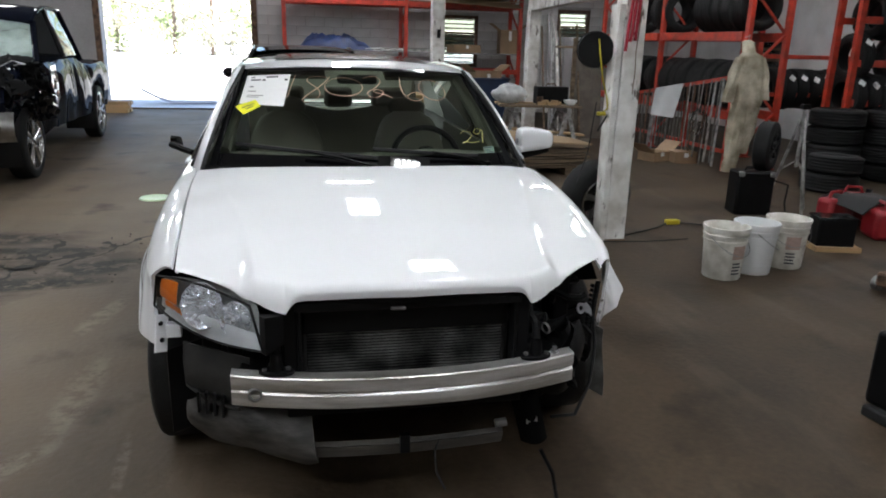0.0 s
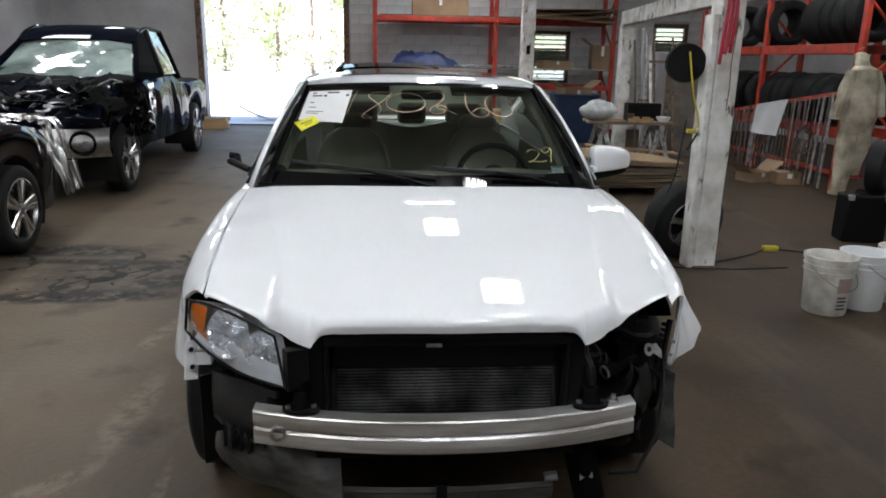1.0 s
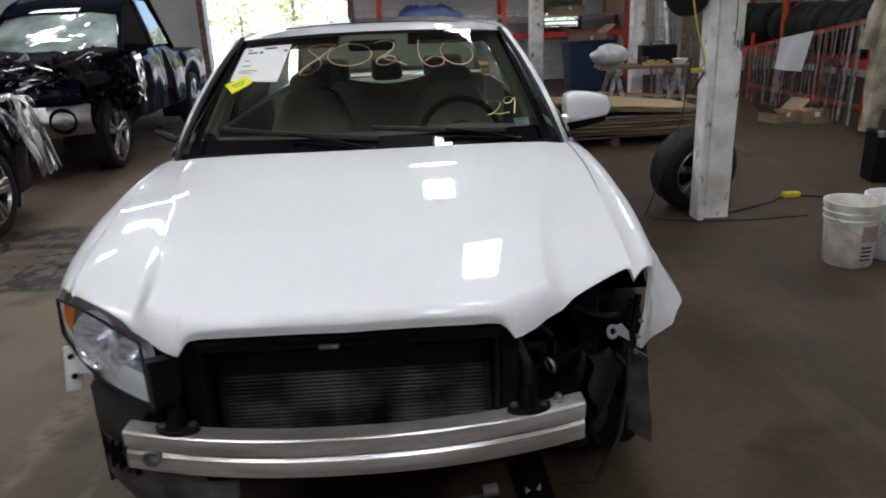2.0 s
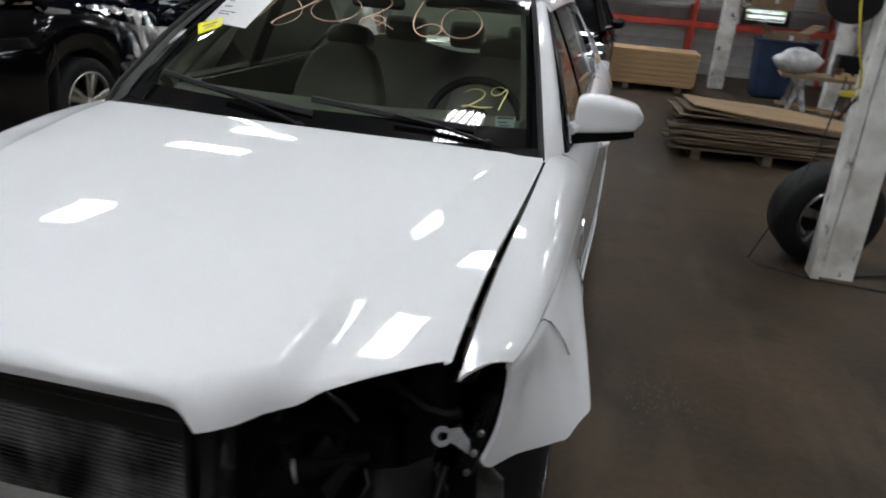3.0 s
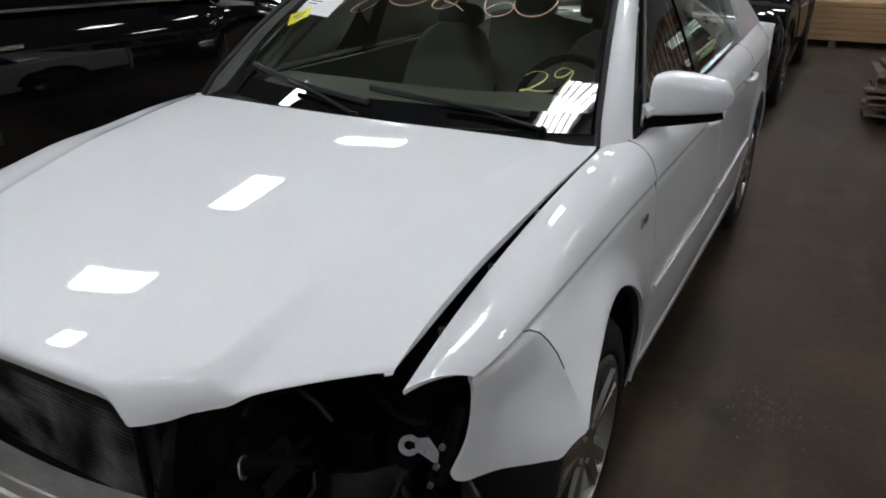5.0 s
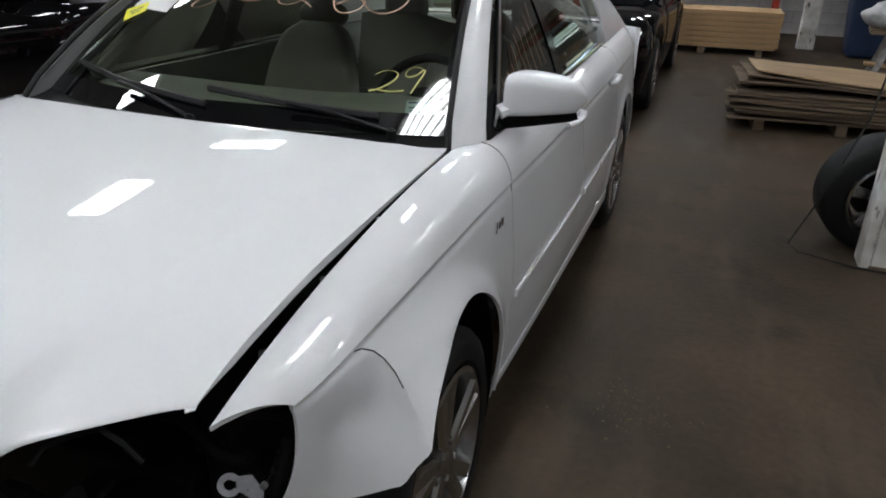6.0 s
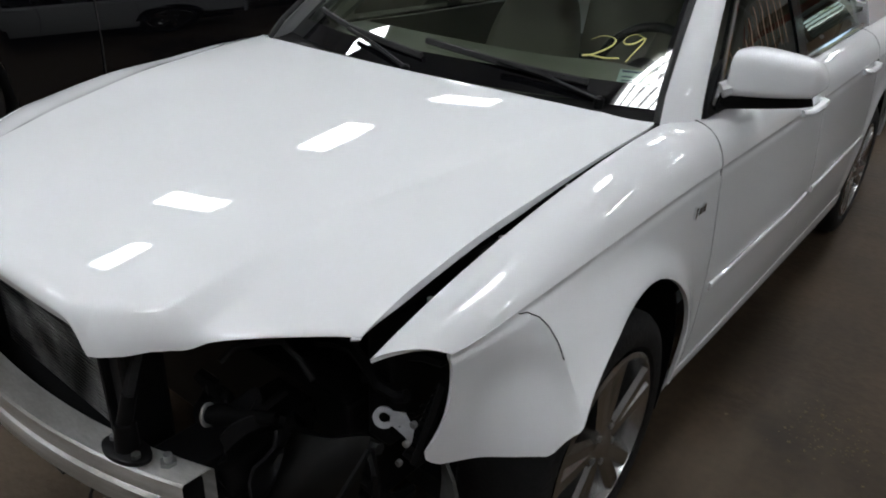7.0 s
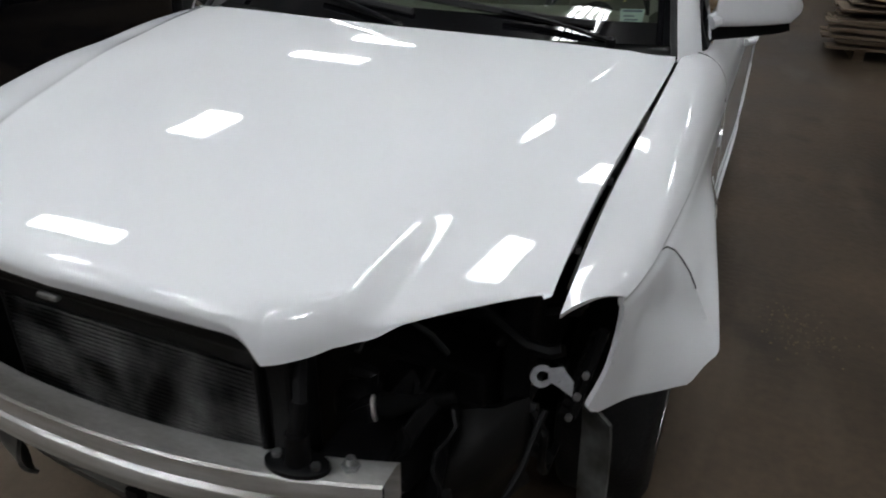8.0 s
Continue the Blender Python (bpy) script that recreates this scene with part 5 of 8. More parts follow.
for k in range(3):
    part("clip", rodded((0.728 - 0.008 * k, -0.622 - 0.008 * k, 0.665 - 0.04 * k), (0.728 - 0.008 * k, -0.630 - 0.008 * k, 0.665 - 0.04 * k), 0.006, seg=8), STEEL, car)
part("wheel_housing_edge", sheet(8, 12, lambda u, v: (mixv(0.715, 0.775, u) + 0.02 * v, -0.535 - 0.03 * u + 0.01 * math.sin(6 * v), mixv(0.56, 0.29, v) - 0.03 * u)), LINER, car, "torn grey wheel housing liner", solid=0.006)
part("wheel_housing_edge", sheet(8, 10, lambda u, v: (mixv(-0.62, -0.74, u), -0.52 - 0.05 * u, mixv(0.56, 0.26, v) - 0.02 * u)), PLASTIC, car, solid=0.006)
tab = bmesh.new()
box(tab, (-0.740, -0.632, 0.625), (0.040, 0.006, 0.125), pose(0, 0, 0, 0, 6, 25))
box(tab, (-0.700, -0.640, 0.640), (0.045, 0.03, 0.045))
part("fender_tab", tab, WHITE_PAINT, car, soft=False, bevel=0.003)
for z in (0.66, 0.605):
    part("tab_hole", rodded((-0.738, -0.642, z), (-0.738, -0.634, z), 0.007, seg=10), PLASTIC, car)
part("side_guide", sheet(10, 10, lambda u, v: (mixv(-0.655, -0.455, u), mixv(-0.69, -0.83, u) - 0.02 * math.sin(3.1 * v), mixv(0.615, 0.475, v) + 0.02 * u * (1 - v) - 0.02 * u)), DUSTY, car, "dusty black air guide", solid=0.014)
part("guide_rim", tubed([(-0.660, -0.695, 0.62), (-0.664, -0.70, 0.55), (-0.66, -0.705, 0.48), (-0.60, -0.76, 0.455), (-0.50, -0.83, 0.45)], 0.008, 6), DUSTY, car)
for k in range(4):
    part("cooler_rib", boxed((-0.625 + 0.025 * k, -0.755 - 0.015 * k, 0.448), (0.008, 0.02, 0.07)), PLASTIC, car, soft=False)

# the remaining headlamp
LAMP_SILVER = shader("lamp_silver", (0.34, 0.345, 0.35), 0.32, 0.55, vary=0.1, scale=20)
LAMP_CHROME = shader("lamp_chrome", (0.86, 0.87, 0.90), 0.10, 0.8, vary=0.03)
LAMP_TRIM = shader("lamp_trim", (0.42, 0.43, 0.44), 0.45, 0.2, vary=0.08, scale=12)
def lamp(u, v, out=0.0):
    """Lens patch: u from the outer corner 0 to the inner tip 1, v from the hood edge 0 down 1."""
    t0, t1 = Vector((-0.738, -0.640, 0.818)), Vector((-0.452, -0.890, 0.800))
    b0, b1 = Vector((-0.757, -0.612, 0.712)), Vector((-0.418, -0.965, 0.690))
    top = t0.lerp(t1, u) + Vector((0.0, -0.012, 0.022)) * math.sin(math.pi * u)
    bot = b0.lerp(b1, u) + Vector((-0.010, -0.006, -0.026)) * math.sin(math.pi * u)
    p = top.lerp(bot, v)
    return p + Vector((-0.55, -0.70, 0.25)) * (0.030 * math.sin(math.pi * u) * math.sin(math.pi * min(v + 0.08, 1)) + out)


hl = part("headlamp", sheet(20, 10, lambda u, v: lamp(u, v, -0.075 * math.sin(math.pi * min(max(u, 0.06), 0.94)) ** 0.5)), LAMP_SILVER, car, "hazy clear headlamp with silver reflectors and an amber indicator")
lens = face_out(part("lens", sheet(30, 16, lambda u, v: lamp(u, v)), HAZY_LENS, hl), (-0.3, -0.3, 0.7))
lens.visible_shadow = False
rim_ = [lamp(k / 16, 0) for k in range(17)] + [lamp(1, k / 8) for k in range(1, 9)] + [lamp(1 - k / 16, 1) for k in range(1, 17)] + [lamp(0, 1 - k / 8) for k in range(1, 8)]
part("lens_rim", tubed(rim_ + [rim_[0]], 0.0040, 6), PLASTIC, hl)
part("bezel", sheet(30, 6, lambda u, v: lamp(mixv(0.10, 0.985, u), mixv(0.70 - 0.10 * math.sin(math.pi * u), 0.99, v), mixv(-0.040, -0.004, v ** 0.7))), LAMP_TRIM, hl, "satin grey lower trim")


def flutes(u, v, r, deep, n):
    """A faceted reflector bowl round a place in the lamp."""
    c = lamp(u, v, -0.062)
    m = Matrix.Translation(c) @ Vector((-0.42, -0.86, 0.18)).to_track_quat("Z", "Y").to_matrix().to_4x4()
    bm = bmesh.new()
    rings = []
    for i in range(9):
        t = i / 8
        rings.append([bm.verts.new(m @ Vector((r * t * math.cos(a), r * t * math.sin(a), deep * t ** 1.7 + 0.0032 * (k % 2) * t))) for k, a in ((k, 2 * math.pi * k / n) for k in range(n))] if i else [bm.verts.new(m @ Vector((0, 0, 0)))])
    for k in range(n):
        bm.faces.new((rings[0][0], rings[1][k], rings[1][(k + 1) % n]))
    for p, q in zip(rings[1:], rings[2:]):
        for k in range(n):
            bm.faces.new((p[k], q[k], q[(k + 1) % n], p[(k + 1) % n]))
    part("reflector", bm, LAMP_CHROME, hl, soft=False)
    part("bulb", lathed([(0.0, 0.013), (0.030, 0.012), (0.040, 0.006), (0.042, 0.0)], 14, "z", m), LAMP_CHROME, hl)
    part("reflector_ring", tubed([m @ Vector((r * math.cos(a), r * math.sin(a), deep)) for a in np.linspace(0, 2 * math.pi, 33)], 0.0022, 5), LAMP_CHROME, hl)


flutes(0.490, 0.40, 0.068, 0.030, 40)
flutes(0.770, 0.48, 0.050, 0.022, 32)
for k in range(5):
    part("lamp_rib", tubed([lamp(0.655 + 0.010 * k, 0.22 + 0.10 * j, -0.034) for j in range(5)], 0.003, 5), LAMP_CHROME, hl)
part("indicator", sheet(14, 14, lambda u, v: lamp(0.150 + 0.125 * (2 * u - 1) * (1 - 0.10 * (2 * v - 1) ** 2), 0.34 + 0.27 * (2 * v - 1) * (1 - 0.08 * (2 * u - 1) ** 2), -0.012 + 0.008 * (1 - (2 * u - 1) ** 2) * (1 - (2 * v - 1) ** 2))), AMBER, hl, "amber indicator")
part("indicator", sheet(8, 6, lambda u, v: lamp(0.19 + 0.10 * (2 * u - 1), 0.72 + 0.08 * (2 * v - 1), -0.016)), AMBER, hl, "amber indicator")
part("lamp_tail", sheet(6, 8, lambda u, v: Vector((mixv(-0.425, -0.375, u), mixv(-0.945, -0.915, u), mixv(mixv(0.790, 0.785, u), mixv(0.680, 0.700, u), v)))), PLASTIC, car, solid=0.03)

# ---- inside the saloon ----
dash = sheet(24, 8, lambda u, v: (mixv(-0.66, 0.66, u), mixv(0.40, 0.78, v) - 0.10 * (1 - (2 * u - 1) ** 2) * (1 - v), 0.965 + 0.035 * math.sin(2.4 * v) - 0.22 * max(v - 0.8, 0) * 5 + 0.02 * math.exp(-((u - 0.78) / 0.12) ** 2) * v))
part("dashboard", dash, GREIGE, car, "grey-green dashboard", solid=0.02)
wheel_m = pose(0.37, 0.90, 0.925, 62, 0, 0)
steer = bmesh.new()
lathe(steer, [(0.016 * math.sin(a), 0.178 + 0.016 * math.cos(a)) for a in np.linspace(0, 2 * math.pi, 13)], 40, "z", wheel_m)
sw = part("steering_wheel", steer, PLASTIC, car)
pad = bmesh.new()
lathe(pad, [(-0.02, 0.075), (0.02, 0.068), (0.035, 0.04), (0.038, 0.0)], 24, "z", wheel_m)
for a in (0.1, math.pi - 0.1, -math.pi / 2):
    tube(pad, [wheel_m @ Vector((0.05 * math.cos(a), 0.05 * math.sin(a), 0.0)), wheel_m @ Vector((0.17 * math.cos(a), 0.17 * math.sin(a), 0.0))], 0.017, 6)
part("airbag_pad", pad, PLASTIC, sw)


def seat(x, y, w=0.50, h=0.62):
    """A rounded front seat with a headrest."""
    def back(u, v):
        a = 2 * math.pi * u
        k = math.sin(math.pi * min(max(v, 0.004), 0.996)) ** 0.22
        c, s_ = math.cos(a), math.sin(a)
        px = (w / 2 - 0.05 * v) * k * math.copysign(abs(c) ** 0.5, c)
        py = 0.075 * k * math.copysign(abs(s_) ** 0.6, s_) - 0.03 * abs(c) * k
        return Vector((x + px, y + 0.17 * v + py, 0.50 + h * v))
    b = part("front_seat", sheet(28, 16, back), BEIGE, car, "beige leather front seat")
    def rest(u, v):
        a = 2 * math.pi * u
        k = math.sin(math.pi * min(max(v, 0.004), 0.996)) ** 0.3
        c, s_ = math.cos(a), math.sin(a)
        return Vector((x + 0.115 * k * math.copysign(abs(c) ** 0.5, c), y + 0.20 + 0.045 * k * math.copysign(abs(s_) ** 0.7, s_), 1.085 + 0.115 * v))
    part("headrest", sheet(24, 12, rest), BEIGE, b)
    def cushion(u, v):
        return Vector((x + (2 * u - 1) * w / 2, mixv(y - 0.50, y + 0.05, v), 0.46 + 0.06 * math.sin(3.1 * u) ** 0.4 + 0.05 * (1 - v)))
    part("seat_cushion", sheet(12, 8, cushion), BEIGE, b, solid=0.14)
    for s_ in (-1, 1):
        part("seat_piping", tubed([(x + s_ * (w * 0.26), y - 0.065 + 0.17 * k / 6, 0.55 + 0.50 * k / 6) for k in range(7)], 0.006, 5), GREIGE, b)


seat(-0.36, 1.32)
seat(0.36, 1.36)
bench = sheet(24, 8, lambda u, v: (mixv(-0.62, 0.62, u), 2.26 + 0.14 * v, 0.50 + 0.57 * v + 0.03 * math.sin(9.4 * u)))
part("rear_bench", bench, BEIGE, car, "beige rear bench", solid=0.12)
for x in (-0.36, 0.0, 0.36):
    part("rear_headrest", boxed((x, 2.43, 1.135), (0.25 if x else 0.20, 0.09, 0.15)), BEIGE, car, bevel=0.035)
part("parcel_shelf", boxed((0, 2.72, 1.005), (1.20, 0.50, 0.02)), GREIGE, car, soft=False)
part("headliner", sheet(16, 16, lambda u, v: (mixv(-0.53, 0.53, u), mixv(0.93, 2.36, v), roof_z(mixv(-0.53, 0.53, u), mixv(0.93, 2.36, v)) - 0.03)), GREIGE, car)
for s in (1, -1):
    part("door_card", sheet(12, 8, lambda u, v: (s * mixv(0.735, 0.70, v), mixv(0.42, 2.24, u), mixv(0.985, 0.40, v))), GREIGE, car, solid=0.02)
    part("sun_visor", boxed((s * 0.33, 0.985, 1.352), (0.36, 0.13, 0.018), pose(0, 0, 0, 14)), BEIGE, car, soft=False, bevel=0.006)
    part("inner_pillar", tubed([(s * 0.625, 0.47, 1.03), (s * 0.585, 0.68, 1.17), (s * 0.525, 0.95, 1.335)], 0.030, 8), GREIGE, car)
part("inner_mirror", boxed((0.0, 0.84, 1.335), (0.20, 0.03, 0.045)), PLASTIC, car, bevel=0.015)

# ---- marks and papers on the windscreen ----
def rounded(pts, n=2):
    pts = [Vector((*p, 0)) for p in pts]
    for _ in range(n):
        q = [pts[0]]
        for a, b in zip(pts, pts[1:]):
            q += [a.lerp(b, 0.25), a.lerp(b, 0.75)]
        pts = q + [pts[-1]]
    return pts


EIGHT = [(0.95, 0.95), (0.6, 1.0), (0.2, 0.95), (0.15, 0.8), (0.5, 0.6), (0.72, 0.4), (0.65, 0.15), (0.3, 0.0), (0.0, 0.05), (0.25, 0.3), (0.7, 0.6), (1.05, 0.95)]
NOUGHT = [(0.5 + 0.5 * math.cos(a), 0.5 + 0.5 * math.sin(a)) for a in np.linspace(1.9, 8.3, 18)]
TWO = [(0.0, 0.88), (0.3, 1.0), (0.62, 0.92), (0.68, 0.7), (0.4, 0.42), (0.05, 0.22), (0.1, 0.02), (0.5, 0.0), (0.75, 0.25), (0.45, 0.40), (0.25, 0.25), (0.7, 0.15), (1.0, -0.02)]
SIX = [(0.12, 1.0), (0.0, 0.55), (0.12, 0.18), (0.5, 0.0), (0.95, 0.12), (1.0, 0.34), (0.6, 0.42), (0.2, 0.22)]
PLAIN_TWO = [(0.1, 0.75), (0.35, 1.0), (0.75, 0.9), (0.72, 0.55), (0.3, 0.1), (0.0, 0.0), (0.2, 0.12), (0.6, 0.02), (1.0, 0.1)]
NINE = [(0.8, 0.85), (0.45, 1.0), (0.05, 0.8), (0.1, 0.55), (0.5, 0.6), (0.8, 0.9), (0.85, 0.75), (0.6, 0.3), (0.45, -0.05)]


def mark(name, strokes, u0, u1, v0, v1, material, r, label):
    bm = bmesh.new()
    tube(bm, [screen(mixv(u0, u1, p.x), mixv(v0, v1, p.y), 0.002) for p in rounded(strokes)], r, 5, 0.4)
    part(name, bm, material, ws, label)


mark("marker_digit", EIGHT, -0.475, -0.265, 0.59, 0.89, CHALK, 0.0023, "peach marker digit 8")
mark("marker_digit", NOUGHT, -0.295, 0.015, 0.66, 0.875, CHALK, 0.0023, "peach marker digit 0")
mark("marker_digit", TWO, 0.03, 0.245, 0.65, 0.90, CHALK, 0.0023, "peach marker digit 2")
mark("marker_digit", SIX, 0.33, 0.505, 0.61, 0.89, CHALK, 0.0023, "peach marker digit 6")
mark("marker_digit", NOUGHT, 0.49, 0.715, 0.63, 0.88, CHALK, 0.0023, "peach marker digit 0")
mark("marker_digit", PLAIN_TWO, 0.665, 0.805, 0.195, 0.310, CHALK_YELLOW, 0.0022, "yellow marker digit 2")
mark("marker_digit", NINE, 0.790, 0.885, 0.200, 0.335, CHALK_YELLOW, 0.0022, "yellow marker digit 9")
mark("marker_stroke", [(0.9, 1), (0.5, 0.6), (0.1, 0)], -0.585, -0.535, 0.64, 0.90, CHALK, 0.002, "")


def sticker(name, quad, material, label="", out=0.002):
    """A flat label on the glass, over four (u, v) corners."""
    def f(a, b):
        u = mixv(mixv(quad[0][0], quad[1][0], a), mixv(quad[3][0], quad[2][0], a), b)
        v = mixv(mixv(quad[0][1], quad[1][1], a), mixv(quad[3][1], quad[2][1], a), b)
        return screen(u, v, out)
    return part(name, sheet(8, 8, f), material, ws, label), f


_, paper = sticker("paper_sheet", [(-0.945, 0.905), (-0.580, 0.915), (-0.595, 0.545), (-0.930, 0.570)], PAPER, "white printed paper sheet")
def bars(f, rows, material, name="print_bar", out=0.0006):
    for a0, a1, b0, b1 in rows:
        bm = bmesh.new()
        q = [f(a0, b0), f(a1, b0), f(a1, b1), f(a0, b1)]
        n = (q[1] - q[0]).cross(q[3] - q[0]).normalized()
        if n.y > 0:
            n = -n
        bm.faces.new([bm.verts.new(p + n * out) for p in q])
        part(name, bm, material, ws, soft=False)


bars(paper, [(0.10, 0.20, 0.06, 0.10), (0.45, 0.72, 0.05, 0.10), (0.12, 0.34, 0.15, 0.20), (0.38, 0.96, 0.15, 0.21), (0.12, 0.22, 0.40, 0.43), (0.12, 0.30, 0.56, 0.585), (0.12, 0.5, 0.70, 0.72), (0.12, 0.4, 0.76, 0.78)], INK)
_, tag = sticker("yellow_tag", [(-0.815, 0.610), (-0.760, 0.540), (-0.870, 0.450), (-0.955, 0.535)], YELLOW, "yellow paper tag", 0.0045)
bars(tag, [(0.35, 0.45, 0.2, 0.8), (0.6, 0.68, 0.3, 0.7)], INK)
_, small = sticker("inspection_sticker", [(0.820, 0.170), (0.910, 0.172), (0.900, 0.103), (0.822, 0.100)], shader("sticker_paper", (0.26, 0.34, 0.32), 0.6, vary=0.08), "small pale blue-green sticker", -0.006)
bars(small, [(0.1, 0.9, 0.08, 0.22), (0.15, 0.6, 0.45, 0.55), (0.2, 0.8, 0.7, 0.8)], BLUE_PLASTIC)

# scrawled strokes on the driver's door glass
rs = random.Random(3)
for k in range(9):
    y = 0.66 + 0.062 * k
    z0, z1 = 1.04 + rs.uniform(0, 0.03), min(1.02 + 0.30 * (y - 0.5), 1.24) + rs.uniform(0.0, 0.05)
    stroke = tubed([(0.740 - (z - 1.0) * 0.46 + 0.012, y + rs.uniform(-0.008, 0.008), z) for z in np.linspace(z0, z1, 5)], 0.0019, 5, 0.5)
    part("marker_stroke", stroke, CHALK, car)


# ---- the other vehicles ----
def vehicle(label, paint, at, turn, front, rear, base, hw, deck, roof, cab, r=0.33, sill=0.24, crush=0.0, seed=0, finish=None, bed=False, category="car", name="car"):
    """A closed vehicle, nose towards -y, front axle at y 0. deck, roof: heights along y. cab: screen foot, screen head, roof end, rear glass foot."""
    v = thing(name, label, category, at, turn)
    rs = random.Random(seed)
    plan = spline((front, hw * 0.72), (front + 0.12, hw * 0.88), (front + 0.45, hw * 0.98), (0.3, hw), (base, hw), (rear - 0.4, hw * 0.97), (rear, hw * 0.80))
    ar = r + 0.07
    across = [(-0.955, 0.0), (-0.985, 0.28), (-1.0, 0.52), (-0.985, 0.74), (-0.955, 0.86), (-0.90, 0.95), (-0.78, 0.985), (-0.4, 1.01), (0.0, 1.02)]
    across += [(-a, b) for a, b in across[-2::-1]]

    def low(y):
        z = sill
        for c in (0.0, base):
            if abs(y - c) < ar:
                z = max(z, r + math.sqrt(ar * ar - (y - c) ** 2))
        return z

    def shell(u, k):
        y = mixv(front, rear, u)
        i = min(int(round(k * (len(across) - 1))), len(across) - 1)
        a, b = across[i]
        top = deck(y)
        lo = low(y) if abs(a) > 0.9 else sill
        z = mixv(sill, top, b) if abs(a) <= 0.9 else mixv(min(lo, top - 0.06), top, b)
        p = Vector((a * plan(y), y, z))
        if crush:
            p += Vector((0.045, 0, 0.01)) * noise.noise(p * 1.2) + Vector((0.035, 0, 0.0)) * noise.noise(p * 3.1 + Vector((0, 0, 5))) * smooth(3.4, 2.9, y)
        if crush and y < crush:
            k2 = smooth(crush, front, y)
            p += Vector((0.16, 0.16, 0.22)) * k2 * (noise.noise(p * 3.5 + Vector((seed, 0, 0)))) + Vector((0.05, 0.05, 0.09)) * k2 * noise.noise(p * 11)
        return p

    us = np.unique(np.concatenate([np.linspace(0, 1, 90)] + [(np.linspace(c - ar, c + ar, 25) - front) / (rear - front) for c in (0.0, base)]))
    us = us[(us >= 0) & (us <= 1)]
    bm = sheet(1, 1, shell, us, np.linspace(0, 1, len(across)))
    for end in (0, 1):
        y = front if end == 0 else rear
        ring = [bm.verts.new(shell(float(end), k / (len(across) - 1))) for k in range(len(across))]
        bm.faces.new(ring)
    bmesh.ops.remove_doubles(bm, verts=bm.verts, dist=1e-4)
    bmesh.ops.recalc_face_normals(bm, faces=bm.faces)
    part("body", bm, paint, v)
    y0, y1, y2, y3 = cab
    top_w, foot_w = 0.70 * hw, 0.90 * hw

    def side(y):
        """Window foot and head at y."""
        f = deck(y) - 0.01
        if y < y1:
            h = mixv(deck(y0), roof(y1), (y - y0) / (y1 - y0))
        elif y > y2:
            h = mixv(roof(y2), deck(y3), (y - y2) / max(y3 - y2, 1e-3))
        else:
            h = roof(y)
        return f, max(h - 0.035, f + 0.004)

    def xw(y, z):
        t = (z - deck(y)) / max(roof(min(max(y, y1), y2)) - deck(y), 0.05)
        return mixv(foot_w, top_w, min(max(t, 0), 1))

    part("roof", sheet(20, 20, lambda u, w: ((2 * u - 1) * (top_w + 0.01), mixv(y1 - 0.02, y2 + 0.02, w), roof(mixv(y1, y2, w)) - 0.045 * abs(2 * u - 1) ** 3 + 0.0)), paint, v, solid=0.02)
    def scr(u, w):
        s = 2 * u - 1
        p = Vector((s * mixv(foot_w - 0.02, top_w, w), mixv(y0, y1, w) + 0.06 * s * s, mixv(deck(y0) - 0.01, roof(y1) - 0.01, w) - 0.03 * abs(s) ** 3 * w))
        if crush:
            p += Vector((0.0, 0.04, 0.05)) * noise.noise(p * 1.6) + (Vector((0, 0.05, 0.05)) * noise.noise(p * 6) + Vector((0, 0.014, 0.016)) * noise.noise(p * 17)) * smooth(0.0, 0.5, s) + Vector((0, 0.006, 0.007)) * noise.noise(p * 9) + Vector((0, -0.06, -0.05)) * math.sin(math.pi * w) * (1 - 0.5 * s)
        return p
    face_out(part("windscreen", sheet(52, 34, scr), CRAZED if crush else DARK_GLASS, v, "cracked, sagging windscreen" if crush else ""), (0, mixv(y1, y2, 0.6), deck(y1) - 0.3))
    part("rear_screen", sheet(12, 8, lambda u, w: ((2 * u - 1) * mixv(top_w, foot_w - 0.02, w), mixv(y2, y3, w), mixv(roof(y2) - 0.01, deck(y3), w))), DARK_GLASS, v)
    face_out(v.children[-1], (0, y1, deck(y1) - 0.3))
    mid = mixv(y1, y2, 0.46)
    for s in (1, -1):
        for a, b in ((y0 + 0.20, mid - 0.03), (mid + 0.03, y2 + 0.55 * (y3 - y2)))[1 if crush and s > 0 else 0:]:
            def win(u, w):
                y = mixv(a, b, u)
                f, h = side(y)
                z = mixv(f, h, w)
                return (s * (xw(y, z) + 0.004), y, z)
            face_out(part("side_window", sheet(14, 5, win), DARK_GLASS, v), (0, mid, deck(mid)))
        f, h = side(mid)
        part("pillar", tubed([(s * xw(mid, z), mid, z) for z in np.linspace(f, h, 4)], 0.032, 6), GLOSS_BLACK, v)
        part("pillar", tubed([Vector((s * mixv(foot_w, top_w + 0.01, w), mixv(y0, y1, w) + 0.06, mixv(deck(y0), roof(y1) - 0.03, w))) for w in np.linspace(0, 1, 5)], 0.036, 8), paint, v)
        part("pillar", tubed([Vector((s * mixv(top_w + 0.01, foot_w, w), mixv(y2, y3, w), mixv(roof(y2) - 0.03, deck(y3), w))) for w in np.linspace(0, 1, 5)], 0.045, 8), paint, v)
        part("roof_rail", tubed([Vector((s * (top_w + 0.008), y, roof(y) - 0.035)) for y in np.linspace(y1, y2, 8)], 0.028, 8), paint, v)
        if not crush:
            part("belt_strip", tubed([Vector((s * (xw(y, deck(y)) + 0.012), y, deck(y) + 0.004)) for y in np.linspace(y0 + 0.2, y3 - 0.1, 10)], 0.011, 6), CHROME, v)
        for a in (y0 + 0.12, mid, y3 - 0.30):
            sx = plan(a)
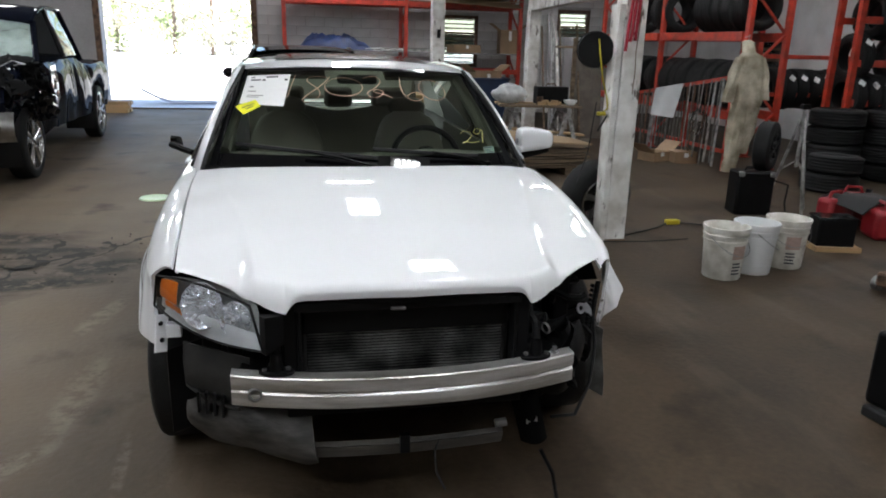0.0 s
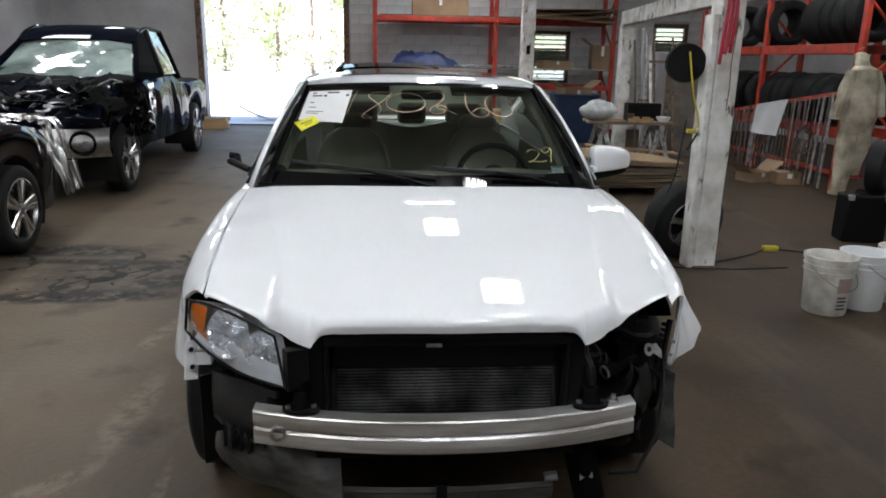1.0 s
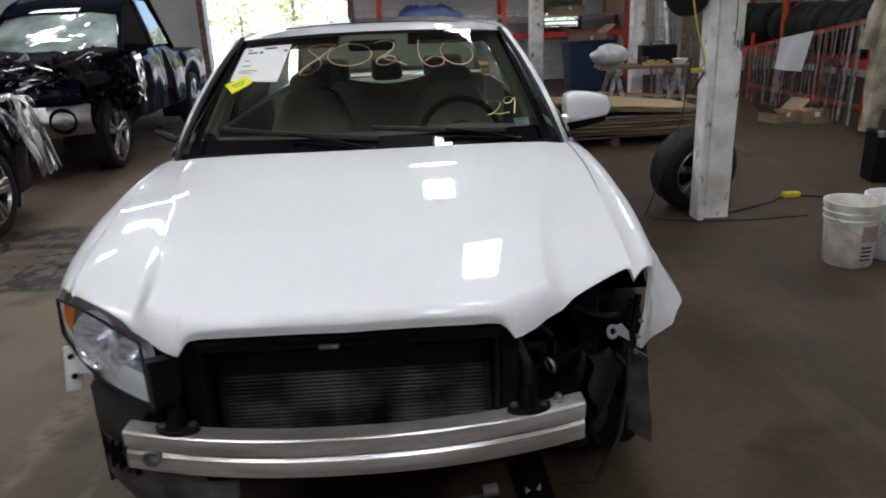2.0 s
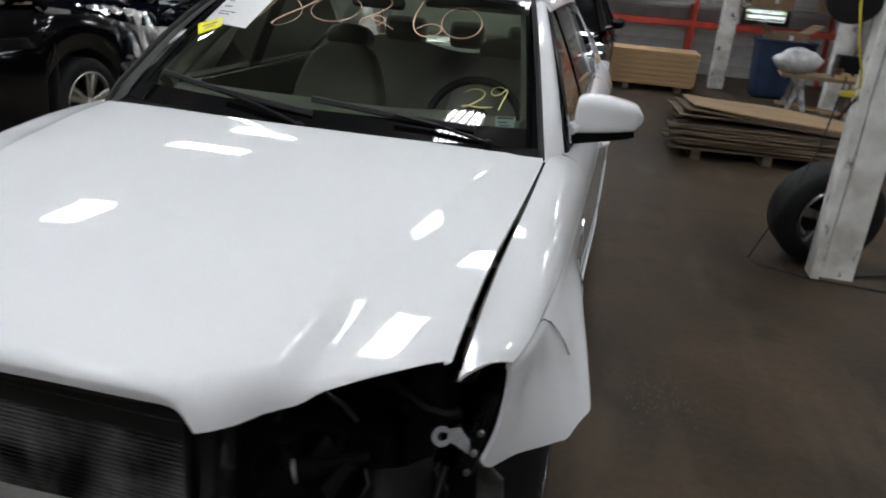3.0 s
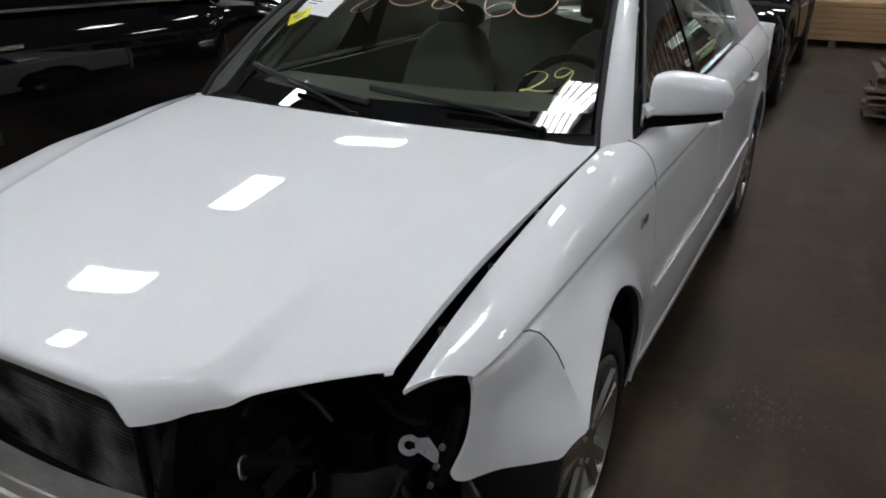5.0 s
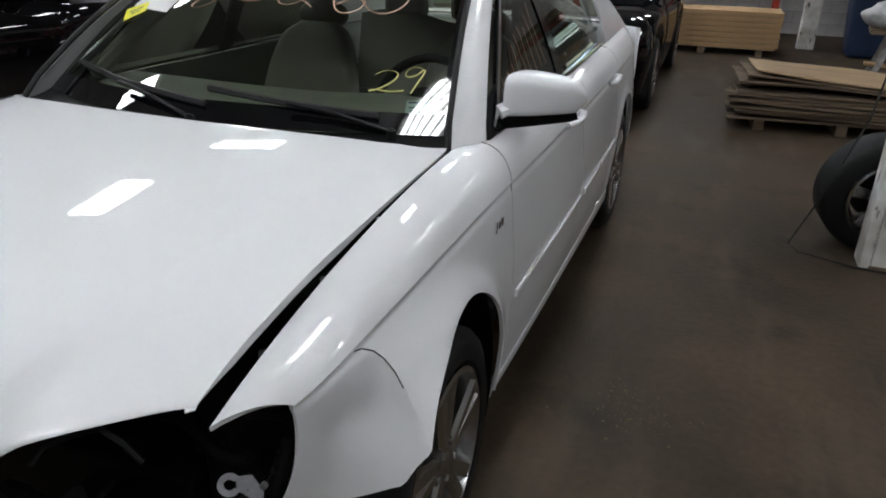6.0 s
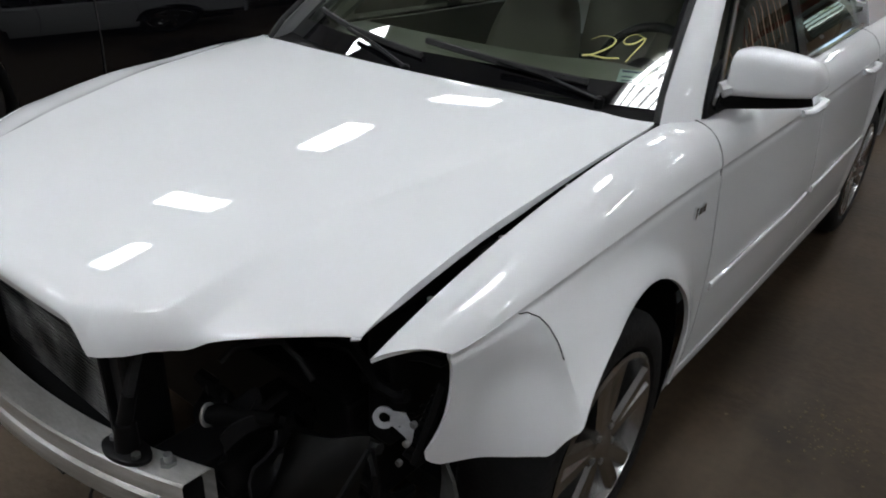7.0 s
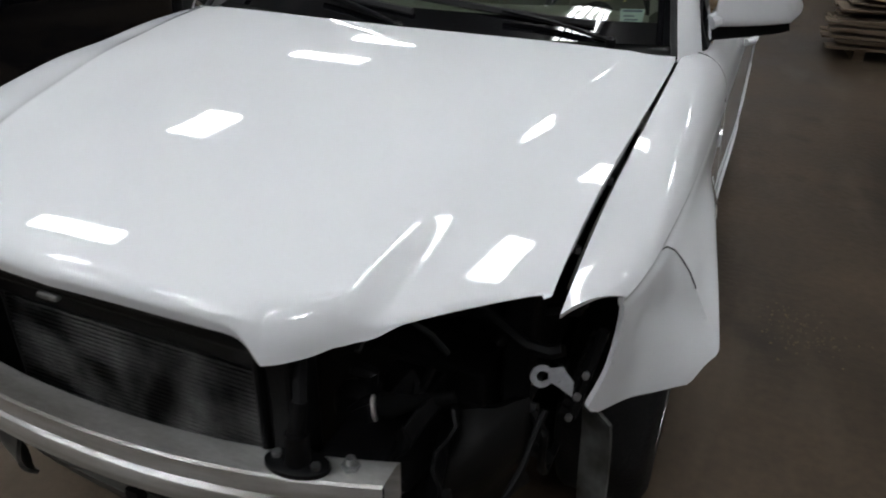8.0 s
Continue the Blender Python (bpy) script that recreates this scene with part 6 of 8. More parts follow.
            part("door_gap", tubed([(s * (sx * q + 0.0015), a, mixv(sill + 0.1, deck(a), z)) for q, z in ((0.985, 0.05), (1.0, 0.35), (1.0, 0.52), (0.985, 0.74), (0.955, 0.86), (0.90, 0.95))], 0.005, 5), RUBBER, v)
        for a in (() if crush else (mid - 0.16, y3 - 0.48)):
            sx = plan(a) * 0.985
            part("handle", tubed([(s * (sx - 0.02), a - 0.10, deck(a) * 0.83), (s * (sx + 0.03), a - 0.07, deck(a) * 0.835), (s * (sx + 0.03), a + 0.07, deck(a) * 0.835), (s * (sx - 0.02), a + 0.10, deck(a) * 0.83)], 0.014, 7), CHROME, v)
        if not (crush and s > 0):
            mb = bmesh.new()
            bmesh.ops.create_uvsphere(mb, u_segments=14, v_segments=10, radius=0.075, matrix=pose(s * (hw + 0.03), y0 + 0.42, deck(y0) + 0.10) @ Matrix.Diagonal((1.1, 0.7, 0.85, 1)))
            rod(mb, (s * foot_w, y0 + 0.40, deck(y0) + 0.03), (s * (hw + 0.02), y0 + 0.42, deck(y0) + 0.07), 0.025)
            part("door_mirror", mb, paint, v)
        for c in (0.0, base):
            wheel(v, (s * (hw - 0.115), c, r), s, r, 0.225, r - 0.10, 5, True, finish or ALLOY, rs.uniform(0, 1))
            part("arch_liner", sheet(16, 2, lambda u, w: (s * mixv(plan(c) - 0.03, hw - 0.42, w), c + (ar - 0.004) * math.cos(mixv(-0.5, 3.64, u)), r + (ar - 0.004) * math.sin(mixv(-0.5, 3.64, u)))), RUBBER, v)
        if not crush:
            part("headlamp", sheet(8, 5, lambda u, w: (s * mixv(hw * 0.48, hw * 0.90, u), front - 0.012 + 0.30 * u ** 3 - 0.02 * math.sin(3 * w), mixv(deck(front) - 0.05, deck(front) - 0.20, w))), LENS, v, solid=0.03)
    if not crush:
        part("grille", boxed((0, front - 0.012, deck(front) - 0.19), (hw * 0.85, 0.03, 0.17)), GLOSS_BLACK, v, soft=False, bevel=0.01)
        part("grille_strip", boxed((0, front - 0.03, deck(front) - 0.11), (hw * 0.9, 0.02, 0.025)), CHROME, v, soft=False, bevel=0.006)
    return v


# dark pickup with a crushed front, by the door
truck = vehicle("dark blue pickup truck with a crushed front end and sagging windscreen", NAVY_PAINT, (-3.98, 5.55, 0), 2.5, -0.86, 4.75, 3.48, 0.95,
                spline((-0.86, 1.00), (-0.3, 1.10), (0.5, 1.17), (1.2, 1.22), (2.6, 1.24), (2.9, 1.14), (4.75, 1.12)), spline((1.35, 1.64), (1.6, 1.77), (2.0, 1.85), (2.5, 1.84), (2.75, 1.80)), (0.66, 1.40, 2.60, 2.82),
                r=0.385, sill=0.42, crush=1.5, seed=4, category="pickup truck", name="pickup_truck")
DULL_LENS = shader("dusty_lens", (0.16, 0.155, 0.15), 0.35, vary=0.2, scale=20)
bumper = sheet(26, 8, lambda u, w: (mixv(-1.0, 1.0, u), -1.0 + 0.20 * abs(2 * u - 1) ** 2.5 - 0.05 * math.sin(3.1 * w) + 0.02 * noise.noise(Vector((u * 6, w * 4, 1))), mixv(0.76, 0.50, w) + 0.03 * noise.noise(Vector((u * 5, 0, 7)))))
part("bumper", bumper, DULL_CHROME, truck, "dented chrome bumper", solid=0.03)
for s in (1, -1):
    m = Matrix.Translation((s * 0.80, -0.965, 0.64)) @ Vector((0.1 * s, -1, 0)).to_track_quat("Z", "Y").to_matrix().to_4x4()
    # near-black funnel: the shade of the lamp recess is in its colour
    part("fog_lamp", lathed([(0.03, 0.125), (0.038, 0.115), (-0.02, 0.085), (-0.03, 0.0)], 24, "z", m), BLACK_VOID, truck)
    part("fog_lens", lathed([(0.004, 0.05), (0.012, 0.035), (0.016, 0.0)], 20, "z", m @ Matrix.Translation((0.02, -0.03, 0.0))), DULL_LENS, truck)
    part("broken_headlamp", sheet(8, 6, lambda u, w: (s * mixv(0.45, 0.86, u), -0.90 + 0.2 * u ** 2 + 0.05 * noise.noise(Vector((u * 4, w * 4, s))), mixv(1.0, 0.84, w) + 0.03 * math.sin(5 * u))), REFLECTOR, truck, solid=0.02)
def torn(u, w, seed, deep):
    return deep * noise.noise(Vector((u * 5, w * 5, seed))) + 0.5 * deep * noise.noise(Vector((u * 13, w * 13, seed + 3)))


junk = random.Random(9)
for k in range(60):
    x, y, z = junk.uniform(-0.85, 0.85), junk.uniform(-0.98, -0.3), junk.uniform(0.72, 1.22)
    pts = [Vector((x, y, z))]
    for j in range(4):
        pts.append(pts[-1] + Vector((junk.uniform(-0.14, 0.14), junk.uniform(-0.08, 0.08), junk.uniform(-0.08, 0.08))))
    part("torn_part", tubed(pts, junk.uniform(0.008, 0.03), 6, junk.uniform(0.3, 1.0)), junk.choice((PLASTIC, BLACK_VOID, NAVY_PAINT, GLOSS_BLACK, PLASTIC, BLACK_VOID, GLOSS_BLACK, STEEL)), truck)
part("torn_trim", sheet(6, 14, lambda u, w: (0.965 + 0.03 * torn(u, w, 3, 1.0), mixv(0.80, 1.06, u) + 0.05 * math.sin(4 * w), mixv(1.14, 0.60, w) + 0.02 * u)), FILM, truck, "torn clear film hanging on the front door")
for k in range(14):
    cx, cy, cz, sz = junk.uniform(0.72, 0.98), junk.uniform(-0.75, 0.85), junk.uniform(0.72, 1.08), junk.uniform(0.10, 0.22)
    tilt = Euler((junk.uniform(-0.8, 0.8), junk.uniform(0.3, 1.5), junk.uniform(-0.8, 0.8))).to_matrix()
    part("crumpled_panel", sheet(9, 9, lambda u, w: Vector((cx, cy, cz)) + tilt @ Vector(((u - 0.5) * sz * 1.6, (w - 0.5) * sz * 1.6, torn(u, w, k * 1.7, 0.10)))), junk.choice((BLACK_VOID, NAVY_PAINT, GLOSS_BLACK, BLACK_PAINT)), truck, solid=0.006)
# near-black sheet for the shade where the hood was, a folded wing and a dark blue upper panel
part("engine_hollow", sheet(30, 16, lambda u, w: (mixv(-0.88, 0.88, u), mixv(-0.93, 0.60, w), mixv(1.02, 1.24, w ** 1.4) + torn(u, w, 2, 0.05 + 0.07 * math.sin(3.14 * w)))), BLACK_VOID, truck, "torn near-black sheet standing in for the shaded engine hollow", solid=0.02)
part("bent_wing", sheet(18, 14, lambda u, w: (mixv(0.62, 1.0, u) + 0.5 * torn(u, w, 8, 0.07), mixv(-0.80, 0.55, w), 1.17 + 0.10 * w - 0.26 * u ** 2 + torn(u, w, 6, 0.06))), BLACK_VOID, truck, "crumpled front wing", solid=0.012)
part("nose_panel", sheet(26, 8, lambda u, w: (mixv(-0.95, 0.95, u), -0.985 - 0.05 * math.sin(3.1 * w) + 0.18 * abs(2 * u - 1) ** 2.5 + torn(u, w, 4, 0.035), mixv(0.97, 0.765, w) + torn(u, w, 5, 0.03))), NAVY_PAINT, truck, "dented dark blue nose panel", solid=0.02)
# bright torn edges of the bumper corner and bits of trim
for k in range(16):
    side_, hx = (0.985, 0.0) if k % 2 else (0.42, 0.02)
    z = 0.52 + 0.016 * k
    p = Vector((side_ + junk.uniform(-0.025, 0.02), -0.84 if k % 2 else -1.045, z))
    part("torn_edge", tubed([p, p + Vector((junk.uniform(-0.03, 0.03), -0.01, 0.03)), p + Vector((junk.uniform(-0.04, 0.04), -0.012, 0.055))], junk.uniform(0.004, 0.010), 5, junk.uniform(0.3, 1.0)), CHROME, truck)
for k in range(26):
    p = Vector((junk.uniform(0.1, 0.9), -0.99 + junk.uniform(-0.05, 0.02), junk.choice((0.80, 0.98, 1.02)) + junk.uniform(-0.04, 0.06)))
    part("glass_splinter", tubed([p, p + Vector((junk.uniform(-0.05, 0.05), 0.0, junk.uniform(-0.03, 0.03)))], junk.uniform(0.004, 0.012), 4, 0.3), junk.choice((CHROME, REFLECTOR, PLASTIC)), truck)
# black car beside the saloon, nose away from the camera
black = vehicle("black estate car with clear film wrapped over its nose", BLACK_PAINT, (-3.86, 2.92, 0), 180, -0.95, 4.2, 3.05, 0.93,
                spline((-0.95, 0.80), (-0.5, 0.94), (0.1, 1.02), (0.6, 1.06), (3.4, 1.09), (4.2, 1.0)), spline((0.95, 1.56), (1.4, 1.63), (2.8, 1.62), (3.6, 1.53)), (0.20, 0.98, 3.50, 4.05), r=0.335, seed=8)
film = sheet(22, 22, lambda u, w: (-mixv(0.35, 0.99, u) - 0.05 * noise.noise(Vector((u * 9, w * 9, 0))), mixv(-0.97, -0.58, w) + 0.06 * noise.noise(Vector((u * 4, w * 6, 3))), (0.93 if u < 0.75 else mixv(0.93, 0.34, (u - 0.75) * 4)) + 0.05 * noise.noise(Vector((u * 11, w * 10, 9))) + 0.06 * w * (1 if u < 0.75 else 1 - (u - 0.75) * 4)))
part("film_wrap", film, FILM, black, "crinkled clear plastic film")

# dark car parked close behind the saloon
vehicle("dark grey car parked close behind, facing the camera", BLACK_PAINT, (-0.16, 5.78, 0), 0, -0.93, 3.8, 2.72, 0.90,
        spline((-0.93, 0.74), (-0.5, 0.88), (0.2, 0.96), (0.7, 1.0), (3.2, 1.03), (3.8, 0.98)), spline((1.35, 1.39), (1.8, 1.44), (2.5, 1.43), (3.2, 1.33)), (0.60, 1.38, 2.9, 3.4), r=0.33, seed=2)


# ---- posts, beams ----
def timber(name, a, b, w, d, label, category="post"):
    t = thing(name, label, category, a)
    a, b = Vector(a), Vector(b)
    bm = bmesh.new()
    n = 14
    L = (b - a).length
    horizontal = abs((b - a).z) < 0.1
    def ring(t):
        c = (b - a) * t
        j = 0.004 * noise.noise(Vector((t * 9, w, d)))
        if horizontal:
            s = (b - a).normalized().cross(Vector((0, 0, 1)))
            return [c + s * (sx * (w / 2 + j)) + Vector((0, 0, sz * d / 2)) for sx, sz in ((-1, -1), (1, -1), (1, 1), (-1, 1))]
        return [c + Vector((sx * (w / 2 + j), sy * (d / 2 + j), 0)) for sx, sy in ((-1, -1), (1, -1), (1, 1), (-1, 1))]
    rings = [[bm.verts.new(p) for p in ring(k / n)] for k in range(n + 1)]
    for p, q in zip(rings, rings[1:]):
        for k in range(4):
            bm.faces.new((p[k], p[(k + 1) % 4], q[(k + 1) % 4], q[k]))
    bm.faces.new(rings[0][::-1])
    bm.faces.new(rings[-1])
    bmesh.ops.recalc_face_normals(bm, faces=bm.faces)
    part("timber", bm, WHITEWASH, t, soft=False, bevel=0.008)
    return t


post = timber("post", (2.235, 2.53, 0), (2.255, 2.53, CEILING), 0.17, 0.20, "chipped white-painted timber post with a plank nailed on")
part("plank", boxed((-0.112, -0.03, 0.92), (0.05, 0.15, 1.84)), WHITEWASH, post, "white plank nailed to the post", soft=False, bevel=0.006)
part("split", tubed([(0.03, -0.1015, 1.18), (0.036, -0.1015, 1.35), (0.028, -0.1015, 1.5), (0.04, -0.1015, 1.7), (0.034, -0.1015, 1.86)], 0.004, 5), OLD_WOOD, post)
part("plinth", boxed((0.0, 0, 0.008), (0.185, 0.215, 0.016)), OLD_WOOD, post, soft=False)
timber("post", (2.50, 11.55, 0), (2.50, 11.55, CEILING), 0.24, 0.24, "white-painted timber post by the shelves")
timber("post", (3.86, 9.75, 0), (3.86, 9.75, 2.11), 0.20, 0.20, "white-painted timber post carrying a beam")
timber("beam", (3.86, 9.85, 2.22), (3.02, 1.6, 2.22), 0.16, 0.22, "white-painted timber beam overhead", "beam")
timber("post", (3.02, 1.6, 2.335), (3.02, 1.6, CEILING), 0.16, 0.16, "short white timber hanger above a beam")
plate = part("switch_plate", boxed((0, -0.128, 1.70), (0.07, 0.012, 0.16)), GLOSS_BLACK, bpy.data.objects["post.001"], "black switch plate", soft=False)

# red strap and reel on the near post
strap = thing("tie_strap", "red webbing strap hanging on the white post", "strap", (2.215, 2.415, 1.84))
for k in range(3):
    part("webbing", tubed([(-0.03 + 0.025 * k, -0.006 * k, 0.25), (-0.025 + 0.03 * k, -0.012, 0.05), (-0.04 + 0.03 * k, -0.01, -0.16 - 0.05 * k), (-0.05 + 0.03 * k, -0.008, -0.34 + 0.07 * k)], 0.012, 6, 0.5), RED_STRAP, strap)
reel = thing("cord_reel", "black cord reel with a yellow cord, hung on the white post", "cord reel", (1.985, 2.56, 1.505))
part("drum", lathed([(-0.05, 0.0), (-0.05, 0.135), (-0.03, 0.14), (-0.025, 0.12), (0.025, 0.12), (0.03, 0.14), (0.05, 0.135), (0.05, 0.0)], 32, "x", pose(0, 0, 0, 0, 0, 75)), PLASTIC, reel)
part("bracket", boxed((0.08, 0.0, 0.06), (0.20, 0.04, 0.06)), STEEL, reel, soft=False)
part("yellow_cord", tubed([(0.0, -0.06, 0.08), (0.01, -0.09, -0.05), (0.05, -0.08, -0.22), (0.10, -0.07, -0.36), (0.11, -0.08, -0.44), (0.07, -0.08, -0.47)], 0.006, 6), YELLOW_PLASTIC, reel)
part("grey_cord", tubed([(0.08, -0.04, 0.05), (0.15, -0.06, -0.15), (0.14, -0.07, -0.45), (0.05, -0.06, -0.62)], 0.008, 6), RUBBER, reel)
part("plug", boxed((0.06, -0.085, -0.48), (0.07, 0.04, 0.03)), YELLOW_PLASTIC, reel, bevel=0.008)


# ---- tyres ----
def tyre_mesh(r, w):
    h, q = w / 2, r * 0.62
    prof = [(-h * 0.75, q), (-h * 0.98, q + 0.02), (-h, (r + q) / 2), (-h * 0.86, r - 0.015), (-h * 0.7, r)]
    for k in range(4):
        c = -h * 0.5 + h * k / 3
        prof += [(c - 0.008, r), (c - 0.006, r - 0.008), (c + 0.006, r - 0.008), (c + 0.008, r)]
    prof += [(h * 0.7, r), (h * 0.86, r - 0.015), (h, (r + q) / 2), (h * 0.98, q + 0.02), (h * 0.75, q), (-h * 0.75, q)]
    return lathed(prof, 44, "z")


TYRES = {}


def tyre(x, y, z, r=0.32, w=0.21, tilt=(0, 0, 0), label="worn black car tyre", group="loose tyres"):
    if (r, w) not in TYRES:
        me = bpy.data.meshes.new("tyre")
        b = tyre_mesh(r, w)
        b.to_mesh(me)
        b.free()
        me.materials.append(TYRE)
        me.shade_smooth()
        TYRES[(r, w)] = me
    o = new("tyre", TYRES[(r, w)])
    o.matrix_world = pose(x, y, z, *tilt)
    return tagged(o, label, "tyre", group)


lean = thing("wheel", "tyre on a steel rim leaning behind the white post", "wheel", (2.17, 2.80, 0.0), -8)
wheel(lean, (0, 0, 0.305), 1, 0.305, 0.225, 0.19, 5, False, ALLOY, 0.4, name="road_wheel")
lean.matrix_world = pose(2.17, 2.80, 0, 0, 8, -78)

# ---- buckets ----
def bucket(x, y, material, label, turn=0, print_=True, s=1.0):
    b = thing("bucket", label, "bucket", (x, y, 0), turn, "buckets on the floor")
    r0, r1, h = 0.128 * s, 0.148 * s, 0.365 * s
    prof = [(0.004, 0.0), (0.0, r0 - 0.006), (0.008, r0)]
    for z, w in ((0.26, 0.0), (0.262, 0.007), (0.276, 0.007), (0.278, 0.001), (0.300, 0.001), (0.302, 0.008), (0.314, 0.008), (0.316, 0.002), (0.338, 0.002), (0.340, 0.009), (h / s, 0.010)):
        prof.append((z * s, mixv(r0, r1, z / 0.365) + w))
    prof += [(h, r1 - 0.002), (h - 0.02, r1 - 0.005), (0.012, r0 - 0.006), (0.012, 0.0)]
    part("pail", lathed(prof, 40, "z"), material, b)
    hnd = [(-(r1 + 0.012) * math.cos(a), -(r1 + 0.02) * math.sin(a), 0.31 * s - 0.13 * math.sin(a)) for a in np.linspace(0, math.pi, 15)]
    part("handle", tubed(hnd, 0.0028, 5), STEEL, b)
    if print_:
        lab = sheet(8, 2, lambda u, v: ((mixv(r0, r1, 0.6) + 0.003) * math.sin(mixv(-0.45, 0.3, u)), -(mixv(r0, r1, mixv(0.68, 0.40, v)) + 0.003) * math.cos(mixv(-0.45, 0.3, u)), mixv(0.25, 0.155, v) * s))
        part("label", lab, RUSTY_LABEL, b, "faded reddish label")
        for k in range(4):
            z = (0.13 - 0.024 * k) * s
            p = sheet(6, 1, lambda u, v: ((mixv(r0, r1, 0.3) + 0.003) * math.sin(mixv(-0.4, 0.05 + 0.05 * (k % 2), u)), -(mixv(r0, r1, z / 0.365) + 0.003) * math.cos(mixv(-0.4, 0.05, u)), z - 0.012 * v))
            part("print_bar", p, INK, b)
    return b


RUSTY_LABEL = shader("faded_label", (0.48, 0.34, 0.29), 0.7, vary=0.15, scale=12)
bucket(2.600, 1.47, BUCKET, "dirty white plastic pail with a faded label and wire handle", 18)
bucket(2.890, 1.55, CLEAN_BUCKET, "clean white plastic pail with a wire handle", 60, False)
bucket(3.220, 1.65, BUCKET, "grimy white plastic pail with a tan label", -10)

# ---- extension lead on the floor ----
lead = thing("extension_lead", "black extension lead with a yellow socket on the floor", "extension lead", (3.02, 2.92, 0))
part("socket", boxed((0, 0, 0.022), (0.13, 0.06, 0.044)), YELLOW_PLASTIC, lead, bevel=0.012)
part("cable", tubed([(0.06, 0, 0.012), (0.3, -0.10, 0.008), (0.6, -0.12, 0.008), (0.9, -0.05, 0.008), (1.3, 0.1, 0.008)], 0.007, 5), RUBBER, lead)
part("cable", tubed([(-0.06, 0, 0.012), (-0.2, -0.12, 0.008), (-0.42, -0.25, 0.008), (-0.75, -0.42, 0.008)], 0.007, 5), RUBBER, lead)
lead2 = thing("cable", "thin dark cable from the post to the floor", "cable", (1.78, 2.62, 0))
part("cable", tubed([(0.28, 0.0, 1.10), (0.24, 0.0, 0.7), (0.12, 0.0, 0.3), (0.0, -0.05, 0.02), (0.05, -0.12, 0.007), (0.3, -0.22, 0.007), (0.7, -0.26, 0.007), (1.1, -0.22, 0.007)], 0.005, 5), RUBBER, lead2)

# ---- stack of boards on a pallet ----
stack = thing("board_stack", "rough dark boards under pale plywood, stacked on a pallet", "board stack", (2.31, 5.82, 0), 4)
stack.scale = (0.87, 0.87, 0.87)
rb = random.Random(12)
for k in range(3):
    part("pallet_runner", boxed((-0.75 + 0.75 * k, 0, 0.05), (0.10, 1.0, 0.10)), OLD_WOOD, stack, soft=False)
for k in range(5):
    part("pallet_slat", boxed((0, -0.44 + 0.22 * k, 0.111), (1.75, 0.12, 0.02)), OLD_WOOD, stack, soft=False)
for layer in range(8):
    for k in range(5):
        L = 1.85 + rb.uniform(-0.25, 0.35)
        y = -0.46 + 0.23 * k + rb.uniform(-0.03, 0.03)
        z = 0.137 + 0.034 * layer
        def slat(u, v, L=L, y=y, z=z, ph=rb.uniform(0, 6), up=rb.uniform(-0.008, 0.012) * (0.4 + layer * 0.25), at=rb.uniform(-0.12, 0.12)):
            return (at + mixv(-L / 2, L / 2, u), y + (v - 0.5) * 0.19 + 0.02 * math.sin(u * 7 + ph), z + 0.006 * math.sin(u * 3.1 + ph) + up * (2 * u - 1) ** 2)
        part("board", sheet(8, 1, slat), OLD_WOOD, stack, solid=0.022)
for k in range(3):
    part("plywood_sheet", sheet(12, 6, lambda u, v: (mixv(-1.0, 0.98, u) + 0.08 * k, mixv(-0.50, 0.50, v) + 0.05 * k, 0.430 + 0.020 * k + (0.07 * (1 - u) ** 2 - 0.10 * max(u - 0.55, 0)) * (0.5 + 0.4 * k) + 0.012 * math.sin(5 * u + 3 * v + k))), PLYWOOD if k == 2 else OLD_WOOD, stack, solid=0.014)

# ---- pine lumber by the far wall ----
lumber = thing("lumber_stack", "neat stack of pale new pine boards on the floor", "lumber stack", (1.00, 10.60, 0), -1)
for k in range(3):
    part("bearer", boxed((-0.8 + 0.8 * k, 0, 0.045), (0.09, 0.9, 0.09)), OLD_WOOD, lumber, soft=False)
board_me = {}
for layer in range(7):
    for k in range(6):
        key = (layer * 5 + k) % 4
        if key not in board_me:
            b = boxed((0, 0, 0), (2.02 + 0.02 * key, 0.138, 0.070))
            bmesh.ops.bevel(b, geom=b.edges[:], offset=0.006, segments=1, affect="EDGES")
            board_me[key] = bpy.data.meshes.new("pine_board")
            b.to_mesh(board_me[key])
            b.free()
            board_me[key].materials.append(PINE)
        o = new("pine_board", board_me[key])
        o.parent = lumber
        o.location = (rb.uniform(-0.03, 0.03), -0.37 + 0.146 * k, 0.128 + 0.075 * layer)


# ---- red pallet racks ----
def rack(name, label, at, turn, length, depth, height, levels, bays=1, beam_h=0.10, brace=True):
    """A steel rack: uprights, beams and side braces. Runs along x, its front at y 0."""
    r = thing(name, label, "shelf rack", at, turn, "red steel racks")
    for b in range(bays + 1):
        x = length * b / bays
        for y in (0.04, depth - 0.04):
            u = bmesh.new()
            box(u, (x, y, height / 2), (0.08, 0.06, height))
            box(u, (x, y, 0.006), (0.13, 0.11, 0.012))
            part("upright", u, RED_STEEL, r, soft=False)
        if brace:
            z, k = 0.25, 0
            while z < height - 0.5:
                w = bmesh.new()
                a, c = ((x, 0.07, z), (x, depth - 0.07, z + 0.5)) if k % 2 else ((x, depth - 0.07, z), (x, 0.07, z + 0.5))
                bar(w, a, c, 0.035, 0.025)
                part("side_brace", w, RED_STEEL, r, soft=False)
                z, k = z + 0.5, k + 1
    for z in levels:
        for b in range(bays):
            for y in (0.0, depth):
                part("shelf_beam", boxed((length * (b + 0.5) / bays, y, z), (length / bays - 0.08, 0.05, beam_h)), RED_STEEL, r, soft=False, bevel=0.006)
    return r


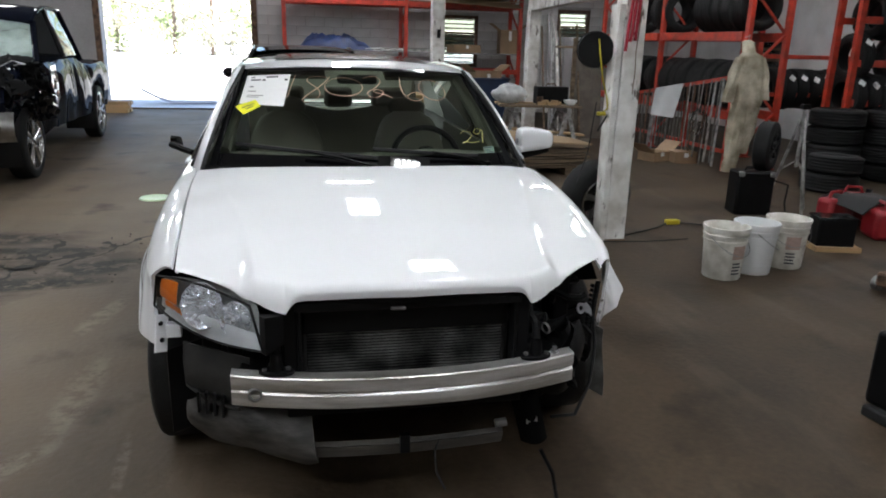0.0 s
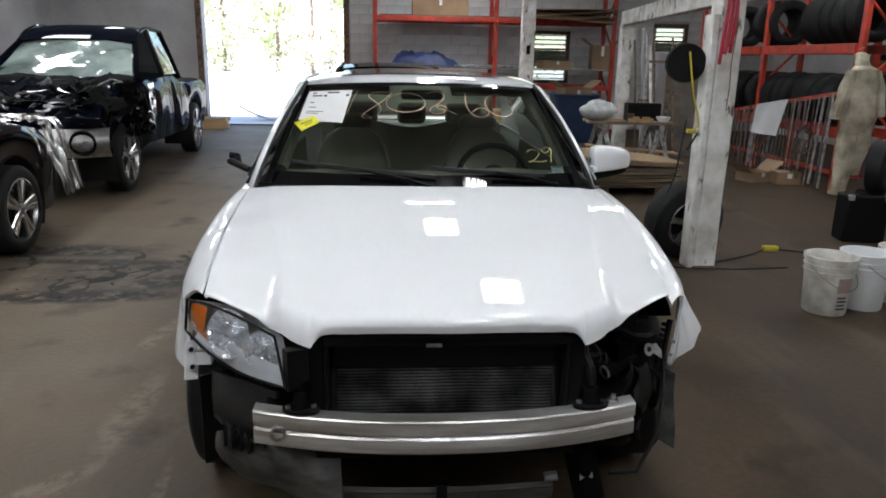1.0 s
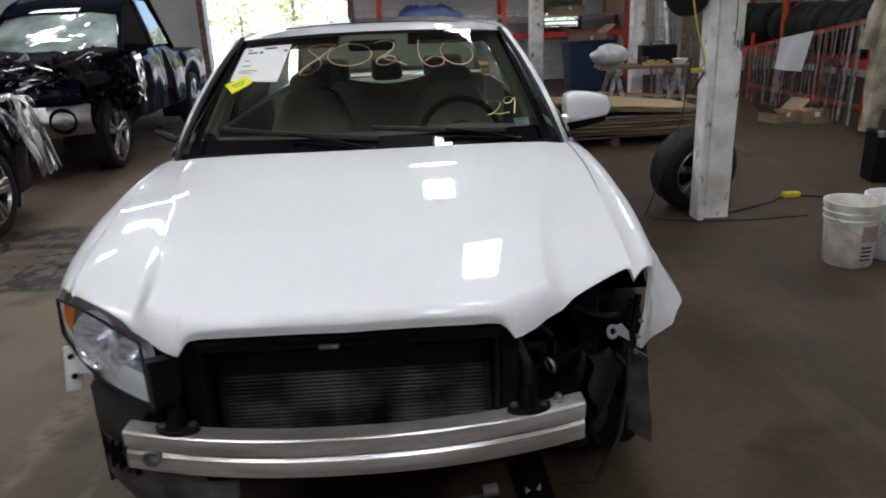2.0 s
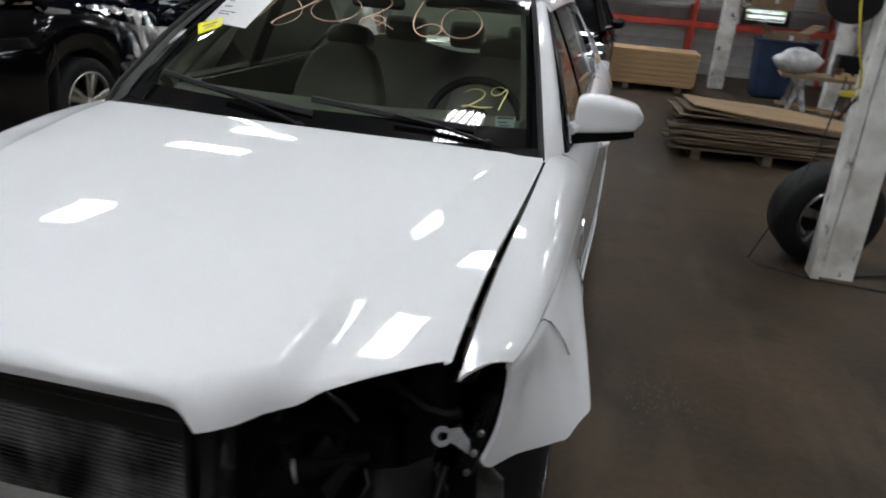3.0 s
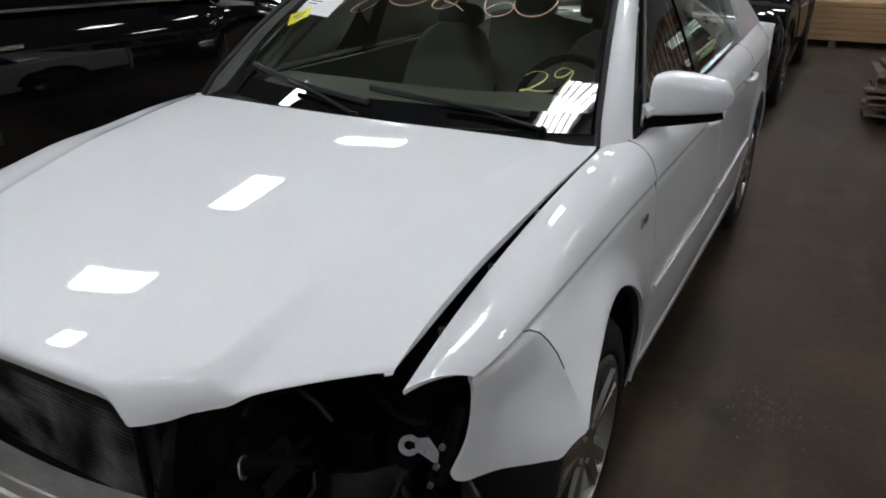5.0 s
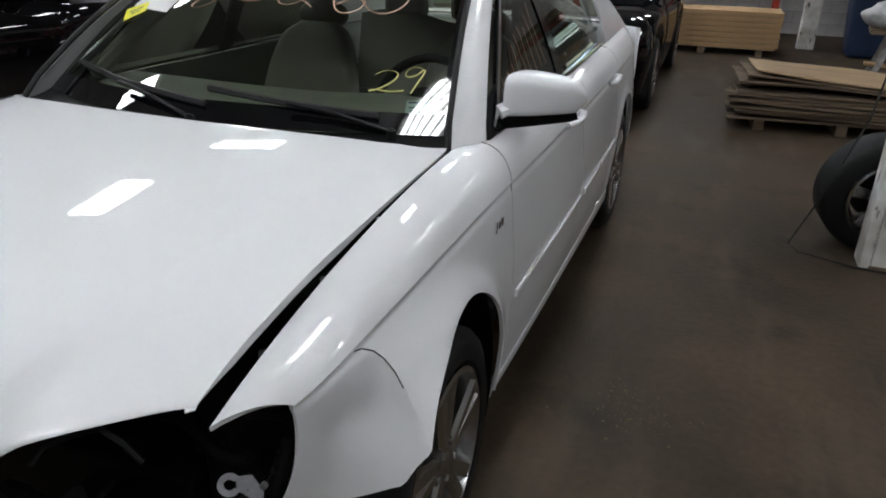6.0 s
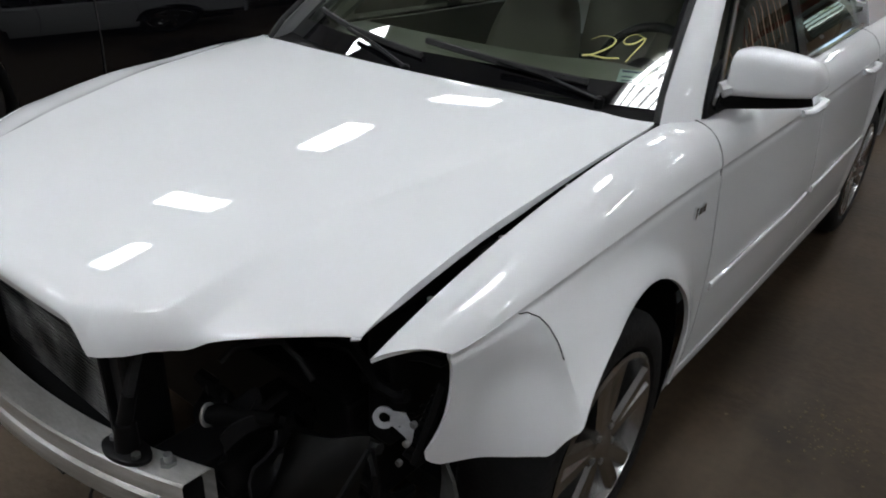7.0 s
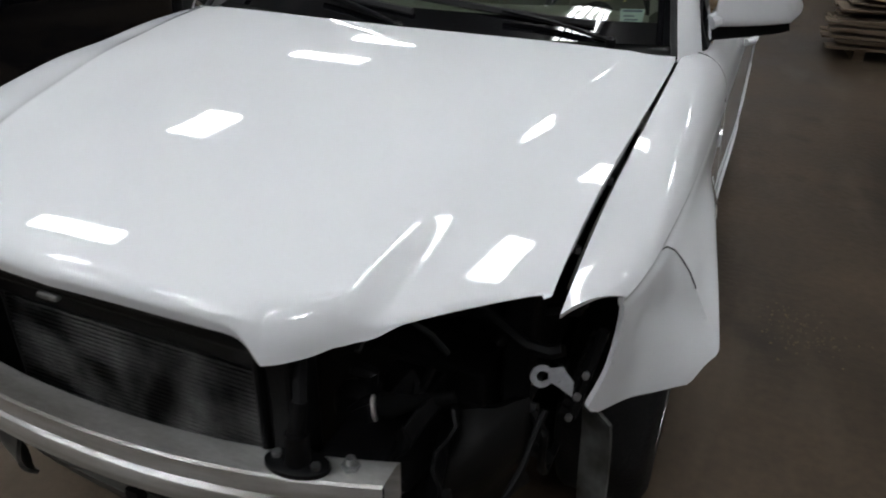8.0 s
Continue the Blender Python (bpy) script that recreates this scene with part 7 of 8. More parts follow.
rack("shelf_rack", "red steel shelf rack against the block wall", (-0.45, 12.62, 0), 0, 4.98, 0.85, 3.2, (0.96, 2.29), 2)
for z in (1.26, 2.29):
    dk = thing("shelf_deck", "worn grey boards lying on the red rack", "shelf deck", (-0.39, 12.66, z + 0.053), group="rack decks")
    for k in range(4):
        part("deck_board", boxed((2.49, 0.09 + 0.2 * k, 0.0125), (4.9, 0.17, 0.025)), OLD_WOOD if z > 2 else GREY_WALL, dk, soft=False)
tarp = thing("tarpaulin", "crumpled dark blue tarpaulin lying on the rack", "tarpaulin", (0.62, 13.0, 1.345))
def tarp_f(u, v):
    x, y = mixv(-0.80, 0.75, u), mixv(-0.32, 0.32, v)
    n = noise.noise(Vector((x * 4.2, y * 4, 1.3))) + 0.9 * abs(noise.noise(Vector((x * 9, y * 9, 4)))) + 0.4 * noise.noise(Vector((x * 21, y * 20, 7)))
    e = max(0.0, 1 - (abs(2 * u - 1)) ** 3) * max(0.0, 1 - abs(2 * v - 1) ** 3)
    return (x, y + 0.05 * n, (0.24 + 0.11 * n + 0.10 * math.exp(-((u - 0.15) / 0.15) ** 2)) * e + 0.004)
part("folds", sheet(40, 24, tarp_f), BLUE_TARP, tarp, solid=0.004)
rag = thing("pipe_bundle", "grey pipes and rails lying on the rack", "pipes", (1.9, 12.95, 1.345))
for k in range(6):
    part("pipe", rodded((-0.9, -0.2 + 0.07 * k, 0.02 + 0.012 * (k % 3)), (1.0, -0.22 + 0.08 * k, 0.02 + 0.012 * (k % 2)), 0.018, seg=8), GALV, rag)


def carton(x, y, z, w, d, h, turn=0, label="brown cardboard carton, flaps closed", open_=False, group=""):
    c = thing("carton", label, "carton", (x, y, z), turn, group)
    for a, s in (((0, 0, 0.003), (w, d, 0.006)), ((-w / 2, 0, h / 2), (0.006, d, h)), ((w / 2, 0, h / 2), (0.006, d, h)), ((0, -d / 2, h / 2), (w, 0.006, h)), ((0, d / 2, h / 2), (w, 0.006, h))):
        part("wall", boxed(a, s), CARDBOARD, c, soft=False)
    for s in (-1, 1):
        m = pose(0, 0, 0, 0, -35 * s if open_ else 2 * s)
        part("flap", boxed((s * (w / 2 + (0.10 if open_ else -w / 4)), 0, h + (0.06 if open_ else 0.006)), (0.24 if open_ else w / 2, d, 0.005), m), CARDBOARD, c, soft=False)
    part("tape", boxed((0, -d / 2 - 0.004, h * 0.75), (0.06, 0.002, h * 0.4)), PAPER, c, soft=False)
    return c


carton(0.9, 13.05, 2.372, 1.15, 0.5, 0.35, 0, "wide brown carton lying on the upper rack deck")
flat = thing("flattened_cardboard", "flattened brown cardboard sheets on the upper rack", "cardboard", (3.45, 12.85, 2.372), 4)
for k in range(4):
    part("card_sheet", sheet(10, 4, lambda u, v: (mixv(-0.85, 0.95, u) + 0.05 * k, mixv(-0.62, 0.25, v), -0.16 * (1 - v) ** 2 * (0.5 + 0.5 * math.sin(2 * u + k)) ** 2 + 0.006 + 0.035 * k + 0.05 * math.sin(u * 4 + k) * (0.4 + 0.6 * v) ** 2 + 0.05)), CARDBOARD, flat, solid=0.008)
carton(3.35, 12.9, 1.342, 0.62, 0.45, 0.16, 8, "low brown carton of parts on the rack")
carton(4.35, 12.9, 1.342, 0.42, 0.4, 0.50, -5, "upright brown carton on the rack", True)
ext = thing("fire_extinguisher", "red fire extinguisher standing on the rack", "fire extinguisher", (2.78, 12.85, 1.342))
part("cylinder", lathed([(0.0, 0.06), (0.32, 0.07), (0.38, 0.05), (0.40, 0.02), (0.44, 0.018)], 20, "z"), RED_PLASTIC, ext)
part("valve", boxed((0.0, 0, 0.45), (0.10, 0.03, 0.03)), PLASTIC, ext, soft=False)

# ---- blue bin, saw-horse table ----
bin_ = thing("waste_bin", "large dark blue plastic bin", "bin", (3.36, 11.05, 0))
def bin_f(u, v):
    a = 2 * math.pi * u
    c, s = math.cos(a), math.sin(a)
    k = mixv(0.86, 1.0, v)
    return (0.44 * k * math.copysign(abs(c) ** 0.35, c), 0.34 * k * math.copysign(abs(s) ** 0.35, s), 0.05 + 0.84 * v)
part("tub", sheet(40, 8, bin_f), BLUE_PLASTIC, bin_, solid=0.02)
part("rim", tubed([bin_f(k / 32, 1.0) for k in range(33)], 0.028, 6), BLUE_PLASTIC, bin_)
part("base", boxed((0, 0, 0.04), (0.70, 0.52, 0.08)), BLUE_PLASTIC, bin_, bevel=0.03)
carton(3.34, 11.02, 0.09, 0.55, 0.4, 0.94, 12, "tall brown cardboard sticking out of the bin", True)

horse = thing("work_table", "plank work table on two grey saw-horses", "work table", (3.40, 7.95, 0), -6)
horse.scale = (0.80, 0.85, 0.806)
for k in range(4):
    part("top_plank", boxed((0, -0.30 + 0.2 * k, 0.80), (1.55, 0.19, 0.045)), PINE if k % 2 else OLD_WOOD, horse, soft=False)
for x in (-0.5, 0.52):
    part("trestle_bar", boxed((x, 0, 0.73), (0.09, 0.9, 0.09)), GALV, horse, soft=False)
    for sx in (-1, 1):
        for sy in (-1, 1):
            leg = bmesh.new()
            bar(leg, (x, sy * 0.33, 0.74), (x + sx * 0.20, sy * 0.42, 0.0), 0.07, 0.045, (0, 1, 0))
            part("leg", leg, GALV, horse, soft=False)
part("lower_plank", boxed((0.1, 0.0, 0.30), (1.7, 0.25, 0.03), pose(0, 0, 0, 0, 4)), PINE, horse, soft=False)
bag = thing("plastic_bag", "bulging white plastic bag on the work table", "bag", (2.93, 7.92, 0.664))
def bag_f(u, v):
    a, b = 2 * math.pi * u, math.pi * v
    n = 1 + 0.16 * noise.noise(Vector((math.cos(a) * 2, math.sin(a) * 2, v * 5)))
    return (0.27 * n * math.sin(b) * math.cos(a), 0.2 * n * math.sin(b) * math.sin(a), 0.145 * (1 - math.cos(b)) * n)
part("bag_body", sheet(26, 16, bag_f), BAG, bag)
tools = thing("tool_box", "small dark tool box on the work table", "tool box", (3.62, 7.98, 0.664))
part("case", boxed((0, 0, 0.13), (0.50, 0.22, 0.26)), PLASTIC, tools, bevel=0.015)
part("handle", tubed([(-0.08, 0, 0.26), (-0.07, 0, 0.30), (0.07, 0, 0.30), (0.08, 0, 0.26)], 0.010, 6), RUST, tools)
cup = thing("can", "small rusty can on the work table", "can", (3.36, 7.72, 0.664))
part("can_body", lathed([(0.0, 0.0), (0.0, 0.05), (0.12, 0.05), (0.12, 0.045), (0.01, 0.045), (0.01, 0)], 18, "z"), RUST, cup)
bowl = thing("bowl", "shallow pale bowl standing on the work table", "bowl", (3.86, 7.74, 0.664))
part("dish", lathed([(0.0, 0.0), (0.0, 0.06), (0.05, 0.10), (0.075, 0.105), (0.07, 0.095), (0.012, 0.05), (0.012, 0.0)], 22, "z"), PAPER, bowl)
chips = thing("wood_blocks", "orange-brown wood offcuts lying on the work table", "wood offcuts", (3.50, 7.66, 0.664))
for k in range(5):
    part("block", boxed((0.07 * k - 0.14, 0.03 * math.sin(k * 2), 0.025 + 0.012 * (k % 2)), (0.10, 0.05, 0.05 + 0.024 * (k % 2)), pose(0, 0, 0, 0, 0, 0)), PINE, chips, soft=False)
uprights = thing("leaning_timber", "thin poles and laths leaning upright behind the work table", "timber", (4.06, 8.95, 0))
for k, (dx, w_, top_, m_) in enumerate(((-0.20, 0.030, 1.85, OLD_WOOD), (-0.10, 0.045, 2.05, GREY_WALL), (-0.03, 0.028, 1.95, GALV), (0.06, 0.040, 1.78, WHITEWASH), (0.13, 0.022, 2.05, OLD_WOOD), (0.46, 0.03, 1.9, OLD_WOOD))):
    w = bmesh.new()
    bar(w, (dx - 0.02, -0.20 + 0.04 * (k % 3), 0.0), (dx + 0.03 * math.sin(k), 0.35, top_), w_, 0.028)
    part("length", w, m_, uprights, soft=False)
easel = thing("wooden_frame", "plain pine upright with a cross rail by the work table", "wooden frame", (4.26, 8.72, 0))
part("upright", boxed((0, 0, 0.83), (0.06, 0.05, 1.66)), OLD_WOOD, easel, soft=False)
part("foot", boxed((0, 0.0, 0.03), (0.10, 0.5, 0.06)), OLD_WOOD, easel, soft=False)
part("rail", boxed((-0.14, -0.04, 1.52), (0.42, 0.03, 0.04)), OLD_WOOD, easel, soft=False)
panel_ = thing("hardboard_sheet", "tall grey-brown board leaning behind the work table", "board", (4.68, 8.95, 0))
part("board", boxed((0, 0.12, 0.81), (0.50, 0.03, 1.64), pose(0, 0, 0, -7)), DUN, panel_, soft=False, bevel=0.004)
cab = thing("steel_cabinet", "tall grey steel cabinet", "cabinet", (5.15, 10.6, 0))
part("carcass", boxed((0, 0, 0.85), (0.95, 0.5, 1.70)), GREY_WALL, cab, soft=False, bevel=0.01)
for s in (-1, 1):
    d = part("door", boxed((s * 0.235, -0.26, 0.87), (0.455, 0.02, 1.60)), GREY_WALL, cab, soft=False, bevel=0.004)
    part("handle", boxed((s * 0.04, -0.28, 0.95), (0.015, 0.02, 0.14)), CHROME, d, soft=False)

# ---- tyre rack along the side wall ----
rack("shelf_rack", "red steel rack stacked with tyres along the side wall", (6.00, 5.72, 0), 90, 4.5, 0.64, 3.2, (0.70, 1.715), 2, 0.115)
for lvl, z in enumerate((1.085, 2.10)):
    for k in ((2, 3, 4, 5, 6, 7, 8, 9, 10, 12, 13, 14, 15, 16) if lvl == 0 else (1, 2, 3, 4, 5, 9, 10, 14, 15)):
        tyre(5.68 + 0.02 * math.sin(k * 3), 5.78 + 0.245 * k, z + 0.012 * math.sin(k * 2.1), 0.325, 0.235, (90, 0, 5 * math.sin(k * 1.7)), "black tyre standing upright on the red rack", "tyres on the rack")
hang = thing("rod_rack", "row of dull metal strips hanging below a sloping red rail", "rod rack", (5.16, 5.58, 0))
rail_bm = bmesh.new()
bar(rail_bm, (0, 0, 1.205), (0, 2.95, 0.785), 0.04, 0.045)
part("top_rail", rail_bm, RED_STEEL, hang, soft=False)
part("low_rail", boxed((0.0, 1.45, 0.265), (0.04, 2.9, 0.05)), RED_STEEL, hang, soft=False)
for y in (0.03, 2.9):
    part("post", boxed((0.045, y, 0.5), (0.04, 0.04, 1.0)), RED_STEEL, hang, soft=False)
rr_ = random.Random(21)
y = 0.10
while y < 2.85:
    w = bmesh.new()
    top_ = 1.205 - 0.1424 * y
    bar(w, (-0.045 - 0.01 * rr_.random(), y, top_ + rr_.uniform(-0.05, 0.02)), (-0.055 - 0.03 * rr_.random(), y + rr_.uniform(-0.05, 0.05), rr_.uniform(0.02, 0.16)), rr_.choice((0.016, 0.022, 0.030, 0.046)), 0.010, (1, 0, 0))
    part("metal_strip", w, rr_.choice((GALV, DULL_STRIP, DULL_STRIP, RUST, GALV)), hang, soft=False)
    y += rr_.uniform(0.045, 0.11)
cl = thing("white_cloth", "white cloth draped over the sloping rail of metal strips", "cloth", (5.085, 7.05, 1.005))
part("drape", sheet(12, 14, lambda u, v: (-0.012 - 0.02 * v + 0.02 * math.sin(9 * u) * v, mixv(-0.46, 0.34, u) * (1 - 0.12 * v) + 0.10 * v, 0.005 - 0.142 * mixv(-0.46, 0.34, u) - v * mixv(0.50, 0.40, u))), WHITE_CLOTH, cl, solid=0.004)
wrap = thing("plastic_bag", "clear crumpled plastic bag hanging on the metal strips", "bag", (5.02, 6.0, 0.42))
part("bag_body", sheet(22, 14, lambda u, v: Vector((0.10 * math.sin(math.pi * v) * math.cos(6.283 * u), 0.13 * math.sin(math.pi * v) * math.sin(6.283 * u), 0.17 * (1 - math.cos(math.pi * v)))) * (1 + 0.25 * noise.noise(Vector((2.5 * math.cos(6.283 * u), 2.5 * math.sin(6.283 * u), 6 * v))))), FILM, wrap)
carton(4.72, 6.55, 0, 0.34, 0.30, 0.13, 20, "small open cardboard carton on the floor", True)
carton(5.05, 6.35, 0, 0.32, 0.26, 0.15, -8, "small cardboard carton on the floor")

# coverall hung on the rack end
cov = thing("coverall", "stained pale work coverall hanging from the rack", "coverall", (5.19, 5.30, 0.02))
def draped(rings, m=20, seed=0.0):
    """A slack sleeve of cloth through (x, y, z, half width, half depth) rings, with hanging folds."""
    zs = [r[2] for r in rings]
    def f(u, v):
        t, k = 2 * math.pi * u, v * (len(rings) - 1)
        i = min(int(k), len(rings) - 2)
        q = [mixv(p, r, k - i) for p, r in zip(rings[i], rings[i + 1])]
        n = 1 + 0.30 * noise.noise(Vector((math.cos(t) * 2.2, math.sin(t) * 2.2, q[2] * 2.5 + seed))) + 0.22 * noise.noise(Vector((math.cos(t) * 5, math.sin(t) * 5, q[2] * 7 + seed)))
        return Vector((q[0] + q[3] * n * math.cos(t), q[1] + q[4] * n * math.sin(t), q[2]))
    return sheet(m, 6 * (len(rings) - 1), f)


# small hood, sloping shoulders, slack sleeves hanging out, two long legs
for limb_, cloth_ in (("torso", draped([(-0.05, 0.02, 1.635, 0.03, 0.02), (-0.05, 0.02, 1.615, 0.065, 0.035), (-0.045, 0.01, 1.55, 0.075, 0.05), (-0.03, 0, 1.49, 0.085, 0.05), (-0.01, 0, 1.45, 0.15, 0.075), (0.0, 0, 1.36, 0.185, 0.085), (0.015, 0, 1.10, 0.19, 0.095), (0.02, 0, 0.88, 0.185, 0.095), (0.015, 0, 0.76, 0.17, 0.085)], 34)),
             ("leg", draped([(-0.06, 0, 0.84, 0.10, 0.085), (-0.075, 0.0, 0.5, 0.10, 0.075), (-0.10, 0.0, 0.03, 0.085, 0.06)], 28, seed=3)),
             ("leg", draped([(0.10, 0, 0.84, 0.10, 0.08), (0.095, 0.01, 0.55, 0.095, 0.07), (0.055, 0.02, 0.26, 0.075, 0.055)], 28, seed=5)),
             ("sleeve", draped([(-0.135, 0, 1.44, 0.05, 0.05), (-0.195, -0.01, 1.25, 0.065, 0.055), (-0.255, -0.02, 0.90, 0.060, 0.045)], 24, seed=7)),
             ("sleeve", draped([(0.135, 0, 1.44, 0.05, 0.05), (0.20, -0.01, 1.25, 0.06, 0.05), (0.255, -0.02, 0.93, 0.055, 0.045)], 24, seed=9))):
    part(limb_, cloth_, CLOTH, cov, solid=0.006)
part("hanger", tubed([(-0.13, 0, 1.44), (-0.03, 0, 1.50), (-0.04, 0.03, 1.64), (0.02, 0.10, 1.70), (0.16, 0.40, 1.68)], 0.006, 5), STEEL, cov)

# far rack with labelled tyres and the stacks below it
rack("shelf_rack", "red steel rack with labelled new tyres", (6.32, 6.75, 0), 0, 2.15, 0.45, 3.2, (0.93, 1.47), 1, 0.06, False)
rack("shelf_rack", "red steel tyre rack standing behind the tyre stacks", (6.62, 5.22, 0), 0, 1.85, 0.45, 3.2, (0.93, 1.42, 1.94), 1, 0.085, False)
for rx, ry, z, ks in ((6.40, 6.75, 1.00, range(1, 9)), (6.66, 5.22, 1.00, range(8)), (6.66, 5.22, 1.49, (0, 3, 4, 5, 6)), (6.66, 5.22, 2.01, (1, 2, 3))):
    for k in ks:
        px, py = rx + 0.10 + 0.20 * k, ry + 0.225
        tyre(px, py, z + 0.012 * math.sin(k * 2.3), 0.295, 0.19, (90, 0, 90 + 3 * math.sin(k * 1.9)), "new black tyre with a white label on the rack", "tyres on the far racks")
        a = radians(34 + 5 * math.sin(k * 2.7 + z))
        lb = thing("tyre_label", "white paper label stuck on a new tyre", "label", (px, py - 0.298 * math.cos(a), z + 0.298 * math.sin(a)), 0, "tyre labels")
        part("label_sheet", boxed((0, 0, 0), (0.085, 0.003, 0.085), pose(0, 0, 0, -math.degrees(a), 0, 0) @ pose(0, 0, 0, 0, 40 + 8 * math.sin(k))), PAPER, lb, soft=False)
for i, (sx, sy, n) in enumerate(((6.35, 5.05, 4), (7.02, 4.92, 4), (7.65, 4.60, 4), (6.9, 4.15, 3), (7.6, 3.85, 4), (8.2, 4.4, 4))):
    for k in range(n):
        tyre(sx + 0.02 * math.sin(k * 4 + i), sy + 0.02 * math.cos(k * 3 + i), 0.11 + 0.218 * k, 0.325, 0.215, (0, 0, 20 * k), "black tyre in a flat stack", "stacked tyres")
tyre(5.75, 4.30, 0.105, 0.31, 0.21, (0, 0, 10), "black tyre lying flat on the floor", "loose tyres")
tyre(5.78, 4.28, 0.315, 0.29, 0.21, (0, 3, 40), "black tyre lying on another tyre", "loose tyres")

# tool case, spare wheel, stands
case = thing("tool_case", "black equipment case standing upright", "equipment case", (4.03, 3.30, 0), -10)
part("shell", boxed((0, 0, 0.21), (0.36, 0.24, 0.42)), PLASTIC, case, bevel=0.02)
for s in (-1, 1):
    part("corner", boxed((s * 0.15, -0.11, 0.40), (0.05, 0.05, 0.05)), STEEL, case, bevel=0.01)
part("handle", tubed([(-0.07, 0, 0.42), (-0.06, 0, 0.45), (0.06, 0, 0.45), (0.07, 0, 0.42)], 0.012, 6), RUBBER, case)
part("lead", tubed([(0.17, -0.05, 0.34), (0.32, -0.1, 0.30), (0.30, -0.12, 0.12), (0.36, -0.05, 0.02)], 0.010, 6), RUBBER, case)
sp = thing("wheel", "small dark wheel standing on the equipment case", "wheel", (4.22, 3.42, 0.56), 0)
wheel(sp, (0, 0, 0.235), 1, 0.235, 0.16, 0.13, 5, False, PLASTIC, 0.2, name="road_wheel")
sp.matrix_world = pose(4.15, 3.31, 0.42, 0, 0, -50)
tri_ = thing("tripod_stand", "grey metal folding tripod stand", "tripod", (4.50, 3.30, 0))
part("column", rodded((0, 0, 0.45), (0, 0, 1.02), 0.018), GALV, tri_)
for a in (20, 140, 260):
    part("leg", rodded((0.02 * math.cos(radians(a)), 0.02 * math.sin(radians(a)), 0.92), (0.24 * math.cos(radians(a)), 0.24 * math.sin(radians(a)), 0.0), 0.014), GALV, tri_)
    part("stay", rodded((0.0, 0.0, 0.52), (0.15 * math.cos(radians(a)), 0.15 * math.sin(radians(a)), 0.40), 0.007), GALV, tri_)
part("head", boxed((0, 0, 1.03), (0.09, 0.05, 0.05)), PLASTIC, tri_, bevel=0.01)


# fuel cans, mat, battery
def fuel_can(x, y, turn):
    c = thing("fuel_can", "red plastic fuel can with a black cap", "fuel can", (x, y, 0), turn, "fuel cans")
    part("body", boxed((0, 0, 0.13), (0.32, 0.18, 0.26)), RED_PLASTIC, c, bevel=0.04)
    part("handle", tubed([(-0.10, 0, 0.25), (-0.08, 0, 0.315), (0.04, 0, 0.315), (0.06, 0, 0.25)], 0.016, 8), RED_PLASTIC, c)
    part("cap", rodded((0.115, 0, 0.25), (0.115, 0, 0.30), 0.028), PLASTIC, c)


fuel_can(4.55, 2.75, 12)
fuel_can(4.92, 2.95, -20)
fuel_can(4.62, 2.30, 70)
mat_ = thing("floor_mat", "black rubber mat draped over the fuel cans", "mat", (4.78, 2.62, 0.0))
part("sheet", sheet(16, 12, lambda u, v: (mixv(-0.32, 0.40, u), mixv(-0.30, 0.26, v), 0.30 + 0.03 * math.sin(5 * u + 2 * v) - 0.10 * abs(2 * u - 1) ** 3)), RUBBER, mat_, solid=0.012)
bat = thing("battery_box", "black battery box standing on a piece of wood", "battery", (3.92, 2.02, 0), -14)
part("wood", boxed((0.02, 0, 0.02), (0.36, 0.24, 0.04)), PINE, bat, soft=False)
part("box", boxed((0, 0, 0.15), (0.30, 0.19, 0.22)), PLASTIC, bat, bevel=0.012)
part("lid", boxed((0, 0, 0.268), (0.31, 0.20, 0.016)), GLOSS_BLACK, bat, bevel=0.005)
pan = thing("foam_board", "white foam board leaning on the tyre stacks", "board", (6.15, 3.55, 0), 20)
part("board", boxed((0, 0, 0.42), (0.45, 0.03, 0.84), pose(0, 0, 0, -8)), CLEAN_BUCKET, pan, soft=False)
dolly = thing("floor_jack", "low dark floor jack with steel wheels", "floor jack", (3.75, 0.98, 0), 15)
part("frame", boxed((0, 0, 0.09), (0.55, 0.24, 0.10)), RUST, dolly, bevel=0.02)
for sx in (-0.22, 0.22):
    for sy in (-0.13, 0.13):
        part("caster", rodded((sx, sy - 0.02, 0.05), (sx, sy + 0.02, 0.05), 0.05), STEEL, dolly)
part("saddle", rodded((0.15, 0, 0.14), (0.15, 0, 0.18), 0.06), STEEL, dolly)
unit = thing("charger_unit", "black wheeled charger unit with coiled leads", "charger", (2.315, -0.58, 0), 10)
part("case", boxed((0, 0, 0.22), (0.34, 0.40, 0.34)), PLASTIC, unit, bevel=0.02)
part("foot", boxed((-0.06, 0, 0.025), (0.28, 0.36, 0.05)), RUBBER, unit, bevel=0.01)
for k in range(3):
    part("lead", tubed([(-0.15 - 0.02 * k, -0.15, 0.06), (-0.26 - 0.03 * k, -0.2, 0.05), (-0.32 - 0.02 * k, -0.30, 0.012), (-0.22, -0.42 - 0.03 * k, 0.012), (-0.02, -0.45 - 0.04 * k, 0.012), (0.2, -0.38, 0.012)], 0.010, 6), RUBBER, unit)

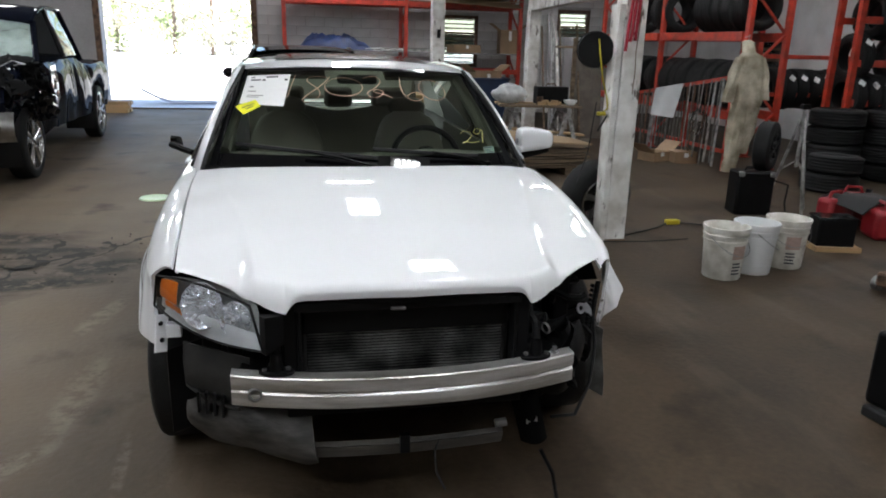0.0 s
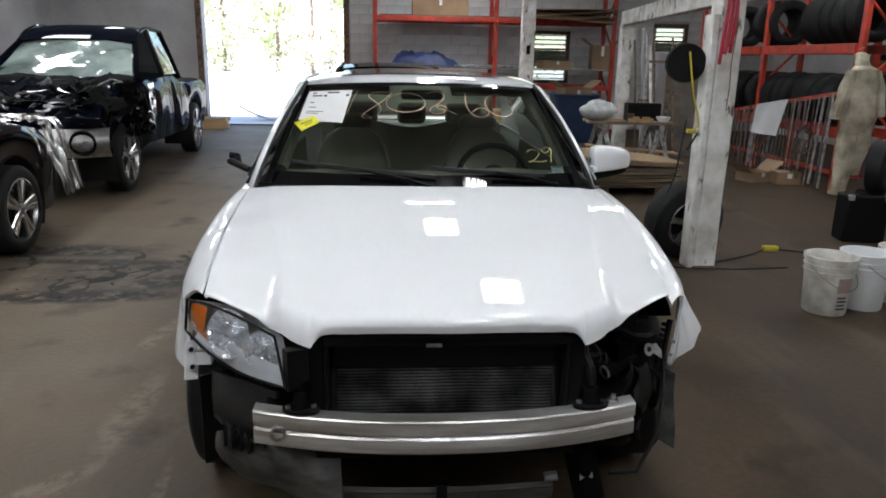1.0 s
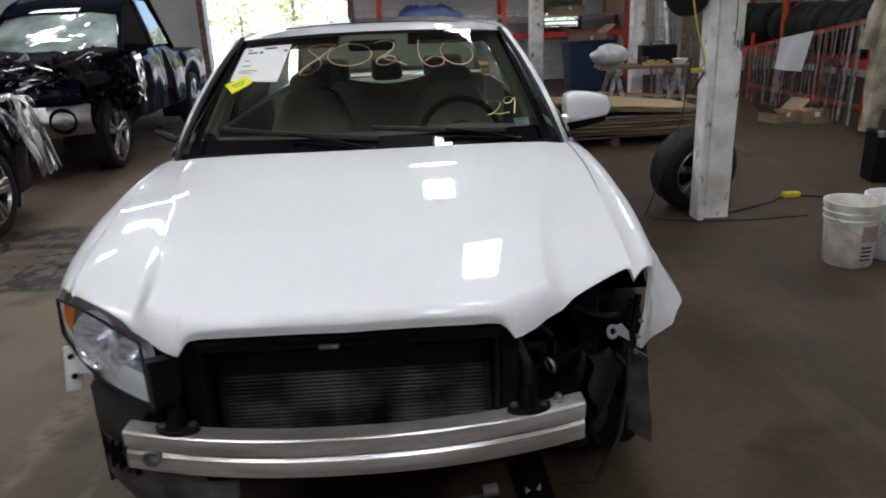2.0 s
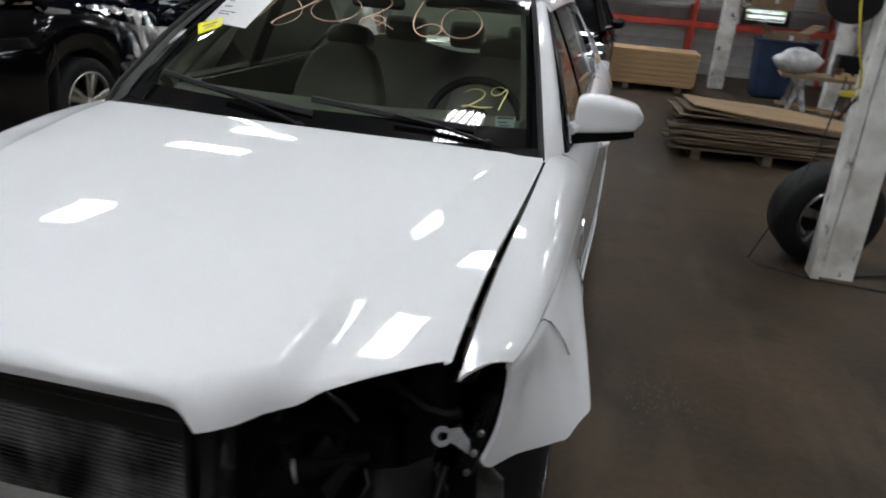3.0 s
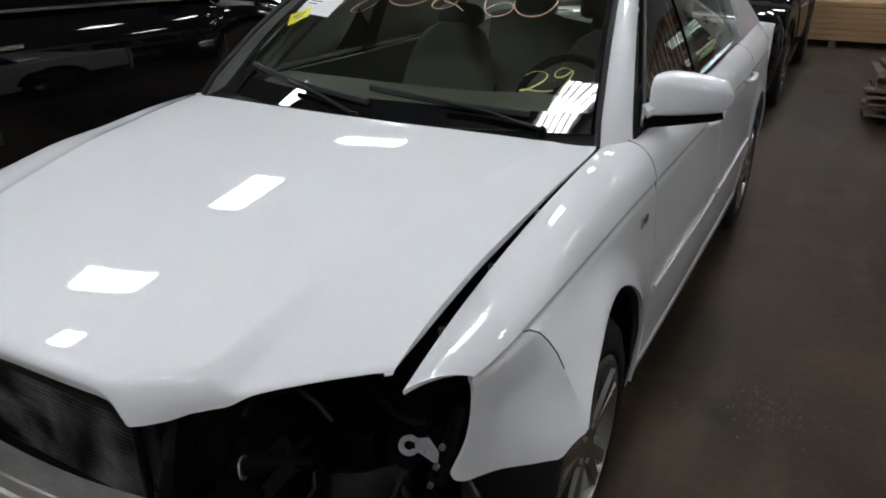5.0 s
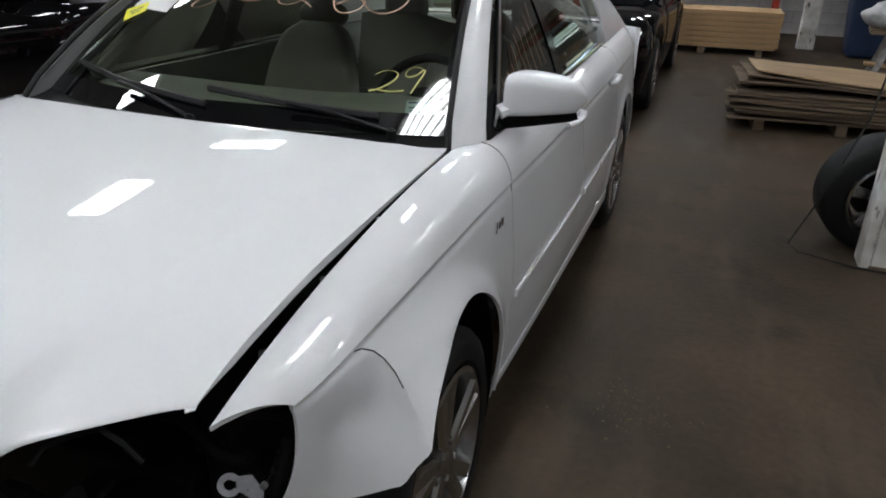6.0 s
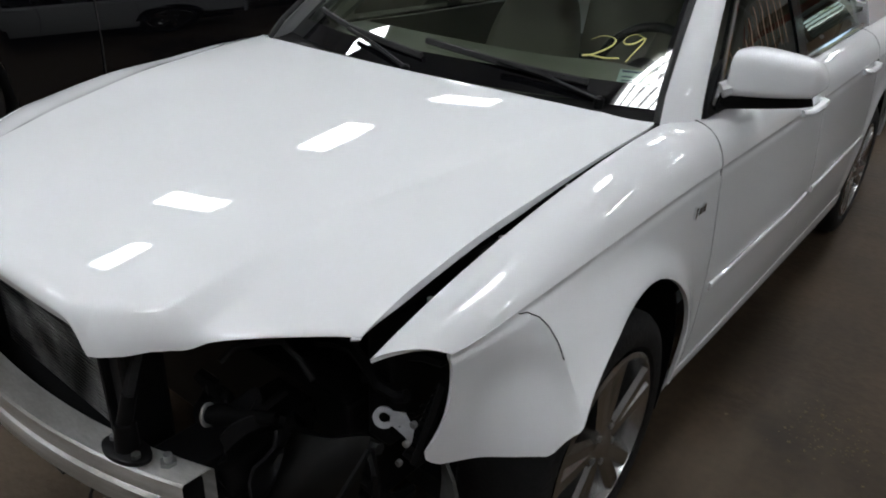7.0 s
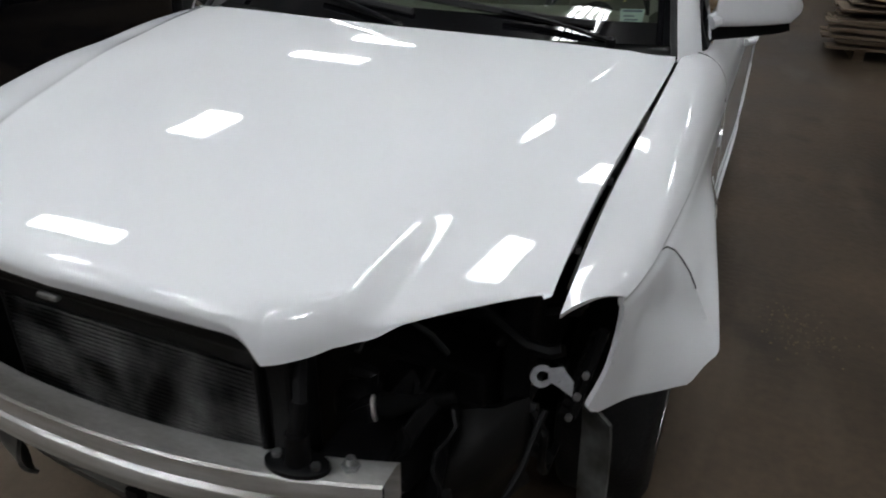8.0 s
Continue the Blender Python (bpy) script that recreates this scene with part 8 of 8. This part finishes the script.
# stuff near the door: small lumber, sheet metal outside
sm = thing("timber_offcuts", "short pile of timber offcuts by the door", "timber", (-3.95, 12.9, 0))
for k in range(6):
    part("offcut", boxed((0.02 * (k % 3), -0.10 + 0.2 * (k % 2), 0.04 + 0.075 * (k // 2)), (0.75, 0.18, 0.07)), PINE, sm, soft=False)
wreck = thing("wreckage", "crumpled pale sheet metal lying in the sunlit yard", "scrap metal", (-3.0, 15.2, 0), 10)
# wall grey used here: the metal's shaded side is put into its colour
part("sheet", sheet(18, 8, lambda u, v: (mixv(-0.75, 0.9, u), mixv(-0.2, 0.3, v), 0.01 + 0.16 * max(0, 1 - 2.2 * u) ** 1.5 * 2 + 0.05 * v * abs(noise.noise(Vector((u * 5, v * 4, 0)))))), GREY_WALL, wreck, solid=0.01)

# ---- broken floor patch ----
OLD_FLOOR = shader("crumbled_concrete", (0.022, 0.0165, 0.0125), 0.9, vary=0.3, scale=20)
GRIT = shader("yellow_grit", (0.095, 0.072, 0.034), 0.9, vary=0.2, scale=30)
DISC_GREEN = shader("pale_green_plastic", (0.55, 0.70, 0.45), 0.3, vary=0.05)
crack = thing("floor_cracks", "dark open cracks across the concrete floor", "crack", (0, 0, 0), kind="stuff")
rc = random.Random(31)
cb_ = bmesh.new()
def crack_line(x, y, a, n, w):
    pts = [(x, y)]
    for _ in range(2 * n):
        a += rc.uniform(-0.75, 0.75)
        x, y = x + 0.042 * math.cos(a), y + 0.042 * math.sin(a)
        pts.append((x, y))
    prev = None
    for i, (px, py) in enumerate(pts):
        t = pts[min(i + 1, len(pts) - 1)]
        f = pts[max(i - 1, 0)]
        d = Vector((t[0] - f[0], t[1] - f[1], 0)).normalized()
        s = Vector((-d.y, d.x, 0)) * (w * rc.choice((0.4, 0.7, 1.2, 1.8, 3.4)))
        cur = (cb_.verts.new(Vector((px, py, 0.002)) + s), cb_.verts.new(Vector((px, py, 0.002)) - s))
        if prev:
            cb_.faces.new((prev[0], prev[1], cur[1], cur[0]))
        prev = cur
for x, y, a, n, w in ((-2.7, 3.1, -0.35, 17, 0.016), (-2.6, 1.75, 0.2, 15, 0.018), (-2.1, 2.9, -1.2, 10, 0.012), (-2.5, 2.6, 0.1, 14, 0.013), (-1.9, 2.2, 0.5, 9, 0.010), (-2.4, 2.2, -0.5, 9, 0.012), (-1.75, 2.65, -0.9, 7, 0.009), (-2.9, 2.4, 0.3, 8, 0.014), (-2.2, 1.9, 1.2, 6, 0.010)):
    crack_line(x, y, a, n, w)
part("crack_lines", cb_, OLD_FLOOR, crack, soft=False, weld=False)

rubble = thing("floor_rubble", "crumbled dark concrete bits along the cracks", "rubble", kind="stuff")
rv = bmesh.new()
for k in range(60):
    x, y = rc.uniform(-2.9, -1.4), rc.choice((rc.gauss(2.75, 0.16), rc.gauss(1.85, 0.12), rc.uniform(1.7, 3.1)))
    s_ = rc.uniform(0.004, 0.013)
    box(rv, (x, y, s_ * 0.2), (s_ * rc.uniform(0.7, 1.8), s_, s_ * 0.4), pose(0, 0, 0, 0, 0, rc.uniform(0, 180)))
part("crumbs", rv, OLD_FLOOR, rubble, soft=False, weld=False)
spill = thing("sawdust_spill", "thin scatter of yellowish grit on the floor", "grit", kind="stuff")
gv = bmesh.new()
for k in range(110):
    x, y = rc.gauss(1.20, 0.07), rc.gauss(0.79, 0.09)
    s_ = rc.uniform(0.002, 0.006)
    box(gv, (x, y, s_ * 0.25), (s_ * 1.5, s_, s_ * 0.5), pose(0, 0, 0, 0, 0, rc.uniform(0, 180)))
part("grit", gv, GRIT, spill, soft=False, weld=False)
# pale green disc standing in for a bright greenish spot on the floor
lid = thing("pail_lid", "pale green disc lying on the floor", "lid", (-1.65, 4.36, 0))
part("disc", lathed([(0.012, 0.0), (0.012, 0.12), (0.018, 0.135), (0.006, 0.145), (0.0, 0.135)], 32, "z"), DISC_GREEN, lid)

# ---- painted blocks of the end wall ----
block_me = {}
rw = random.Random(77)


def block(x0, x1, z0, z1):
    key = round(x1 - x0, 2)
    if key not in block_me:
        b = boxed((0, 0, 0), (key - 0.010, 0.03, z1 - z0 - 0.010))
        bmesh.ops.bevel(b, geom=[e for e in b.edges if all(v.co.y < 0 for v in e.verts)], offset=0.004, segments=1, affect="EDGES")
        block_me[key] = bpy.data.meshes.new("block")
        b.to_mesh(block_me[key])
        b.free()
        block_me[key].materials.append(BLOCK)
    o = new("block", block_me[key])
    o.parent = north
    o.location = ((x0 + x1) / 2, Y1 + 0.0125 - rw.uniform(0.0, 0.004), (z0 + z1) / 2)


for course in range(19):
    z0 = 0.2 * course
    x = -1.0 + (0.2 if course % 2 else 0.0)
    if course % 2:
        block(-1.0, -0.8, z0, z0 + 0.2)
    while x < 6.95:
        spans = [(x, x + 0.4)]
        for a, b, lo, hi in WINDOWS:
            if z0 + 0.2 > lo + 0.01 and z0 < hi - 0.01:
                spans = [p for s_ in spans for p in ((s_[0], min(s_[1], a)), (max(s_[0], b), s_[1])) if p[1] - p[0] > 0.03]
        for p in spans:
            block(p[0], p[1], z0, z0 + 0.2)
        x += 0.4

# ---- sheet thickness made solid, with crisp rims ----
bpy.context.view_layer.update()
dg = bpy.context.evaluated_depsgraph_get()
plates = [o for o in bpy.data.objects if o.type == "MESH" and [m.type for m in o.modifiers] == ["SOLIDIFY"]]
solids = [(o, bpy.data.meshes.new_from_object(o.evaluated_get(dg))) for o in plates]
for o, me in solids:
    o.modifiers.clear()
    o.data = me
    me.set_sharp_from_angle(angle=radians(40))
